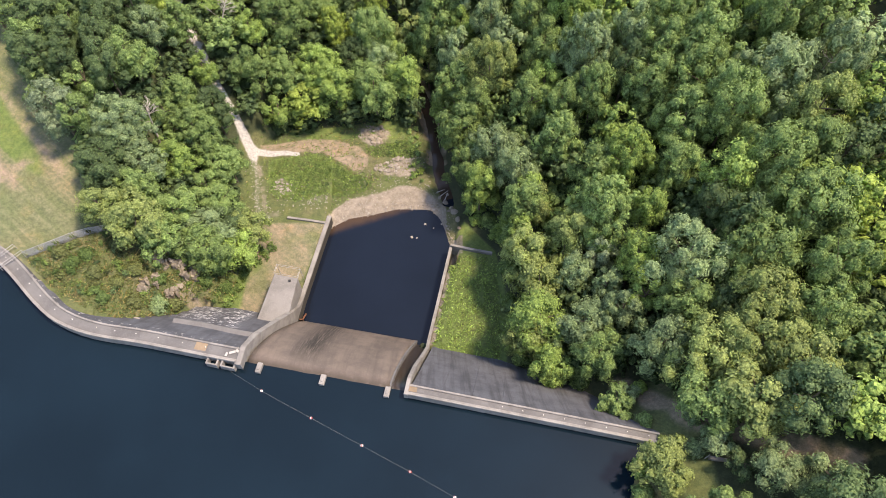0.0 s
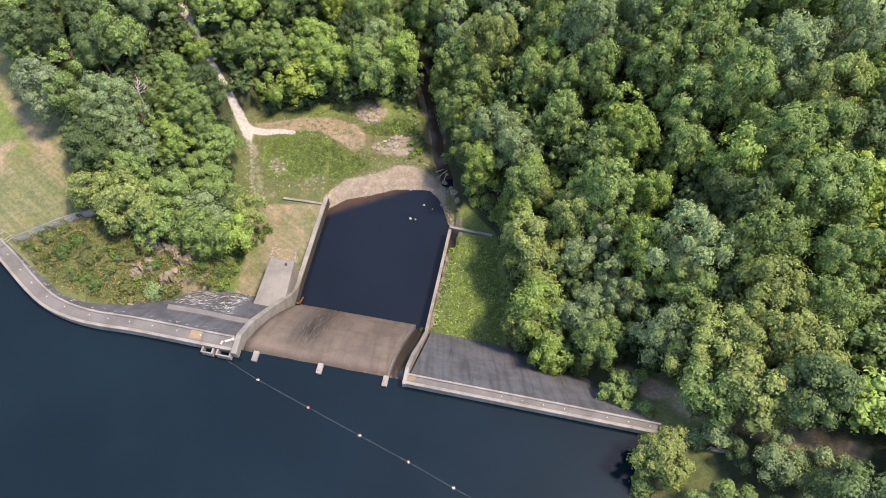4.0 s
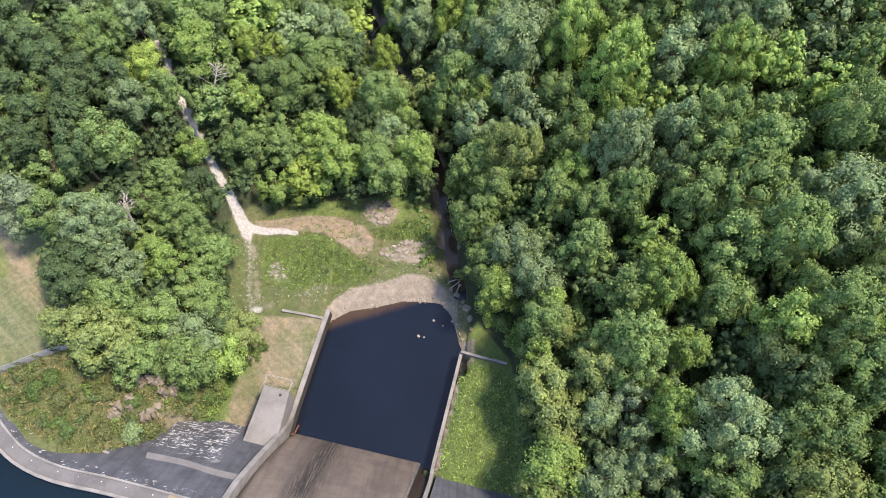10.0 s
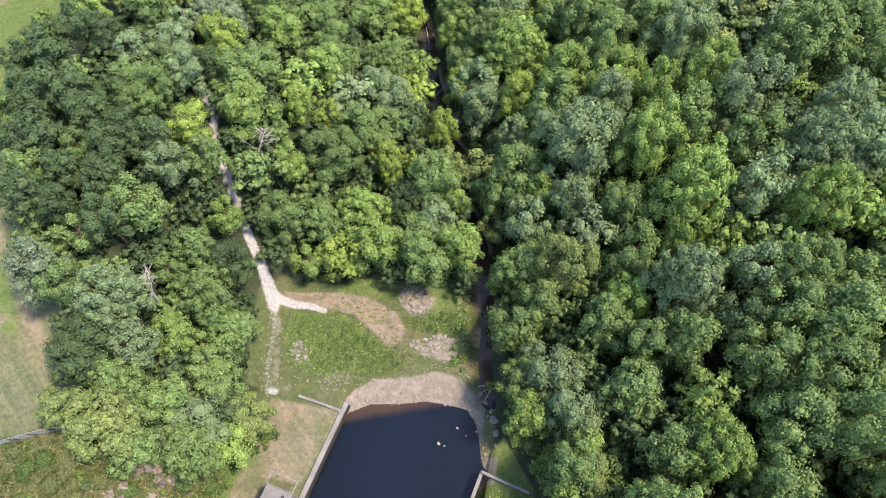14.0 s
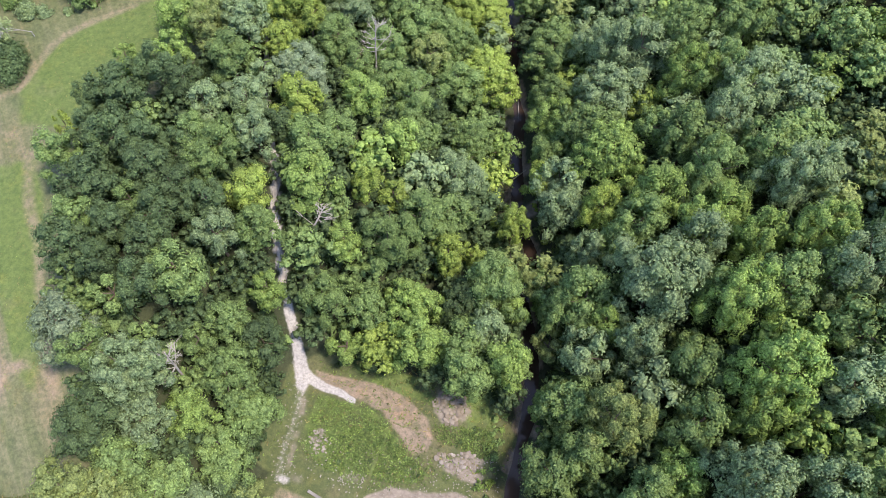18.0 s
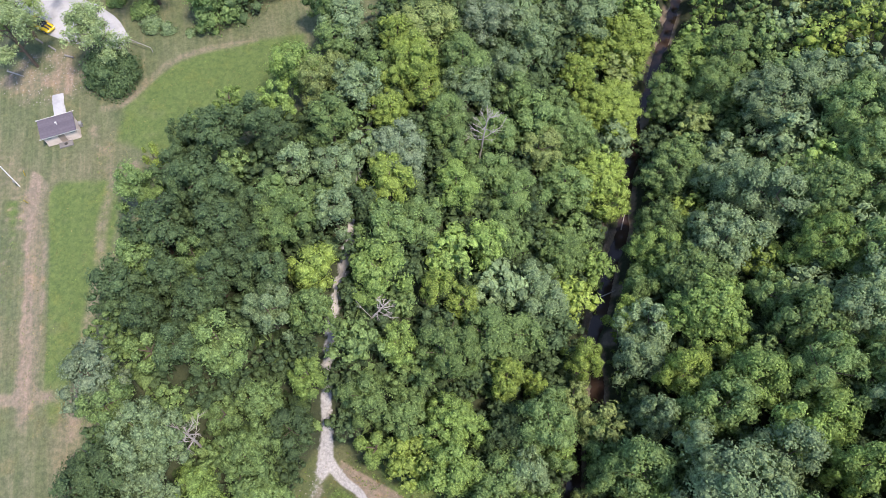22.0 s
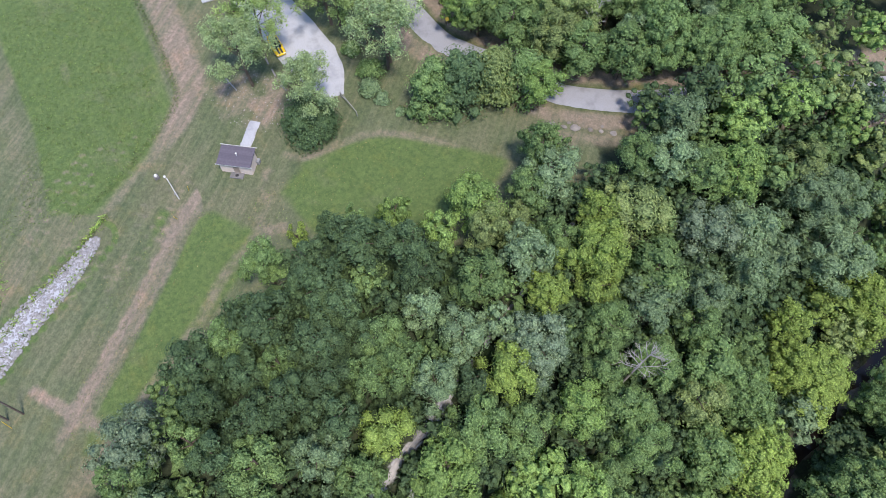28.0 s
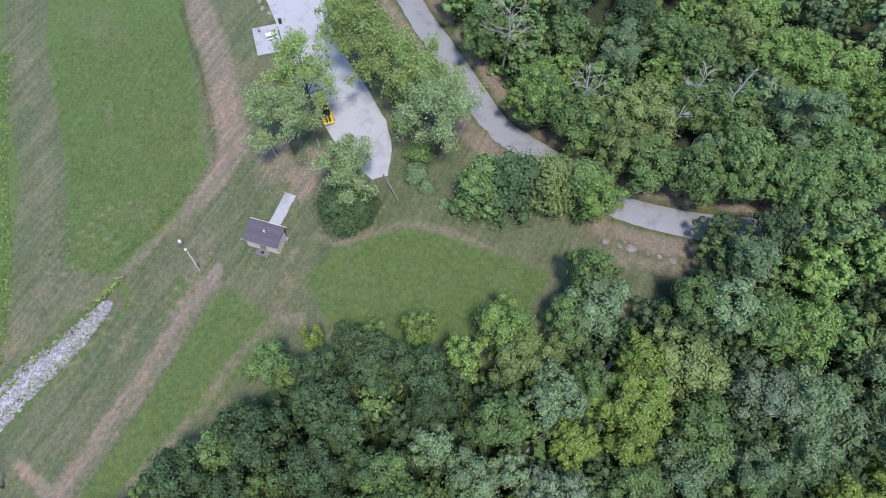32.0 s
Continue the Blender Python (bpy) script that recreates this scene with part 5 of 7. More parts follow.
LOW_SLOPE = [
    (29.1, 50.8, "F", 3.3), (20.6, 51.1, "B", 2.9), (15.0, 51.6, "O", 4.2), (51.4, 52.5, "M", 5.7), (42.5, 52.8, "D", 3.3), (24.3, 53.6, "G", 2.5),
    (13.3, 55.7, "O", 3.9), (40.4, 56.4, "D", 3.3), (47.8, 56.8, "M", 4.1), (20.1, 57.5, "O", 3.8), (31.4, 58.8, "F", 2.9), (25.1, 58.9, "M", 5.4),
    (13.2, 60.2, "F", 2.7), (42.2, 60.3, "F", 3.8), (58.3, 62.1, "D", 3.5), (48.4, 62.3, "M", 5.1), (53.8, 64.0, "M", 4.4), (15.5, 64.3, "O", 3.5),
    (13.4, 64.8, "M", 4.0), (36.6, 65.0, "M", 3.5), (14.6, 67.6, "F", 2.7), (24.9, 67.6, "M", 3.9), (29.5, 68.3, "F", 4.7), (55.7, 69.5, "O", 4.9),
    (6.7, 71.3, "F", 3.3), (37.7, 71.9, "M", 4.4),
]
MEADOW_GROVE = [
    (-67.5, 84.6, "D", 3.7), (-58.5, 88.9, "D", 3.2), (-69.2, 89.0, "M", 3.0), (-64.2, 89.8, "D", 2.9), (-69.8, 93.3, "D", 4.4), (-59.5, 93.4, "D", 3.2),
    (-63.9, 94.0, "M", 2.9), (-78.4, 96.6, "M", 3.1), (-60.3, 98.7, "D", 3.2), (-64.4, 99.5, "D", 3.6), (-81.3, 101.8, "Y", 1.6), (-76.6, 101.9, "D", 3.1),
    (-71.5, 102.0, "D", 3.7), (-58.4, 103.9, "M", 2.9), (-68.5, 103.9, "D", 3.3), (-63.3, 105.0, "D", 2.9), (-79.1, 106.8, "D", 3.1), (-62.2, 107.6, "M", 2.9),
    (-75.4, 108.9, "D", 4.2), (-80.5, 109.5, "M", 2.0),
]
MID_SLOPE = [
    (44.5, 72.1, "M", 5.3), (12.4, 72.3, "B", 3.6), (52.0, 72.9, "B", 3.6), (19.7, 75.4, "M", 3.9), (4.9, 76.5, "M", 3.9), (9.0, 77.7, "B", 4.1),
    (59.3, 77.7, "B", 4.7), (52.0, 78.2, "B", 6.0), (40.9, 78.4, "M", 5.5), (33.8, 80.3, "M", 4.3), (20.8, 82.0, "M", 3.2), (25.9, 82.6, "M", 3.6),
    (3.2, 84.5, "M", 4.0), (40.6, 84.5, "M", 4.0), (15.6, 85.1, "M", 3.7), (31.2, 85.3, "D", 3.2), (43.3, 85.9, "M", 4.4), (60.2, 86.3, "M", 4.4),
    (36.3, 86.5, "M", 4.0), (54.6, 87.9, "M", 5.8), (6.4, 88.8, "M", 3.5), (18.4, 88.8, "F", 3.3), (25.0, 89.6, "B", 5.2), (44.9, 91.4, "M", 4.2),
    (38.4, 91.5, "M", 4.9), (32.7, 92.1, "B", 4.1), (8.6, 93.6, "O", 5.1), (2.3, 94.4, "M", 4.0),
]
NORTH_GROVE = [
    (-64.2, 113.5, "B", 2.6), (-72.1, 114.8, "D", 4.1), (-68.4, 114.8, "D", 3.0), (-79.1, 115.4, "F", 2.4), (-59.2, 117.3, "B", 3.3), (-73.8, 120.4, "F", 2.7),
    (-64.5, 122.1, "M", 3.7), (-59.3, 122.3, "B", 2.6), (-71.3, 126.0, "O", 3.1), (-75.7, 126.3, "F", 3.9), (-66.2, 129.6, "B", 3.9), (-71.7, 129.7, "O", 3.2),
    (-60.5, 130.5, "Y", 3.1), (-66.8, 134.8, "M", 3.3), (-75.2, 134.9, "M", 3.2), (-58.9, 137.1, "Y", 3.6), (-75.9, 138.7, "B", 4.1), (-63.1, 139.3, "Y", 4.8),
    (-80.5, 139.4, "M", 3.4), (-48.8, 63.4, "M", 3.6), (-41.4, 70.4, "M", 3.4), (-76.4, 160.8, "B", 3.5), (-67.9, 142.0, "Y", 3.3), (-66.1, 147.1, "O", 4.5), (-73.3, 151.2, "M", 3.4), (-71.3, 155.6, "B", 3.9), (-60.7, 156.7, "G", 4.3),
    (-67.8, 159.9, "M", 3.5), (-58.7, 163.4, "B", 4.5), (-66.7, 165.0, "F", 4.5), (-64.7, 176.8, "O", 3.9), (-61.8, 177.1, "B", 5.9), (-58.5, 183.2, "B", 5.1),
    (-83.7, 183.5, "M", 4.6),
]
PATH_GROVE = [
    (-56.3, 84.1, "D", 3.6), (-41.8, 85.6, "D", 3.7), (-46.6, 85.7, "M", 3.2), (-53.5, 87.8, "M", 4.3), (-32.4, 91.5, "F", 2.8), (-43.9, 92.3, "F", 2.9),
    (-13.2, 94.2, "M", 4.1), (-52.1, 94.9, "B", 3.6), (-21.2, 95.7, "F", 4.2), (-36.7, 95.8, "M", 4.1), (-31.3, 97.6, "M", 3.8), (-7.6, 97.7, "F", 3.7),
    (-54.8, 98.1, "D", 3.6), (-48.0, 98.9, "M", 3.3), (-15.7, 99.1, "M", 3.8), (-25.4, 100.7, "F", 5.1), (-12.7, 102.1, "B", 3.4), (-51.6, 103.3, "Y", 3.2),
    (-37.4, 104.3, "F", 3.3), (-18.1, 104.7, "D", 3.4), (-31.5, 107.2, "M", 4.9), (-58.0, 108.2, "M", 3.2), (-13.9, 108.6, "M", 5.1), (-45.1, 108.8, "F", 4.3),
    (-23.0, 111.1, "Y", 3.0), (-54.6, 111.4, "B", 3.2),
]
GROVES = BANK_GROVE + BEYOND_ROAD + CREEK_EAST + CREEK_WEST + DAM_END + HIGH_SLOPE + INNER_GROVE + LOW_SLOPE + MEADOW_GROVE + MID_SLOPE + NORTH_GROVE + PATH_GROVE
# low trees and tall shrubs about the end of the dam: x, y, leaf colour, crown radius, height
DAM_SHRUBS = [
    (27.2, 19.9, "O", 3.3, 7.5), (30.1, 13.2, "M", 3.0, 7.0), (33.8, 13.6, "M", 2.8, 7.0), (39.6, 18.2, "B", 2.9, 6.5), (34.4, 22.7, "B", 2.0, 4.5), (36.4, 19.6, "D", 1.8, 4.0),
    (44.0, 16.8, "B", 2.6, 6.0), (24.2, 29.9, "M", 2.4, 5.5), (26.0, 31.4, "B", 1.5, 3.5), (33.9, 27.3, "M", 3.8, 10.0), (38.0, 26.3, "O", 4.2, 12.0),
]
TINTS = {"D": DEEP, "M": MID, "F": FRESH, "Y": YELLOW, "B": BLUE, "O": OLIVE, "G": SILVER}
TAKEN = []
rng = random.Random(5)


def pick_tint(x, y, r):
    """Which greens grow where: dark in the west grove, fresh along the creek, grey-green on the slope."""
    creek_gap = abs(x - np.interp(y, CREEK[:, 1], CREEK[:, 0]))
    if y > 84 and creek_gap < 9 and r.random() < 0.4:
        return YELLOW if r.random() < 0.35 else FRESH
    if x < -45 and y < 105:
        return r.choices((DEEP, MID, BLUE, OLIVE, FRESH), (6, 3, 2, 1, 0.8))[0]
    return r.choices((DEEP, MID, FRESH, YELLOW, BLUE, OLIVE), (2, 4, 2.4, 0.7, 2.6, 1.0))[0]


for x, y, k, r in GROVES:
    TAKEN.append((x, y, 0))
    tree(x, y, rng.randrange(8) if 2.8 < r < 4.7 else rng.randrange(8, 12) if r > 4 else rng.randrange(12, 15), 0.93 * r, canopy(x, y) * min(1.12, max(0.55, (r / 4.2) ** 0.5)) * rng.uniform(0.94, 1.06), rng.uniform(0, 360), TINTS[k], rng.uniform(0.85, 1.18))
for x, y, k, r, h in DAM_SHRUBS:
    TAKEN.append((x, y, 0))
    tree(x, y, rng.randrange(8) if r > 2.8 else rng.randrange(12, 15), r, h, rng.uniform(0, 360), TINTS[k], rng.uniform(0.85, 1.1), "dam end trees")
for k, (x, y) in enumerate(CREEK[(CREEK[:, 1] > 93) & (CREEK[:, 1] < 119)][::2]):
    d = 2.6 * (-1) ** k + rng.uniform(-0.6, 0.6)
    tree(x + d, y + 0.3 * d, rng.randrange(12, 15), rng.uniform(2.1, 2.9), canopy(x, y) * rng.uniform(0.55, 0.72), rng.uniform(0, 360), (FRESH, MID, OLIVE)[k % 3], rng.uniform(0.9, 1.1), "creek trees", "slender tree leaning over the creek bank")
near_trees = scatter(-88, 56, 2, 158, 5.9, 3, TAKEN)
far_trees = [p for p in scatter(-170, 96, -22, 250, 5.8, 4, TAKEN + [(x, y, 0) for x, y in near_trees]) if not (-88 < p[0] < 56 and 2 < p[1] < 158)]
young = scatter(-88, 62, 20, 185, 3.7, 9, TAKEN + [(x, y, 0) for x, y in near_trees + far_trees])
far_v, far_f, far_t, base = [], [], [], 0
for k, (x, y) in enumerate(near_trees + far_trees + young):
    rad, tl, _, _, lv, lf = PROTO[rng.randrange(8)]
    full = k < len(near_trees) + len(far_trees)
    if not full:
        lf = lf[:-380]
    elif y > 185 or x > 70 or x < -130:
        lf = lf[:-380]
    a = rng.uniform(0, 6.28)
    s = rng.uniform(3.2, 4.3) / rad if full else rng.uniform(2.2, 3.0) / rad
    up = canopy(x, y) * (rng.uniform(0.66, 0.88) if full and k < len(near_trees) else rng.uniform(0.82, 1.0) if full else rng.uniform(0.45, 0.62)) / tl
    m = np.array([[s * math.cos(a), -s * math.sin(a), 0], [s * math.sin(a), s * math.cos(a), 0], [0, 0, up]])
    far_v.append(lv @ m.T + np.array([x, y, float(height(x, y))]))
    far_f.append(lf + base)
    base += len(lv)
    # low filler trees lean to dark greens so gaps between crowns read dark
    t = np.array(pick_tint(x, y, rng) if full else rng.choice((DEEP, DEEP, MID))) * rng.uniform(0.8, 1.2)
    far_t.append(np.tile([*t, 1.0], (len(lv), 1)))
woods = arrays("woods", np.vstack(far_v), np.vstack(far_f), M["leaf_far"])
attr = woods.data.attributes.new("tint", "FLOAT_COLOR", "POINT")
attr.data.foreach_set("color", np.vstack(far_t).astype(np.float32).ravel())
tagged(woods, "dense broadleaf woodland of mixed greens on the slopes", "woodland", kind="stuff")


def bush_arrays(seed, radius, tall, leaves, size, clumps=9):
    """A low dome of small leaf masses."""
    g = np.random.default_rng(seed)
    a, e = g.uniform(0, 6.28, clumps), g.uniform(0.05, 1.4, clumps)
    q = g.uniform(0.55, 0.85, clumps)
    c = np.column_stack([np.cos(a) * np.cos(e) * radius * q, np.sin(a) * np.cos(e) * radius * q, np.sin(e) * tall * q, min(radius, tall) * g.uniform(0.25, 0.42, clumps)])
    c[0] = (0, 0, tall * 0.35, min(radius, tall) * 0.6)
    return leafy_lumps(c, leaves, size, g, ICO_V * 0.8, ICO_F)


def strew(name, places, cards, size, tints, label, category, low=0.5, high=1.2, tall=0.9, seed=0, clumps=4):
    """Low growth nobody could count: one mesh of many small leafy clumps."""
    protos = [bush_arrays(seed + k, 1.0, tall, cards, size, clumps) for k in range(5)]
    r = random.Random(seed)
    vv, ff, tt, n = [], [], [], 0
    zs = height(np.array([p[0] for p in places]), np.array([p[1] for p in places]))
    for (x, y), z in zip(places, zs):
        v, f = protos[r.randrange(5)]
        s, a = r.uniform(low, high), r.uniform(0, 6.28)
        m = np.array([[math.cos(a), -math.sin(a), 0], [math.sin(a), math.cos(a), 0], [0, 0, 1]]) * s
        vv.append(v @ m.T + np.array([x, y, z - 0.05]))
        ff.append(f + n)
        n += len(v)
        tt.append(np.tile([*(np.array(r.choice(tints)) * r.uniform(0.75, 1.25)), 1.0], (len(v), 1)))
    ob = arrays(name, np.vstack(vv), np.vstack(ff), M["leaf_far"])
    at = ob.data.attributes.new("tint", "FLOAT_COLOR", "POINT")
    at.data.foreach_set("color", np.vstack(tt).astype(np.float32).ravel())
    return tagged(ob, label, category, kind="stuff")


def darts(outline, n, seed, ok=None):
    g = np.random.default_rng(seed)
    xs, ys = [p[0] for p in outline], [p[1] for p in outline]
    x, y = g.uniform(min(xs), max(xs), n * 3), g.uniform(min(ys), max(ys), n * 3)
    keep = inside(x, y, outline)
    if ok is not None:
        keep &= ok(x, y)
    return list(zip(x[keep][:n], y[keep][:n]))


# the darkest tint paints the gaps' shade onto the undergrowth
strew("undergrowth", darts([(-80, 56), (-80, 200), (10, 200), (70, 120), (60, -18), (30, -18), (26, 8), (26, 18), (13, 44), (10, 70), (-36, 60)], 4200, 3, in_woods), 20, 0.45, (DEEP, SHADED_DEEP, DEEP, SHADED_DEEP, MID), "leafy undergrowth between the tree trunks", "undergrowth", 1.6, 3.2, 1.3, 3, 2)


def tufts(name, places, low, high, tints, label, category, seed):
    """Grass and weeds nobody could count: small upright blades in one mesh."""
    g = np.random.default_rng(seed)
    xy = np.array(places)
    z = height(xy[:, 0], xy[:, 1])
    n = len(xy)
    k = 5
    c = np.repeat(np.column_stack([xy, z]), k, axis=0)
    c[:, :2] += g.normal(0, 0.16, (n * k, 2))
    s = g.uniform(low, high, (n * k, 1))
    a = g.uniform(0, 6.28, n * k)
    side = np.column_stack([np.cos(a), np.sin(a), np.zeros(n * k)]) * s * 0.45
    lean = np.column_stack([g.normal(0, 1.0, (n * k, 2)), 0.6 * np.ones(n * k)]) * s
    v = np.stack([c - side - [0, 0, 0.05], c + side - [0, 0, 0.05], c + lean], 1).reshape(-1, 3)
    ob = arrays(name, v, np.arange(n * k * 3).reshape(-1, 3), M["leaf_far"])
    t = np.array(tints)[g.integers(0, len(tints), n)] * g.uniform(0.75, 1.3, (n, 1))
    col = np.repeat(np.column_stack([t, np.ones(n)]), k * 3, axis=0)
    at = ob.data.attributes.new("tint", "FLOAT_COLOR", "POINT")
    at.data.foreach_set("color", col.astype(np.float32).ravel())
    return tagged(ob, label, category, kind="stuff")


def beside(line, offsets, jitter, seed):
    """Places along a line, to its left by the offsets."""
    g = random.Random(seed)
    d = np.gradient(line, axis=0)
    d /= np.linalg.norm(d, axis=1)[:, None]
    return [(x - dy * o + g.uniform(-jitter, jitter), y + dx * o + g.uniform(-jitter, jitter)) for (x, y), (dx, dy) in zip(line, d) for o in offsets]


strew("roadside_scrub", beside(ROAD[(ROAD[:, 0] > -170) & (ROAD[:, 1] < 166) & (ROAD[:, 1] > 110)], (5.6, 6.8, 8.0, 9.4), 0.9, 44), 60, 0.3, (MID, OLIVE, FRESH), "low leafy scrub along the wood's edge by the road", "scrub", 0.7, 2.0, 1.1, 19)
FIELD_EDGE = [(-150, 59), (-130, 58.5), (-108, 60.2), (-93, 60.4), (-88, 57.5), (-108, 55.5), (-150, 55)]
STRAW, SAGE, WEED, RANK = (0.175, 0.160, 0.088), (0.100, 0.126, 0.062), (0.112, 0.176, 0.062), (0.072, 0.122, 0.050)
BANK = [(-64, 51.5), (-58, 46), (-50, 42.5), (-38, 41), (-36, 56), (-40, 60), (-52, 59)]
tufts("bank_grass", darts(BANK, 3200, 4, lambda x, y: (y > crest_y(x) + 4.4) & ~inside(x, y, LOWER_SLAB)), 0.14, 0.46, (SAGE, STRAW, SAGE, RANK, STRAW, SAGE), "rough olive grass and weeds on the rocky bank", "rough grass", 4)
strew("bank_scrub", darts(BANK, 210, 14, lambda x, y: (y > crest_y(x) + 5.0) & ~inside(x, y, LOWER_SLAB)), 60, 0.22, (SAGE, RANK, DEEP, SAGE, WEED), "low scrub on the rocky bank", "scrub", 0.3, 1.1, 1.1, 4)
TERRACE_EDGE = spline([(-32.2, 63.6), (-36.4, 59.8), (-37.6, 55.7), (-38.4, 51.2)], 0.25)
strew("terrace_edge_growth", [(x + 0.9 + 1.0 * math.sin(k * 2.1), y + 0.7 * math.cos(k * 1.3)) for k, (x, y) in enumerate(TERRACE_EDGE)], 50, 0.22, (WEED, RANK, RANK), "rank green weeds along the foot of the bank", "weeds", 0.7, 1.4, 0.8, 24)
tufts("clearing_weeds", darts([(-39, 72), (-39.5, 86), (-34, 92), (-18, 95), (-4, 94), (-2, 82), (-10, 80), (-22, 76)], 1100, 6, lambda x, y: (near_line(x, y, PATH) > 1.6) & (near_line(x, y, SPUR) > 1.3)), 0.12, 0.36, (WEED, SAGE, WEED, STRAW), "weeds and rough grass over the clearing", "weeds", 6)
MOUND = [(-28.5, 74), (-28.5, 79.5), (-24.5, 84), (-20, 82), (-17, 80.8), (-14, 80), (-14.5, 77.8), (-20, 76)]
HOLLOW = [(-15.5, 86.6), (-7.2, 89.2), (-4.5, 86), (-5.6, 84.8), (-14, 84.4)]
tufts("field_edge_grass", darts(FIELD_EDGE, 2200, 23), 0.14, 0.36, (FRESH, FRESH, MID), "tall bright green grass along the field's edge", "grass", 23)
tufts("mound_weeds", darts(MOUND, 1500, 61) + darts([(-33.5, 75), (-33.5, 83.5), (-25, 85), (-17, 82), (-12.5, 80.5), (-13, 78), (-22, 73.6)], 1500, 69) + darts(HOLLOW, 900, 62), 0.10, 0.32, (RANK, WEED, RANK, WEED, FRESH, SAGE), "dark rank weeds over the mound of the clearing", "weeds", 61)
strew("mound_scrub", darts(MOUND, 60, 63) + darts(HOLLOW, 34, 64) + darts([(-36, 89.5), (-30, 90), (-18, 91.5), (-18, 95), (-36, 93.5)], 60, 65), 40, 0.22, (RANK, DEEP, WEED), "low dark scrub in the clearing", "scrub", 0.3, 0.75, 0.7, 66)
tufts("bright_weeds", darts([(-34.2, 79.8), (-34.4, 84.2), (-26, 85.4), (-24.5, 81), (-29, 79.6)], 700, 67), 0.08, 0.25, (WEED, FRESH, SAGE), "fresh pale weeds in the clearing", "weeds", 67)
tufts("strip_weeds", darts([(-1.5, 45), (1.8, 62), (9, 61), (11, 50), (10, 42), (-1.5, 42)], 1700, 8), 0.12, 0.4, (FRESH, WEED, WEED, SAGE, FRESH), "tall grass and weeds in the walled strip", "weeds", 8)
tufts("meadow_weeds", darts([(-102, 60), (-118, 68), (-150, 66), (-150, 88), (-118, 89), (-104, 80)], 2600, 15), 0.08, 0.26, (WEED, WEED, SAGE), "uneven lush grass of the unmown field", "grass", 15)
tufts("mowing_edge_grass", [(x + 0.5 * math.sin(k * 1.7), y + 0.4 * math.cos(k * 2.3)) for k, (x, y) in enumerate(np.repeat(spline([(-170, 87.5), (-150, 89.0), (-133, 91.0), (-123.7, 91.5), (-117, 90.8), (-110.3, 84.4), (-106, 79.5), (-101, 71)], 0.6), 6, axis=0))], 0.10, 0.26, (WEED, SAGE, RANK), "taller grass left along the mowing edge of the field", "grass", 19)
tufts("edge_grass", darts([(-100, 78), (-92, 96), (-97, 106), (-97, 120), (-82, 138), (-74, 130), (-76, 100), (-60, 68), (-66, 64)], 2200, 16), 0.06, 0.2, (WEED, SAGE, STRAW), "short grass along the wood's edge", "grass", 16)
tufts("drain_grass", [(x + o, y - o * 0.5) for x, y in RIPRAP[RIPRAP[:, 1] > 57] for o in np.linspace(-3.6, -2.7, 7)] + [(x + o, y - o * 0.5) for x, y in RIPRAP[RIPRAP[:, 1] > 57] for o in np.linspace(2.5, 3.1, 4)], 0.2, 0.55, (FRESH, YELLOW, SAGE), "tall pale grass along the riprap drain", "grass", 17)
strew("creek_bank_growth", [(x + o, y + q) for x, y in CREEK[CREEK[:, 1] > 78][:60] for o, q in ((3.6, 0.4), (-3.6, -0.3), (4.8, 1.3), (-4.9, 0.8))], 60, 0.3, (FRESH, YELLOW, MID), "bright bushes hanging over the creek banks", "bushes", 0.5, 1.4, 0.9, 9)


def distant_woods():
    """Far woods beyond the part that one could count: simple crowns in one mesh."""
    g = np.random.default_rng(77)
    x, y = g.uniform(-420, 330, 2600), g.uniform(-60, 470, 2600)
    keep = ((x > 92) | (y > 246) | (x < -166) | ((y < 10) & (x > 45))) & (y > crest_y(x) + np.where(x < 30, 25, -90)) & ~inside(x, y, MEADOW) & (near_line(x, y, ROAD) > 5) & (near_line(x, y, LOT) > 9)
    x, y = x[keep], y[keep]
    z = height(x, y)
    keep = z > 1.0
    x, y, z = x[keep], y[keep], z[keep]
    vv, ff, tt = [], [], []
    for k, (px, py, pz) in enumerate(zip(x, y, z)):
        c = np.column_stack([g.normal(0, 2.2, 5) + px, g.normal(0, 2.2, 5) + py, pz + g.uniform(6, 10, 5), g.uniform(1.8, 3.2, 5)])
        v, f = leafy_lumps(c[:4], 24, 1.2, g, ICO_V, ICO_F)
        vv.append(v)
        ff.append(f + k * len(v))
        tt.append(np.tile([*(np.array((DEEP, MID, FRESH, OLIVE)[g.integers(4)]) * g.uniform(0.8, 1.2)), 1.0], (len(v), 1)))
    ob = arrays("far_woods", np.vstack(vv), np.vstack(ff), M["leaf_far"])
    at = ob.data.attributes.new("tint", "FLOAT_COLOR", "POINT")
    at.data.foreach_set("color", np.vstack(tt).astype(np.float32).ravel())
    tagged(ob, "far broadleaf woods on the hills round the valley", "woodland", kind="stuff")


distant_woods()


# ---------------------------------------------------------------- stones
def stone_mesh(seed, detail=2):
    bm = bmesh.new()
    bmesh.ops.create_icosphere(bm, subdivisions=detail, radius=0.5)
    r = random.Random(seed)
    sx, sy, sz = r.uniform(0.8, 1.25), r.uniform(0.7, 1.05), r.uniform(0.5, 0.75)
    for v in bm.verts:
        k = 1 + 0.34 * noise.noise(v.co * 2.1 + Vector((seed * 7.1, 3, 1))) + 0.12 * noise.noise(v.co * 6 + Vector((seed, 0, 5)))
        v.co = Vector((v.co.x * sx * k, v.co.y * sy * k, v.co.z * sz * k))
    mesh = bpy.data.meshes.new("stone")
    bm.to_mesh(mesh)
    bm.free()
    return mesh


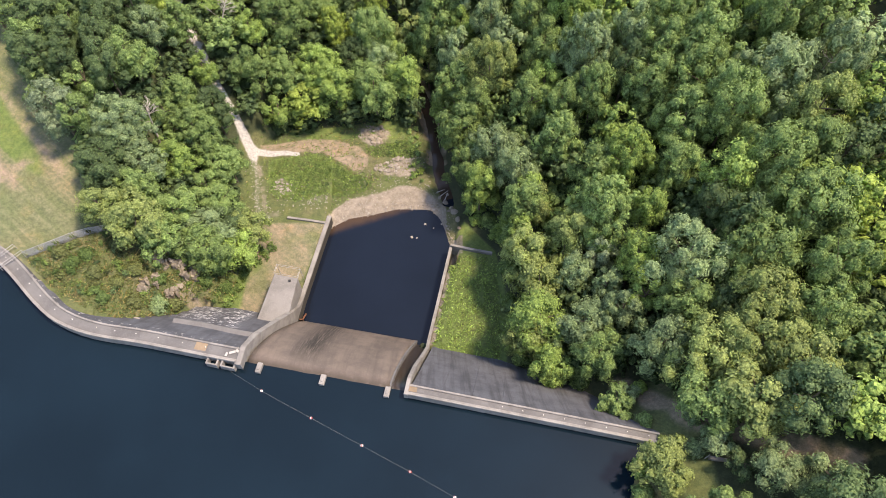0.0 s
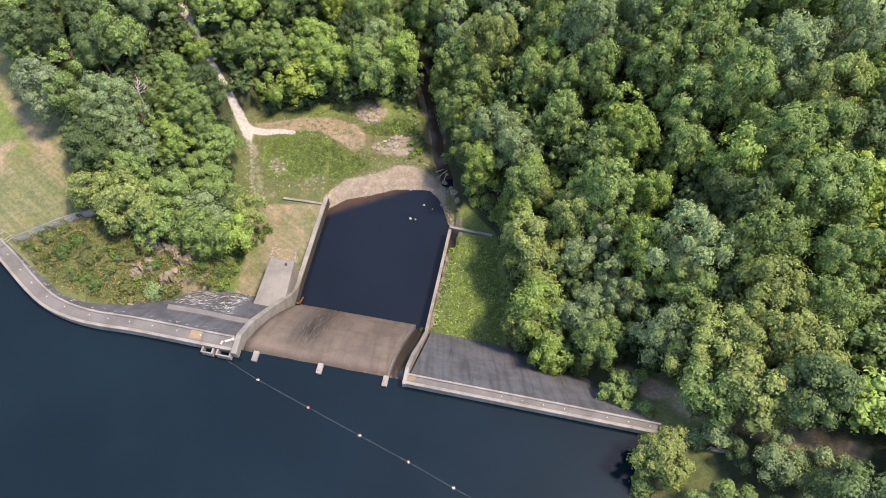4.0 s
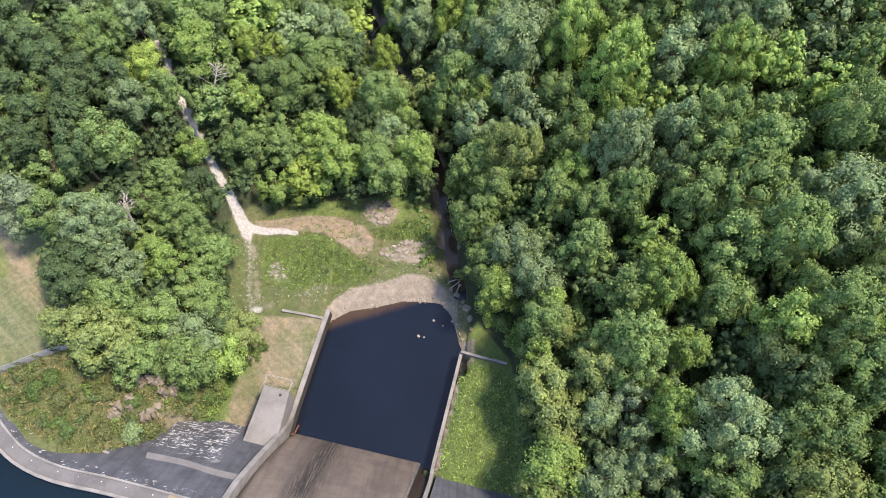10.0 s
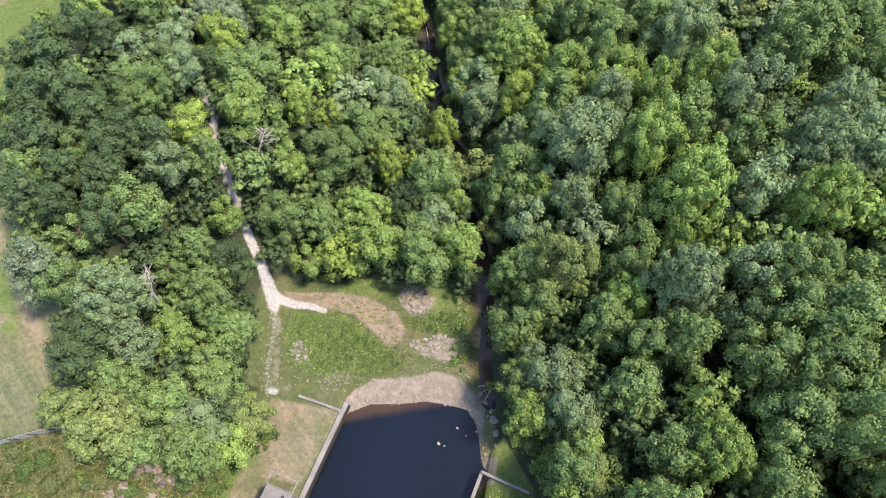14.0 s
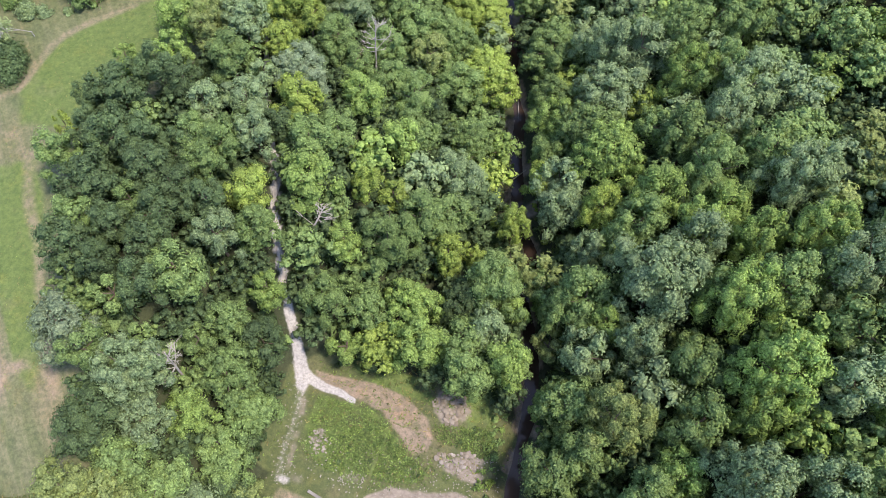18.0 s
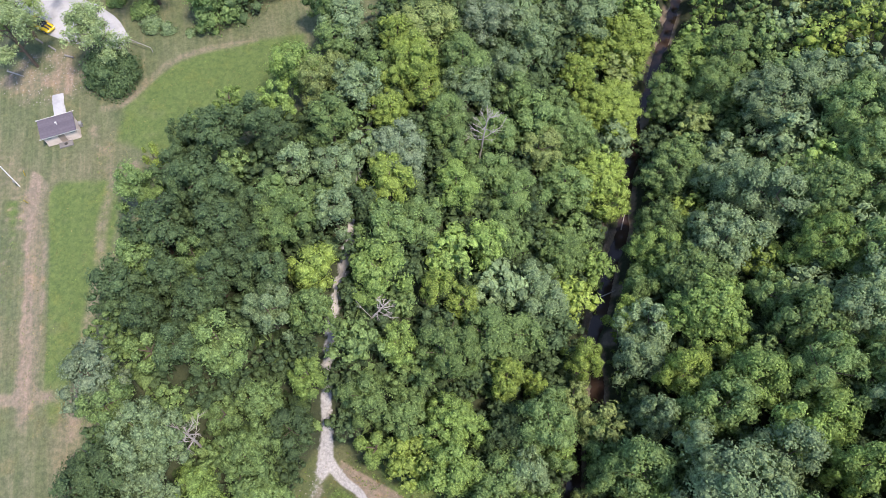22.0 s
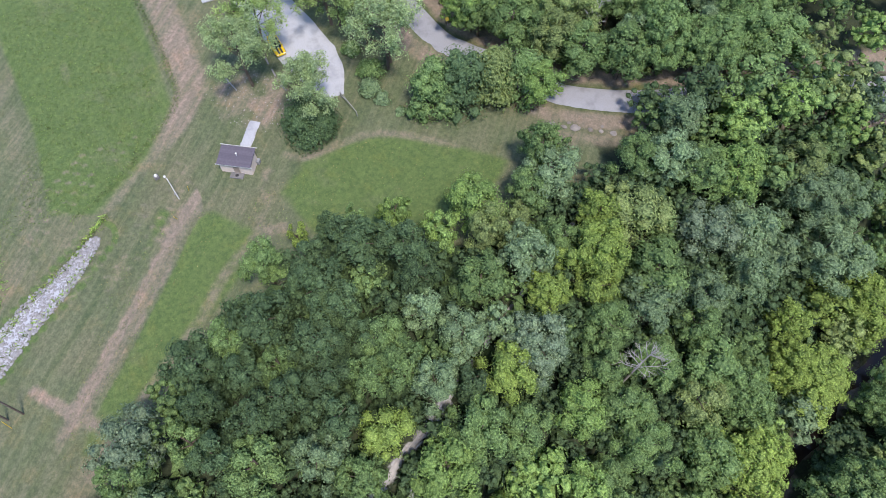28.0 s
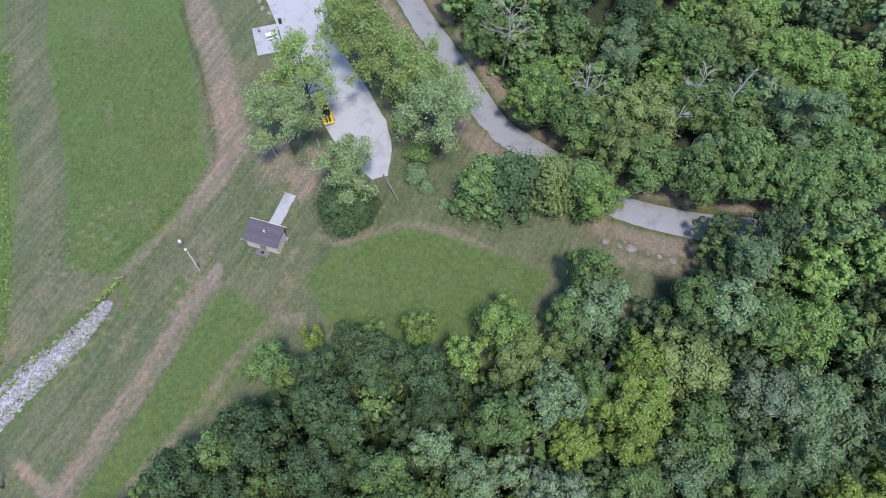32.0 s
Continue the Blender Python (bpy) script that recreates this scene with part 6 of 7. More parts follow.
STONES = {key: [stone_mesh(k + 3 * i, 2) for k in range(5)] for i, key in enumerate(("stone", "riprap", "ledge"))}
for key, meshes in STONES.items():
    for me in meshes:
        me.materials.append(M[key])
PEBBLE = [stone_mesh(40 + k, 1) for k in range(4)]


def stone(x, y, size, key="stone", name="boulder", label="pale weathered boulder", group="", parent=None, sink=0.25, z=None, flat=1.0):
    r = random.Random(int(x * 91 + y * 37))
    ob = new(name, r.choice(STONES[key]))
    zz = float(height(x, y)) if z is None else z
    ob.matrix_basis = pose(x, y, zz + size * (0.3 - sink), r.uniform(-15, 15), r.uniform(-15, 15), r.uniform(0, 360)) @ Matrix.Diagonal((size, size, size * flat, 1))
    if parent is not None:
        ob.parent = parent
        return ob
    return tagged(ob, label, "rock", group)


def pebbles(name, places, low, high, mat, label, category, seed, parent=None):
    """A spread of small stones in one mesh."""
    r = random.Random(seed)
    base = []
    for me in PEBBLE:
        v = np.empty(len(me.vertices) * 3)
        me.vertices.foreach_get("co", v)
        f = np.empty(len(me.loops), dtype=np.int32)
        me.loops.foreach_get("vertex_index", f)
        base.append((v.reshape(-1, 3), f.reshape(-1, 3)))
    zs = height(np.array([p[0] for p in places]), np.array([p[1] for p in places]))
    vv, ff, n = [], [], 0
    for (x, y), z in zip(places, zs):
        v, f = r.choice(base)
        s, a = r.uniform(low, high), r.uniform(0, 6.28)
        m = np.array([[math.cos(a), -math.sin(a), 0], [math.sin(a), math.cos(a), 0], [0, 0, 1]]) * s
        vv.append(v @ m.T + np.array([x, y, z + 0.1 * s]))
        ff.append(f + n)
        n += len(v)
    ob = arrays(name, np.vstack(vv), np.vstack(ff), mat, parent)
    ob["kind"] = "stuff"
    return tagged(ob, label, category, kind="stuff") if parent is None else ob


# shore of the pool, rubble heaps and boulders
r0 = random.Random(21)
shore_line = [(-21.4, 69.9), (-18, 72.0), (-13.4, 72.9), (-8.8, 74.2), (-4, 74.1), (-2.2, 73.9), (-0.6, 72.2), (0.5, 69.5), (1.2, 66.4)]
pts = spline(shore_line, 0.5)
for k in range(46):
    x, y = pts[r0.randrange(len(pts))]
    stone(x + r0.uniform(-0.6, 0.6), y + r0.uniform(-0.5, 0.9), r0.uniform(0.25, 0.6), label="pale stone on the sandy shore of the pool", group="shore stones")
pebbles("shore_gravel", [(pts[k % len(pts)][0] + r0.gauss(0, 0.7), pts[k % len(pts)][1] + r0.gauss(0.2, 0.7)) for k in range(620)] + darts([(-20, 71.5), (-20, 74), (-12, 77), (-8, 79), (-1, 78), (0, 74), (-8, 74.5), (-14, 73.4)], 420, 38), 0.08, 0.26, M["stone"], "loose pale gravel along the pool shore", "gravel", 2)
for x, y, s in ((-5.9, 67.5, 0.5), (-4.95, 67.3, 0.42), (-3.4, 70.4, 0.4), (-1.8, 69.5, 0.35)):
    stone(x, y, s, label="pale rock standing out of the pool", group="pool rocks", z=POOL_Z + 0.05)
for x, y, s in ((0.4, 75.4, 1.3), (1.6, 74.0, 1.1), (2.2, 72.4, 1.5), (-0.7, 76.4, 0.9), (2.8, 70.2, 1.0), (0.9, 77.2, 0.8), (3.0, 68.4, 0.9), (1.1, 72.9, 0.8)):
    stone(x, y, s, "ledge", label="grey rock at the mouth of the creek", group="creek rocks")
heaps = tagged(new("rubble_heap", None), "heap of pale broken rock at the wood's edge", "rubble")
heaps.location = (0, 0, 0)
for x, y in darts([(-17.2, 89.6), (-15.5, 93), (-11.5, 92.4), (-10.4, 90), (-13, 87.4)], 130, 31):
    stone(x, y, r0.choice((0.25, 0.35, 0.45, 0.9)) * r0.uniform(0.8, 1.2), "ledge", "stone", parent=heaps, flat=0.8)
heaps2 = tagged(new("rubble_heap", None), "low spread of pale rubble beside the sandy shore", "rubble")
for x, y in darts([(-13.6, 82), (-12.5, 83.8), (-7.5, 84.8), (-5.5, 83.4), (-9.5, 81)], 120, 32):
    stone(x, y, r0.choice((0.2, 0.3, 0.35, 0.7)) * r0.uniform(0.8, 1.2), r0.choice(("stone", "ledge")), "stone", parent=heaps2, flat=0.8)
heaps3 = tagged(new("rubble_heap", None), "patch of grey stones in the grass of the mound", "rubble")
for x, y in darts([(-32.9, 77.3), (-32.4, 79.4), (-30.6, 79.4), (-29, 76.4), (-30.5, 75.6)], 60, 33):
    stone(x, y, r0.uniform(0.2, 0.5), "stone", "stone", parent=heaps3)
pebbles("scattered_stones", darts([(-34, 71), (-34, 78), (-20, 80), (-4, 86), (-1.5, 78), (-20, 72.5)], 520, 34) + [(x + r0.gauss(0, 0.7), y + r0.gauss(0, 0.5)) for x, y in PATH[PATH[:, 1] < 86] for k in range(9)] + darts([(-26.3, 73.2), (-24.5, 75.6), (-21.8, 75), (-22, 73.4)], 60, 36), 0.08, 0.3, M["stone"], "small pale stones scattered over the clearing", "stones", 5)
pebbles("bare_ground_stones", darts([(-119, 99), (-116.5, 95.5), (-110, 97), (-105.5, 101.5), (-104, 106), (-108, 108.5), (-114, 109), (-118.5, 105)], 240, 37), 0.07, 0.26, M["stone"], "small pale stones strewn over the bare ground", "stones", 7)


# bank ledges beside the dam
def outcrop(x, y, wide, tall, turn, label, seed):
    """A broken rock face: cracked, slanted blocks stepping out of the slope."""
    r = random.Random(seed)
    root = tagged(new("rock_outcrop", None), label, "rock", "bank outcrops")
    for k in range(6):
        u = r.uniform(-0.5, 0.5) * wide
        bm = bmesh.new()
        w, d, h = wide / 4 * r.uniform(0.6, 1.8), r.uniform(0.6, 1.5), tall * r.uniform(0.35, 1.15)
        box(bm, (w, d, h), Matrix(), 0.09)
        bmesh.ops.subdivide_edges(bm, edges=list(bm.edges), cuts=1, use_grid_fill=True)
        for v in bm.verts:
            v.co += Vector((r.uniform(-1, 1), r.uniform(-1, 1), r.uniform(-1, 1))) * 0.2
        a = radians(turn)
        px, py = x + u * math.cos(a), y + u * math.sin(a) + r.uniform(-0.7, 0.7)
        b = part("block", bm, M["ledge"], root)
        b.matrix_basis = pose(px, py, float(height(px, py)) + h * 0.22, r.uniform(-22, 22), r.uniform(-22, 22), turn + r.uniform(-50, 50))


for k, (x, y, w, h, a, lab) in enumerate(((-45.8, 54.3, 2.4, 1.8, -25, "pale tan rock shelf under the trees of the bank"), (-43.5, 54.9, 2.6, 3.2, 75, "grey-brown rock face on the steep bank"), (-41.9, 53.2, 2.6, 2.4, 60, "pinkish broken rock face on the steep bank"),
                                          (-43.3, 49.9, 2.2, 1.6, 70, "tan rock ledge among the scrub"), (-46.7, 49.4, 1.9, 1.9, 95, "small grey rock ledge among the scrub"), (-45.5, 50.7, 1.4, 1.2, 80, "pinkish rock ledge near the dam slope"))):
    outcrop(x, y, w, h, a, lab, k)
stone(-46.5, 43.2, 1.6, "stone", "boulder", "pale square boulder at the edge of the dam slope", sink=0.1)
for x, y, s in ((-87.4, 145.6, 1.2), (-86.2, 147.2, 0.9), (-85.2, 148.7, 1.5), (-84.1, 150.8, 1.0), (-83.1, 152.2, 0.8), (-81.9, 153.8, 1.0), (-83.9, 152.9, 0.6), (-86.6, 148.3, 0.6)):
    stone(x, y, s, label="large pale boulder in the grass beside the road", group="roadside boulders", flat=0.7)
for x, y, s in ((-150.5, 102.6, 1.3), (-148.4, 103.0, 1.1), (-146.9, 104.0, 0.9), (-144.6, 106.4, 0.8), (-136.2, 106.2, 0.6), (-134.8, 106.9, 0.6), (-152.8, 102.3, 1.0)):
    stone(x, y, s, label="pale boulder at the edge of the parking lot", group="parking boulders", flat=0.7)

# riprap drain
ribbon("drain_bed", RIPRAP[RIPRAP[:, 1] > 55], np.interp(RIPRAP[RIPRAP[:, 1] > 55][:, 1], [58, 65, 69, 73.5, 74.4], [4.8, 4.6, 3.5, 2.0, 0.7]), M["lot"], 0.06, "bed of pale crushed stone under the riprap")
drain = tagged(new("riprap_drain", None), "strip of pale grey riprap laid down the meadow", "riprap")
rr = random.Random(9)
line = RIPRAP[RIPRAP[:, 1] > 55]
spots = []
for k in range(3000):
    i = rr.randrange(len(line) - 1)
    t = rr.random()
    p = line[i] * (1 - t) + line[i + 1] * t
    d = line[i + 1] - line[i]
    w = np.interp(p[1], [58, 65, 69, 73.5, 74.4], [2.45, 2.35, 1.8, 1.05, 0.4])
    o = rr.uniform(-w, w)
    n = np.array([-d[1], d[0]]) / np.hypot(*d)
    spots.append((p[0] + n[0] * o, p[1] + n[1] * o))
for x, y in spots[:290]:
    stone(x, y, rr.uniform(0.28, 0.6), "riprap", "stone", parent=drain, sink=0.2)
pebbles("riprap_fill", spots[290:], 0.16, 0.4, M["riprap"], "", "", 12, drain)

# ---------------------------------------------------------------- fittings of the dam
M["dark"] = plain("dark_plastic", (0.03, 0.03, 0.032), 0.5)
bm = bmesh.new()
corners = [(-31.1, 46.6), (-26.0, 45.7), (-24.9, 55.2), (-29.0, 56.0)]
top = [bm.verts.new((x, y, -12.55)) for x, y in corners]
low = [bm.verts.new((x, y, -18.5)) for x, y in corners]
bm.faces.new(top)
bm.faces.new(low[::-1])
for k in range(4):
    bm.faces.new((top[k], low[k], low[(k + 1) % 4], top[(k + 1) % 4]))
bmesh.ops.bevel(bm, geom=list(bm.edges), offset=0.06, segments=1, affect="EDGES")
outlet = tagged(new("outlet_block", None), "grey flat-topped concrete block with a railed pit", "concrete block", kind="structure")
part("block", bm, M["platform"], outlet)
bm = bmesh.new()
box(bm, (0.35, 0.35, 0.3), pose(-26.2, 54.6, -12.4), 0.03)
part("vent_cap", bm, M["dark"], outlet, "small dark vent cap")
pit = [(-29.1, 56.1), (-25.0, 55.3), (-24.7, 57.0), (-28.8, 57.8)]
bm = bmesh.new()
for a, b in zip(pit, pit[1:] + pit[:1]):
    for zz in (-12.9, -12.35):
        tube(bm, (*a, zz), (*b, zz), 0.03, sides=6)
part("rail", bm, M["galv"], outlet)
for k, (a, b) in enumerate(zip(pit, pit[1:] + pit[:1])):
    bm = bmesh.new()
    tube(bm, (*a, -17.5), (*a, -12.3), 0.035, sides=6)
    part("post", bm, M["galv"], outlet)

# bench across the sloping back
bench = [(-41.0, 43.4), (-36.0, 42.7), (-31.5, 41.6), (-27.6, 40.9)]
bench = [(x, y, float(1.1 - 1.36 * (y - crest_y(x) - 2.45)) * 1.0 + 0.05) for x, y in spline(bench, 1.0)]
sweep("bench", bench, [(-0.55, -0.6), (-0.55, 0.35), (-0.5, 0.4), (0.35, 0.4), (0.4, 0.35), (0.4, -1.2)], M["bench"], left_dam).matrix_parent_inverse = Matrix()

for x, w in ((-32.3, 1.7), (-30.0, 2.1)):
    y = float(crest_y(x))
    bm = bmesh.new()
    m = pose(x, y - 0.42, 0.45, 0, 0, -11.5)
    for sx in (-1, 1):
        box(bm, (0.24, 0.95, 1.5), m @ pose(sx * (w / 2 - 0.12), 0, 0), 0.03)
    box(bm, (w - 0.48, 0.22, 1.5), m @ pose(0, -0.36, -0.45), 0.03)
    box(bm, (w - 0.48, 0.20, 0.25), m @ pose(0, -0.36, 0.62), 0.03)
    part("intake_box", bm, M["concrete"], left_dam, "square concrete intake frame on the lake face")
bm = bmesh.new()
box(bm, (1.7, 1.3, 0.05), pose(-34.2, 37.1, 1.17, 0, 0, -12))
part("paint_patch", bm, M["orange"], left_dam, "ochre painted patch on the walkway")
bm = bmesh.new()
box(bm, (1.1, 0.7, 0.05), pose(-4.1, 30.85, 1.23, 0, 0, -11.5))
part("paint_patch", bm, M["orange"], right_dam, "ochre painted patch on the walkway")
stud = bpy.data.meshes.new("stud")
bm = bmesh.new()
bmesh.ops.create_cone(bm, cap_ends=True, segments=8, radius1=0.06, radius2=0.045, depth=0.10)
bm.to_mesh(stud)
bm.free()
stud.materials.append(M["white"])
walk_line = LEFT_CREST[(LEFT_CREST[:, 0] > -70) & (LEFT_CREST[:, 0] < -33)]
for dam_ob, seq in ((left_dam, [(x + 0.5, y + 1.35) for x, y in walk_line[::2]]), (right_dam, [(x + 0.2, y + 0.9) for x, y in fine_right[9:24:2]])):
    for x, y in seq:
        s = link_mesh("stud", stud, None, dam_ob)
        s.location = (x, y, 1.24)
bx, by = 34.6, 20.8
bm = bmesh.new()
box(bm, (2.2, 0.45, 0.7), pose(bx, by, float(height(bx, by)) + 0.2, 0, 0, -11.5), 0.04)
tagged(part("wall_stub", bm, M["concrete"]), "short pale concrete wall stub in the scrub beyond the dam", "wall stub")
bm = bmesh.new()
tube(bm, (bx - 1.4, by + 0.2, float(height(bx, by)) - 0.3), (bx - 1.4, by + 0.2, float(height(bx, by)) + 1.6), 0.06, sides=7)
tagged(part("marker_post", bm, M["galv"]), "grey steel post beside a concrete wall stub", "post")
for x, y, z, l, w, a in ((-29.6, 36.2, 1.28, 0.9, 0.35, 20), (-30.4, 35.9, 1.3, 0.6, 0.3, 70), (-28.9, 36.4, 1.3, 0.5, 0.4, -30)):
    bm = bmesh.new()
    box(bm, (l, w, 0.08), Matrix(), 0.02)
    ob = part("loose_board", bm, M["board"])
    ob.matrix_basis = pose(x, y, z, 4, 8, a)
    tagged(ob, "weathered white board lying on the dam crest", "board", "loose boards")
bm = bmesh.new()
box(bm, (1.1, 0.6, 0.06), Matrix(), 0.02)
ob = part("loose_board", bm, M["board"])
ob.matrix_basis = pose(-28.4, 45.0, -10.75, 50, 5, 20)
tagged(ob, "white board lying on the sloping back of the dam", "board")

# pipe barriers over the crest, and the wire fence
for a, b in (((-67.6, 50.4), (-65.2, 53.2)), ((-66.2, 49.4), (-63.6, 52.2))):
    barrier = tagged(new("pipe_barrier", None), "pale pipe barrier across the dam crest", "barrier", "crest barriers")
    for t in (0.0, 0.5, 1.0):
        p = Vector(a).lerp(Vector(b), t)
        bm = bmesh.new()
        tube(bm, (p.x, p.y, 1.0), (p.x, p.y, 2.35), 0.04, sides=7)
        part("post", bm, M["galv"], barrier)
    for zz in (1.75, 2.3):
        bm = bmesh.new()
        tube(bm, (*a, zz), (*b, zz), 0.035, sides=7)
        part("rail", bm, M["galv"], barrier)
fence = tagged(new("wire_fence", None), "galvanised wire fence running from the crest into the trees", "fence")
fa, fb = Vector((-63.2, 51.6)), Vector((-52.6, 57.0))
n_posts = 6
for k in range(n_posts):
    p = fa.lerp(fb, k / (n_posts - 1))
    z = float(height(p.x, p.y))
    bm = bmesh.new()
    tube(bm, (p.x, p.y, z - 0.3), (p.x, p.y, z + 1.9), 0.045, sides=6)
    part("post", bm, M["galv"], fence)
for k in range(n_posts - 1):
    a, b = fa.lerp(fb, k / (n_posts - 1)), fa.lerp(fb, (k + 1) / (n_posts - 1))
    za, zb = float(height(*a)), float(height(*b))
    bm = bmesh.new()
    tube(bm, (*a, za + 1.85), (*b, zb + 1.85), 0.035, sides=6)
    part("top_rail", bm, M["galv"], fence)
    bm = bmesh.new()
    for j in range(-16, 64):
        for lean in (1, -1):
            u0, u1 = (j / 48, (j + 16) / 48) if lean > 0 else ((j + 16) / 48, j / 48)
            pts2 = []
            for u, h in ((u0, 0.1), (u1, 1.8)):
                pts2.append((u, h))
            (ua, ha), (ub, hb) = pts2
            if min(ua, ub) < 0 or max(ua, ub) > 1:
                continue
            pa, pb = a.lerp(b, ua), a.lerp(b, ub)
            tube(bm, (*pa, za + (zb - za) * ua + ha), (*pb, za + (zb - za) * ub + hb), 0.012, sides=3)
    part("wire_mesh", bm, M["galv"], fence)

# float line
float_pts = [(-31.6, 34.9), (-25.1, 31.0), (-17.9, 27.2), (-10.8, 23.5), (-4.3, 20.1), (1.5, 16.9), (8.5, 13.2), (16, 9.0), (24, 5.5), (33, 3.0)]
bm = bmesh.new()
for a, b in zip(float_pts, float_pts[1:]):
    tube(bm, (*a, 0.0), (*b, 0.0), 0.012, sides=5)
rope = tagged(new("float_line", None), "pale safety rope with white and red floats on the lake", "float line")
part("rope", bm, M["rope"], rope)
for k, (x, y) in enumerate(float_pts[1:8]):
    bm = bmesh.new()
    bmesh.ops.create_uvsphere(bm, u_segments=12, v_segments=8, radius=0.17, matrix=pose(x, y, 0.08) @ Matrix.Diagonal((1.2, 1, 0.9, 1)))
    b = part("float", bm, M["white"] if k % 2 == 0 else M["redbuoy"], rope, "white float" if k % 2 == 0 else "red float", smooth=True)
    bm = bmesh.new()
    bmesh.ops.create_cone(bm, cap_ends=True, segments=12, radius1=0.185, radius2=0.185, depth=0.08, matrix=pose(x, y, 0.08, 0, 90, 0))
    part("band", bm, M["redbuoy"] if k % 2 == 0 else M["white"], b)

# ---------------------------------------------------------------- meadow: hut, lamp, posts
M["siding"] = plain("tan_block_wall", (0.66, 0.57, 0.50), 0.85, 0, 0.12)
roof_n = Nodes("slate_grey_shingle_roof")
rc = roof_n.mix(roof_n.noise(3.0, 6), (0.085, 0.075, 0.095), (0.14, 0.125, 0.15))
roof_n.bump(roof_n.noise(9.0, 4), 0.5, 0.03)
M["roof"] = roof_n.finish(roof_n.mix(roof_n.rand(), rc, roof_n.mix(1.0, rc, (0.8, 0.8, 0.82), "MULTIPLY")), 0.9)
M["door"] = plain("tan_door", (0.34, 0.28, 0.23), 0.6)


def build_hut():
    """A small block hut with a low-pitched roof, a paved front step and a path behind."""
    hut = tagged(new("hut", None), "small tan block hut with a slate-grey shingle roof", "hut")
    hx, hy = -100.4, 97.4
    hz = float(height(hx, hy))
    hut.matrix_basis = pose(hx, hy, hz, 0, 0, 58.5)
    half, deep, front, back = 2.45, 1.3, 2.3, 2.7
    # walls: length along x, front towards -y
    for name, size, at in (("front_wall", (2 * half, 0.2, front), (0, -deep, front / 2)), ("back_wall", (2 * half, 0.2, back), (0, deep, back / 2))):
        bm = bmesh.new()
        box(bm, size, pose(*at), 0.01)
        part(name, bm, M["siding"], hut)
    for sx in (-1, 1):
        bm = bmesh.new()
        x0, x1 = sx * half - 0.1, sx * half + 0.1
        vs = [bm.verts.new(p) for p in ((x0, -deep, -0.3), (x0, deep, -0.3), (x0, deep, back), (x0, -deep, front), (x1, -deep, -0.3), (x1, deep, -0.3), (x1, deep, back), (x1, -deep, front))]
        for f in ((0, 1, 2, 3), (7, 6, 5, 4), (0, 4, 5, 1), (1, 5, 6, 2), (2, 6, 7, 3), (3, 7, 4, 0)):
            bm.faces.new([vs[i] for i in f])
        part("side_wall", bm, M["siding"], hut)
    pitch = math.degrees(math.atan2(back - front, 2 * deep))
    rm = pose(0, 0, (front + back) / 2 + 0.12, pitch, 0, 0)
    bm = bmesh.new()
    box(bm, (2 * half + 0.5, 2 * deep + 0.6, 0.12), rm, 0.02)
    roof = part("roof", bm, M["roof"], hut)
    rowm = bpy.data.meshes.new("shingle_course")
    bm = bmesh.new()
    box(bm, (2 * half + 0.5, 0.36, 0.03), pose(0, 0, 0, 4, 0, 0))
    bm.to_mesh(rowm)
    bm.free()
    rowm.materials.append(M["roof"])
    for k in range(10):
        s = link_mesh("shingle_course", rowm, None, roof)
        s.matrix_basis = rm @ pose(0, -deep - 0.32 + k * 0.34, 0.085)
    bm = bmesh.new()
    tube(bm, (0.1, 0.1, 2.6), (0.1, 0.1, 3.15), 0.09, sides=8)
    box(bm, (0.26, 0.26, 0.08), pose(0.1, 0.1, 3.17), 0.02)
    part("vent_pipe", bm, M["white"], hut, "white vent pipe")
    for sy in (-1, 1):
        bm = bmesh.new()
        box(bm, (2 * half + 0.94, 0.05, 0.2), rm @ pose(0, sy * (deep + 0.47), -0.05), 0.01)
        part("fascia", bm, M["white"], hut)
    bm = bmesh.new()
    box(bm, (0.95, 0.06, 2.0), pose(0.1, -deep - 0.11, 1.02), 0.01)
    door = part("door", bm, M["door"], hut)
    bm = bmesh.new()
    box(bm, (0.05, 0.08, 0.16), pose(0.45, -deep - 0.17, 1.0), 0.01)
    part("door_handle", bm, M["galv"], door)
    for sx in (-1.7, 1.9):
        bm = bmesh.new()
        box(bm, (0.7, 0.06, 0.4), pose(sx, -deep - 0.11, 1.85), 0.01)
        part("vent_grille", bm, M["galv"], hut)
    bm = bmesh.new()
    box(bm, (2.1, 1.05, 0.25), pose(0.1, -deep - 0.6, 0.05), 0.03)
    step = part("front_step", bm, M["platform"], hut)
    bm = bmesh.new()
    bmesh.ops.create_cone(bm, cap_ends=True, segments=14, radius1=0.26, radius2=0.26, depth=0.06, matrix=pose(0.1, -deep - 0.62, 0.2))
    part("drain_cover", bm, M["dark"], step, "round dark drain cover")
    bm = bmesh.new()
    box(bm, (0.5, 0.75, 0.7), pose(half + 0.4, 0.9, 0.55), 0.03)
    part("meter_cabinet", bm, M["galv"], hut, "small pale cabinet on the end wall")


build_hut()
ribbon("hut_path", spline([(-102.0, 97.9), (-104.6, 99.8), (-106.4, 101.0), (-107.8, 102.0)], 0.4), 2.1, M["lot"], 0.1, "short pale concrete path behind the hut")


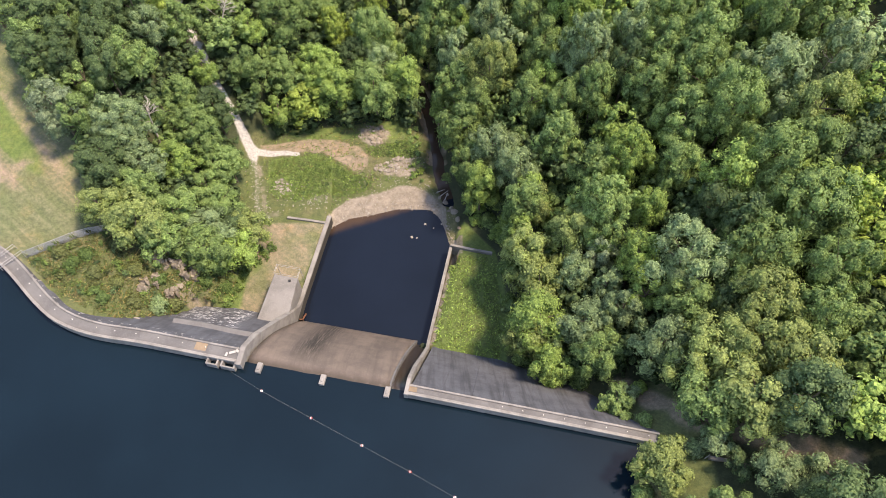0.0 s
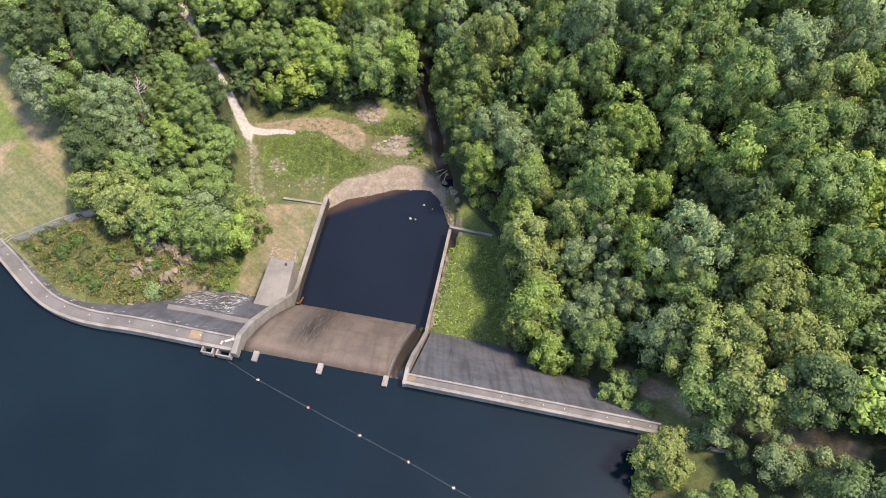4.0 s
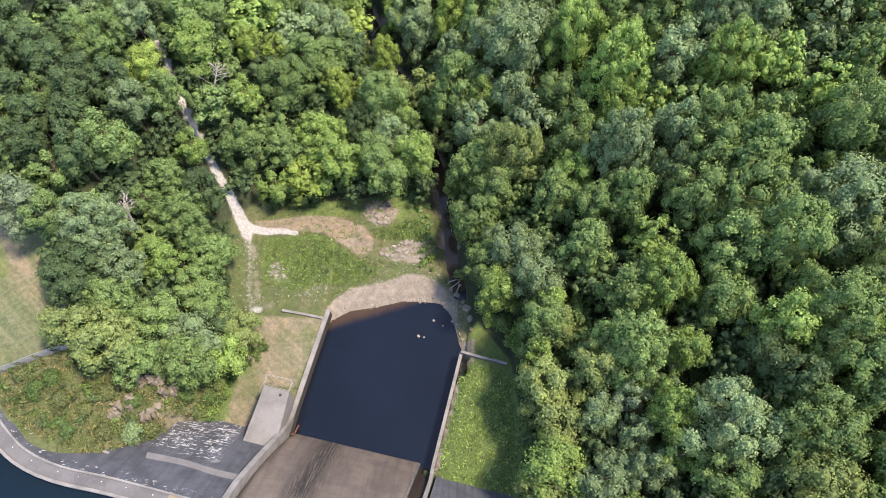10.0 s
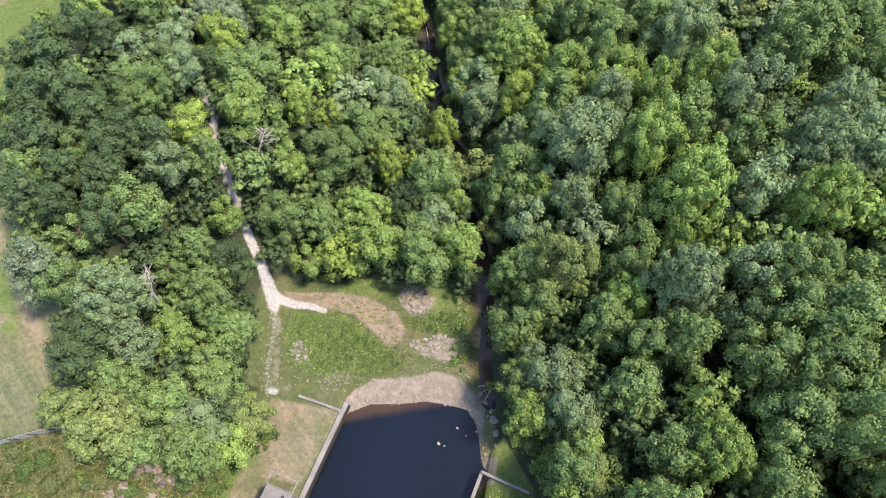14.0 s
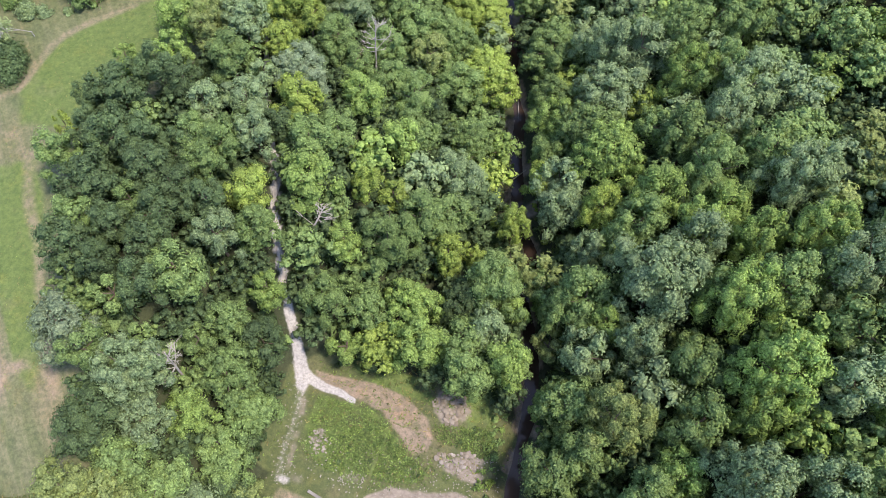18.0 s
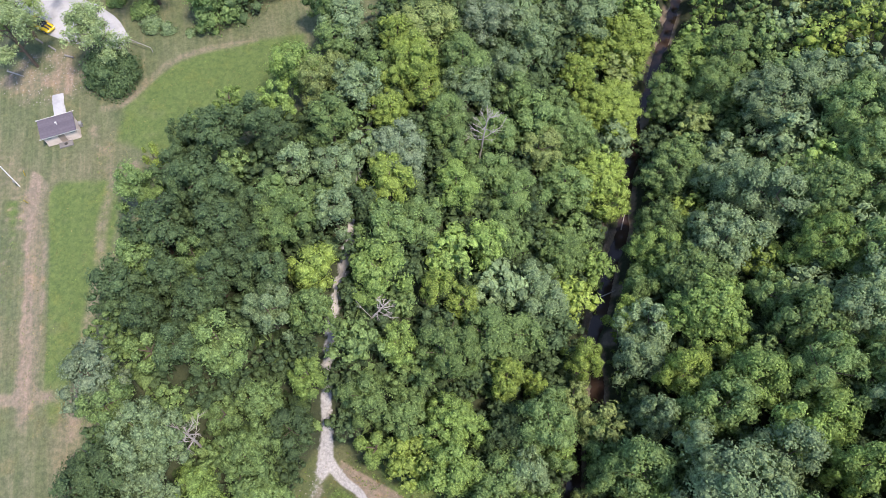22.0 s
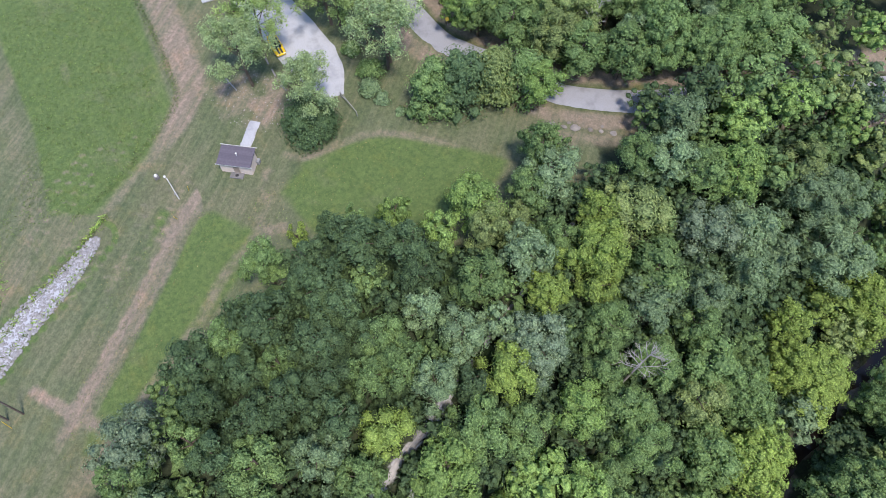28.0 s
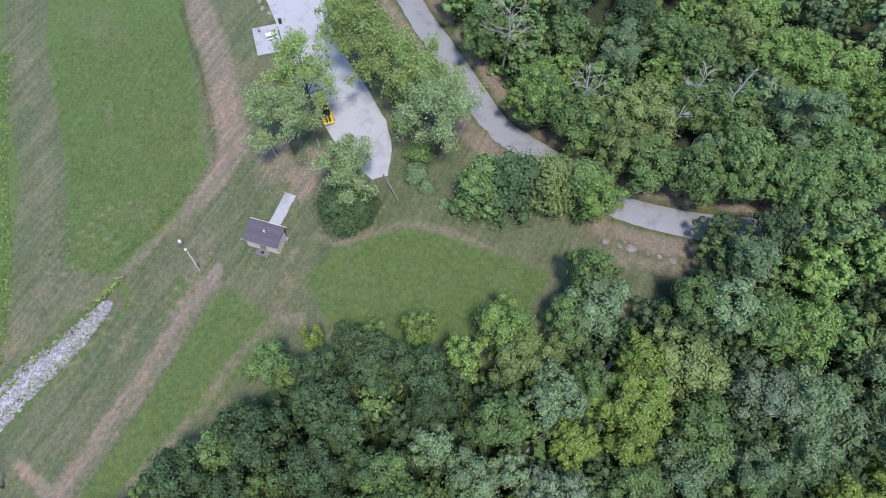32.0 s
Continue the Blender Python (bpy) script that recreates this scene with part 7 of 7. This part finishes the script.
def build_lamp():
    x, y = -98.4, 87.1
    z = float(height(x, y))
    lamp = tagged(new("yard_lamp", None), "grey pole lamp with a pale lamp head in the meadow", "lamp post")
    lamp.location = (x, y, z)
    bm = bmesh.new()
    tube(bm, (0, 0, -0.4), (0, 0, 5.4), 0.11, 0.08, 9)
    part("pole", bm, M["white"], lamp)
    bm = bmesh.new()
    tube(bm, (0, 0, 5.15), (-0.4, -0.2, 5.4), 0.035, sides=6)
    part("arm", bm, M["galv"], lamp)
    bm = bmesh.new()
    bmesh.ops.create_uvsphere(bm, u_segments=12, v_segments=7, radius=0.19, matrix=pose(-0.5, -0.25, 5.4) @ Matrix.Diagonal((1.2, 1, 0.7, 1)))
    part("lamp_head", bm, M["white"], lamp, smooth=True)
    bm = bmesh.new()
    box(bm, (0.28, 0.16, 0.4), pose(0.02, -0.18, 1.5), 0.02)
    part("switch_box", bm, M["galv"], lamp)


build_lamp()
well = tagged(new("well_head", None), "low concrete well head with a pale cap", "well head")
wz = float(height(-103.6, 84.8))
bm = bmesh.new()
box(bm, (0.8, 0.75, 0.6), pose(-103.6, 84.8, wz + 0.25, 0, 0, 15), 0.05)
part("base", bm, M["platform"], well)
bm = bmesh.new()
bmesh.ops.create_cone(bm, cap_ends=True, segments=12, radius1=0.24, radius2=0.19, depth=0.3, matrix=pose(-103.6, 84.8, wz + 0.68))
part("cap", bm, M["white"], well)
M["yellow"] = plain("yellow_plastic", (0.62, 0.45, 0.05), 0.5)
for x, y, a in ((-99.3, 88.8, 30), (-95.0, 86.0, -25)):
    bm = bmesh.new()
    z = float(height(x, y))
    d = Vector((math.cos(radians(a)), math.sin(radians(a)), 0))
    tube(bm, Vector((x, y, z - 0.1)), Vector((x, y, z)) + d * 0.5 + Vector((0, 0, 1.5)), 0.05, sides=6)
    tagged(part("guy_guard", bm, M["yellow"]), "yellow sleeve on a leaning guy wire in the grass", "guy guard", "guy guards")

M["pole"] = plain("weathered_pole_wood", (0.13, 0.105, 0.085), 0.9, 0, 0.3, 3.0)
for x, y, tall in ((-74.0, 60.2, 8.5), (-74.0, 58.2, 8.5)):
    z = float(height(x, y))
    pole = tagged(new("utility_pole", None), "brown wooden utility pole standing in the mown meadow", "utility pole", "utility poles")
    bm = bmesh.new()
    tube(bm, (x, y, z - 0.5), (x, y, z + tall), 0.15, 0.11, 9)
    part("pole", bm, M["pole"], pole)
    bm = bmesh.new()
    bmesh.ops.create_cone(bm, cap_ends=True, segments=9, radius1=0.13, radius2=0.06, depth=0.1, matrix=pose(x, y, z + tall + 0.05))
    part("cap", bm, M["galv"], pole, "grey metal pole cap")
gx, gy = -72.7, 58.5
gz = float(height(gx, gy))
pz = float(height(-74.0, 58.2))
guy = tagged(new("guy_wire", None), "steel guy wire with a yellow sleeve beside a utility pole", "guy wire")
bm = bmesh.new()
tube(bm, (gx, gy, gz - 0.1), (-74.0, 58.2, pz + 7.2), 0.015, sides=5)
part("wire", bm, M["galv"], guy)
bm = bmesh.new()
a, b = Vector((gx, gy, gz)), Vector((-74.0, 58.2, pz + 7.2))
tube(bm, a, a.lerp(b, 0.3), 0.05, sides=6)
part("sleeve", bm, M["yellow"], guy, "yellow plastic sleeve")

# ---------------------------------------------------------------- parking lot: car, table, gate
M["carpaint"] = plain("yellow_car_paint", (0.72, 0.50, 0.015), 0.25, 0, 0.03)
M["glass"] = plain("dark_car_glass", (0.012, 0.013, 0.015), 0.08, 0, 0.05)
M["tyre"] = plain("tyre_rubber", (0.02, 0.02, 0.02), 0.85)
M["rim"] = plain("alloy_rim", (0.35, 0.35, 0.36), 0.3, 0.9)


def build_car():
    car = tagged(new("car", None), "yellow sports coupe with black stripes and dark glass", "car")
    cx, cy = -121.3, 109.9
    car.matrix_basis = pose(cx, cy, float(height(cx, cy)) + 0.2, 0, 0, 6)

    def hull(profile, mat, name, bevel, label=""):
        """profile rows: x, half width, low z, high z"""
        bm = bmesh.new()
        rings = [[bm.verts.new((x, s * w, z)) for s, z in ((-1, lo), (-1, lo + 0.7 * (hi - lo)), (-0.8, hi), (0.8, hi), (1, lo + 0.7 * (hi - lo)), (1, lo))] for x, w, lo, hi in profile]
        for a, b in zip(rings, rings[1:]):
            for j in range(6):
                bm.faces.new((a[j], a[(j + 1) % 6], b[(j + 1) % 6], b[j]))
        bm.faces.new(rings[0][::-1])
        bm.faces.new(rings[-1])
        return part(name, bm, mat, car, label, smooth=bevel)

    hull([(-2.32, 0.72, 0.42, 0.78), (-2.2, 0.84, 0.3, 0.95), (-1.5, 0.93, 0.24, 1.0), (-0.6, 0.93, 0.22, 0.93), (0.6, 0.93, 0.22, 0.92), (1.4, 0.92, 0.24, 0.86), (2.15, 0.84, 0.28, 0.72), (2.36, 0.66, 0.36, 0.6)], M["carpaint"], "body", True)
    hull([(-1.75, 0.62, 0.9, 1.0), (-1.05, 0.7, 0.9, 1.28), (-0.3, 0.72, 0.9, 1.34), (0.25, 0.7, 0.9, 1.28), (0.95, 0.62, 0.86, 0.93)], M["glass"], "greenhouse", True, "dark windows and windscreen")
    bm = bmesh.new()
    box(bm, (1.05, 1.12, 0.05), pose(-0.4, 0, 1.335, 0, 1, 0), 0.02)
    part("roof_panel", bm, M["dark"], car, "black roof panel")
    for sy in (-0.27, 0.27):
        bm = bmesh.new()
        box(bm, (1.25, 0.3, 0.02), pose(1.6, sy, 0.845, 0, 6.5, 0))
        part("hood_stripe", bm, M["dark"], car, "black stripe on the hood")
    bm = bmesh.new()
    box(bm, (0.28, 1.6, 0.04), pose(-2.2, 0, 1.08), 0.015)
    part("spoiler", bm, M["carpaint"], car)
    for sx in (-1.42, 1.42):
        for sy in (-0.86, 0.86):
            bm = bmesh.new()
            bmesh.ops.create_cone(bm, cap_ends=True, segments=18, radius1=0.34, radius2=0.34, depth=0.24, matrix=pose(sx, sy, 0.3, 90, 0, 0))
            wheel = part("wheel", bm, M["tyre"], car)
            bm = bmesh.new()
            bmesh.ops.create_cone(bm, cap_ends=True, segments=12, radius1=0.22, radius2=0.2, depth=0.26, matrix=pose(sx, sy, 0.3, 90, 0, 0))
            part("rim", bm, M["rim"], wheel)
    for sy in (-0.58, 0.58):
        bm = bmesh.new()
        box(bm, (0.14, 0.34, 0.12), pose(2.26, sy, 0.62), 0.03)
        part("headlight", bm, M["white"], car)
        bm = bmesh.new()
        box(bm, (0.08, 0.4, 0.12), pose(-2.3, sy, 0.8), 0.02)
        part("tail_light", bm, M["redbuoy"], car)
        bm = bmesh.new()
        box(bm, (0.14, 0.2, 0.12), pose(0.55, sy * 1.68, 0.98), 0.03)
        part("mirror", bm, M["carpaint"], car)


build_car()


def build_picnic():
    sx, sy = -140.6, 102.8
    z = float(height(sx, sy))
    bm = bmesh.new()
    box(bm, (6.7, 4.4, 0.25), pose(sx, sy, z + 0.08, 0, 0, 1.5), 0.02)
    tagged(part("picnic_slab", bm, M["lot"]), "pale concrete slab at the edge of the parking lot", "slab", kind="structure")
    table = tagged(new("picnic_table", None), "white picnic table with benches on a concrete slab", "picnic table")
    table.matrix_basis = pose(-140.9, 103.7, z + 0.205, 0, 0, 100)
    bm = bmesh.new()
    box(bm, (1.9, 0.8, 0.06), pose(0, 0, 0.74), 0.02)
    part("tabletop", bm, M["white"], table)
    for s in (-0.72, 0.72):
        bm = bmesh.new()
        box(bm, (1.9, 0.28, 0.05), pose(0, s, 0.44), 0.02)
        part("bench", bm, M["white"], table)
    for s in (-0.65, 0.65):
        bm = bmesh.new()
        tube(bm, (s, -0.8, 0), (s, 0.3, 0.72), 0.04, sides=6)
        tube(bm, (s, 0.8, 0), (s, -0.3, 0.72), 0.04, sides=6)
        part("leg_frame", bm, M["galv"], table)
    bm = bmesh.new()
    bmesh.ops.create_cone(bm, cap_ends=True, segments=14, radius1=0.28, radius2=0.31, depth=0.9, matrix=pose(-143.9, 105.6, float(height(-143.9, 105.6)) + 0.55))
    barrel = part("barrel", bm, M["dark"])
    tagged(barrel, "black waste barrel at the corner of the slab", "barrel")
    grill = tagged(new("grill", None), "low steel grill on the picnic slab", "grill")
    bm = bmesh.new()
    box(bm, (0.6, 0.45, 0.3), pose(-142.6, 101.7, z + 0.9), 0.02)
    part("firebox", bm, M["galv"], grill)
    bm = bmesh.new()
    tube(bm, (-142.6, 101.7, z + 0.15), (-142.6, 101.7, z + 0.8), 0.05, sides=6)
    part("post", bm, M["galv"], grill)


build_picnic()
for (ax, ay), (bx, by) in (((-117.0, 107.7), (-115.3, 107.8)), ((-113.2, 108.0), (-111.6, 108.6)), ((-120.2, 107.4), (-118.4, 107.5))):
    bm = bmesh.new()
    z = float(height((ax + bx) / 2, (ay + by) / 2))
    m = pose((ax + bx) / 2, (ay + by) / 2, z + 0.26, 0, 0, math.degrees(math.atan2(by - ay, bx - ax)))
    box(bm, (1.8, 0.28, 0.24), m, 0.05)
    tagged(part("wheel_stop", bm, M["concrete"]), "pale concrete wheel stop beside the parking lot", "wheel stop", "wheel stops")
gate = tagged(new("pipe_gate", None), "pale swing pipe gate standing open at the lot's end", "gate")
gz = float(height(-106.5, 116.6))
for name, a, b, rad in (("pivot_post", (-106.7, 116.5, gz - 0.3), (-106.7, 116.5, gz + 1.35), 0.1), ("arm", (-106.7, 116.5, gz + 1.25), (-101.9, 117.6, gz + 1.0), 0.055), ("brace", (-106.7, 116.5, gz + 0.5), (-104.0, 117.1, gz + 1.05), 0.05), ("end_post", (-101.9, 117.6, gz - 0.3), (-101.9, 117.6, gz + 1.1), 0.07)):
    bm = bmesh.new()
    tube(bm, a, b, rad, sides=8)
    part(name, bm, M["board"], gate)
marker = tagged(new("road_marker", None), "small yellow marker sign on a post by the road", "road sign")
mz = float(height(-114.2, 138.9))
bm = bmesh.new()
tube(bm, (-114.2, 138.9, mz - 0.2), (-114.3, 139.0, mz + 1.5), 0.04, sides=6)
part("post", bm, M["galv"], marker)
bm = bmesh.new()
box(bm, (0.66, 0.04, 0.66), pose(-114.25, 138.88, mz + 1.4, 0, 0, 40) @ pose(0, 0, 0, -35, 0, 0) @ pose(0, 0, 0, 0, 45, 0), 0.01)
part("plate", bm, M["yellow"], marker)


# ---------------------------------------------------------------- dead trees and logs
def dead_tree(x, y, tall, lean, turn, label, spread=1.0, seed=0):
    """A bare tree: bleached trunk with forked branches."""
    r = random.Random(seed + int(x * 10))
    root = tagged(new("dead_tree", None), label, "dead tree", "dead trees")
    root.matrix_basis = pose(x, y, float(height(x, y)), 0, lean, turn)
    bm = bmesh.new()
    tube(bm, (0, 0, -0.6), (0.1, 0.05, tall * 0.55), 0.22, 0.15, 8)
    tube(bm, (0.1, 0.05, tall * 0.55), (0.2, -0.1, tall), 0.15, 0.04, 7)
    part("trunk", bm, M["deadwood"], root)
    for k in range(15):
        z = tall * r.uniform(0.5, 0.95)
        a = k * 2.4 + r.uniform(-0.4, 0.4)
        l = spread * (tall - z * 0.75) * r.uniform(0.2, 0.42)
        tip = Vector((math.cos(a) * l, math.sin(a) * l, z + l * 0.65))
        bm = bmesh.new()
        tube(bm, (0.12, 0, z), tip, 0.055, 0.025, 5)
        for j in range(6):
            q = Vector((0.12, 0, z)).lerp(tip, r.uniform(0.4, 0.95))
            b = a + r.uniform(-1.2, 1.2)
            tube(bm, q, q + Vector((math.cos(b), math.sin(b), r.uniform(0.2, 0.9))) * l * 0.45, 0.028, 0.013, 4)
        part("branch", bm, M["deadwood"], root)


dead_tree(-49.4, 76.4, 11.6, 4, 30, "bare bleached tree among dark green crowns", 1.1)
dead_tree(-43.6, 101.6, 9.5, 34, 60, "fallen grey bare tree leaning over the gravel path", 1.2)
dead_tree(-47.4, 137.2, 13.5, 6, 80, "bare grey treetop standing in the grove", 1.0)
dead_tree(-122.4, 140.2, 14.5, 5, 10, "pale bare tree at the wood's edge by the road", 1.5)
dead_tree(-106.4, 148.4, 13.5, 6, 200, "half-bare pale tree above the road", 1.1, 2)
dead_tree(-104.0, 162.4, 14.0, 8, 60, "thin bare tree among green crowns", 0.9, 3)
dead_tree(-99.6, 164.2, 17, 16, 95, "long pale dead trunk leaning out of the trees", 0.35, 4)
dead_tree(-99.8, 157.4, 11.5, 8, 60, "thin bare tree beside the road", 0.9, 5)
dead_tree(-20.5, 150.0, 9.0, 30, 20, "bare branches hanging over the creek", 0.9)
dead_tree(58.0, 78.0, 13.0, 4, 0, "bare bleached tree on the wooded slope", 1.0)
log = tagged(new("fallen_log", None), "pale fallen log on the trampled grass", "log")
lz = float(height(-116.5, 100.7))
bm = bmesh.new()
tube(bm, (-118.4, 100.0, lz + 0.14), (-115.2, 101.0, lz + 0.14), 0.13, 0.09, 8)
part("trunk", bm, M["deadwood"], log)
for k, (x, y, l, a) in enumerate(((-0.2, 77.0, 3.0, 40), (0.5, 76.3, 2.4, 70), (-0.9, 77.8, 2.6, 20), (-19.0, 138.0, 4.0, 60), (-24.5, 153.5, 4.5, 110))):
    z = POOL_Z + 0.25 - 0.018 * max(0, y - 76)
    bm = bmesh.new()
    d = Vector((math.cos(radians(a)), math.sin(radians(a)), 0.08)) * l / 2
    tube(bm, Vector((x, y, z)) - d, Vector((x, y, z)) + d, 0.12, 0.06, 7)
    tagged(part("driftwood", bm, M["deadwood"]), "grey driftwood log caught in the creek", "log", "driftwood")


# ---------------------------------------------------------------- trees and bushes of the meadow and lot
def bush(x, y, radius, tall, tint, shade, label, group="meadow bushes", cards=900, seed=0):
    v, f = bush_arrays(seed + int(abs(x * 3)), radius, tall, int(cards * 2.2), 0.28, 14 + int(radius * 11))
    root = new("bush", None)
    root.location = (x, y, float(height(x, y)) - 0.1)
    c = arrays("foliage", v, f, M["leaf"], root)
    c.color = (*(t * shade for t in tint), 1)
    bm = bmesh.new()
    for k in range(5):
        a = k * 1.26
        tube(bm, (0.1 * math.cos(a), 0.1 * math.sin(a), -0.2), (radius * 0.5 * math.cos(a), radius * 0.5 * math.sin(a), tall * 0.6), 0.06, 0.03, 5)
    part("stems", bm, M["bark"], root)
    return tagged(root, label, "bush", group)


bush(-102.6, 110.2, 4.9, 6.2, DEEP, 1.15, "round dark green bush thicket with a mown edge", cards=4200)
for k, (x, y, r, h) in enumerate(((-98.0, 129.4, 4.8, 12.0), (-97.6, 134.2, 5.0, 13.5), (-96.2, 139.0, 4.6, 12.5), (-94.6, 143.4, 4.0, 11.5))):
    bush(x, y, r, h, (MID, DEEP, OLIVE, MID, FRESH)[k], (1.15, 1.3, 1.05, 1.15, 1.0)[k], "broad green bush in a row between meadow and road", "bush row", 2600, k)
tree(-91.6, 145.2, 6, 2.9, 10.5, 10, FRESH, 1.0, "lot trees", "small fresh green tree at the end of a bush row")
for k, (x, y, h, r, tint, sh, trunks, lab) in enumerate((
        (-120.6, 107.6, 17.0, 4.2, PALE, 1.05, 2, "tall airy tree with two trunks beside the parking lot"), (-115.2, 103.8, 15.0, 4.3, ASH, 1.05, 1, "airy grey-green tree beside the parking lot"),
        (-129.6, 118.4, 15.5, 4.8, PALE, 0.85, 1, "tall olive tree between parking lot and road"), (-122.0, 121.8, 15.0, 4.8, PALE, 0.92, 2, "broad tree between parking lot and road"),
        (-115.4, 124.4, 15.5, 4.8, PALE, 0.95, 1, "tall light green tree between parking lot and road"), (-110.4, 126.8, 14.5, 5.2, ASH, 1.1, 2, "spreading light green tree beside the road"),
        (-135.5, 118.6, 14.5, 4.4, PALE, 0.8, 1, "tall olive tree between parking lot and road"), (-104.6, 111.6, 12.5, 3.6, ASH, 1.0, 2, "slender grey-green tree rising from a thicket"))):
    airy_tree(x, y, h, r, x * 7 % 360, tint, sh, lab, trunks, k)
for x, y, r, h, tint in ((-106.0, 121.5, 2.2, 2.4, BLUE), (-103.4, 122.6, 1.5, 1.6, BLUE), (-109.5, 122.8, 2.6, 2.6, MID), (-115.5, 121.4, 2.0, 1.8, MID), (-99.8, 124.4, 1.0, 1.0, BLUE)):
    bush(x, y, r, h, tint, 1.1, "grey-green shrub at the end of the parking lot", "lot shrubs", 700, 5)
for x, y, r, h, tint in ((-44.5, 46.5, 1.8, 2.0, BLUE), (-42.8, 47.6, 1.3, 1.6, SAGE), (-48.2, 51.4, 1.5, 1.8, SAGE), (-52.8, 49.6, 1.4, 1.5, SAGE), (-45.0, 51.0, 1.2, 1.6, RANK), (-40.2, 53.6, 1.6, 2.0, RANK), (-37.6, 54.2, 1.5, 1.8, RANK), (-51.0, 45.6, 1.1, 1.2, RANK), (-56.0, 50.6, 1.5, 1.4, RANK), (-39.4, 57.2, 1.8, 2.4, MID), (-42.0, 57.6, 1.6, 2.2, SAGE), (-50.0, 48.6, 1.3, 1.2, SAGE), (-47.4, 46.0, 1.3, 1.4, SAGE), (-54.6, 52.4, 1.3, 1.1, RANK), (-58.4, 52.6, 1.5, 1.4, SAGE), (-44.2, 56.6, 1.5, 2.0, RANK), (-50.6, 54.6, 1.6, 1.8, SAGE), (-52.4, 46.6, 1.1, 0.9, RANK)):
    bush(x, y, r, h, tint, 1.0, "bushy shrub on the rocky bank by the dam", "bank shrubs", 420, 9)
for x, y, r, h, tint in ((11.6, 43.8, 1.8, 2.4, FRESH), (13.2, 40.8, 2.0, 2.6, MID), (11.4, 52.0, 1.6, 2.0, MID), (11.0, 58.5, 1.7, 2.2, MID), (10.2, 66.0, 1.9, 2.6, FRESH), (7.0, 72.5, 1.6, 2.2, FRESH), (16.8, 37.4, 1.8, 2.4, DEEP), (21.0, 35.4, 1.7, 2.2, MID), (25.2, 29.6, 1.5, 2.0, BLUE), (27.4, 26.9, 1.2, 1.4, MID), (25.8, 20.6, 1.6, 2.0, FRESH), (25.4, 17.0, 1.7, 2.2, MID), (25.6, 13.4, 1.8, 2.4, BLUE), (26.2, 9.6, 1.9, 2.4, FRESH), (27.2, 5.4, 2.0, 2.6, MID), (33.0, 26.8, 1.4, 1.6, BLUE), (32.4, 22.4, 1.5, 1.6, BLUE), (29.4, 23.4, 1.3, 1.4, OLIVE), (36.4, 25.4, 1.6, 1.8, FRESH), (28.2, 32.6, 1.3, 1.6, FRESH), (8.6, 69.2, 1.9, 2.4, MID), (9.6, 72.4, 2.0, 2.8, FRESH), (7.6, 75.6, 1.8, 2.4, MID), (12.0, 64.2, 2.0, 2.6, MID), (11.6, 68.0, 2.1, 2.8, FRESH), (6.2, 70.0, 1.4, 1.6, FRESH), (12.6, 57.0, 1.8, 2.4, MID), (12.4, 48.4, 1.8, 2.4, FRESH)):
    bush(x, y, r, h, tint, 1.0, "leafy shrub at the foot of the wooded slope", "slope shrubs", 460, 13)
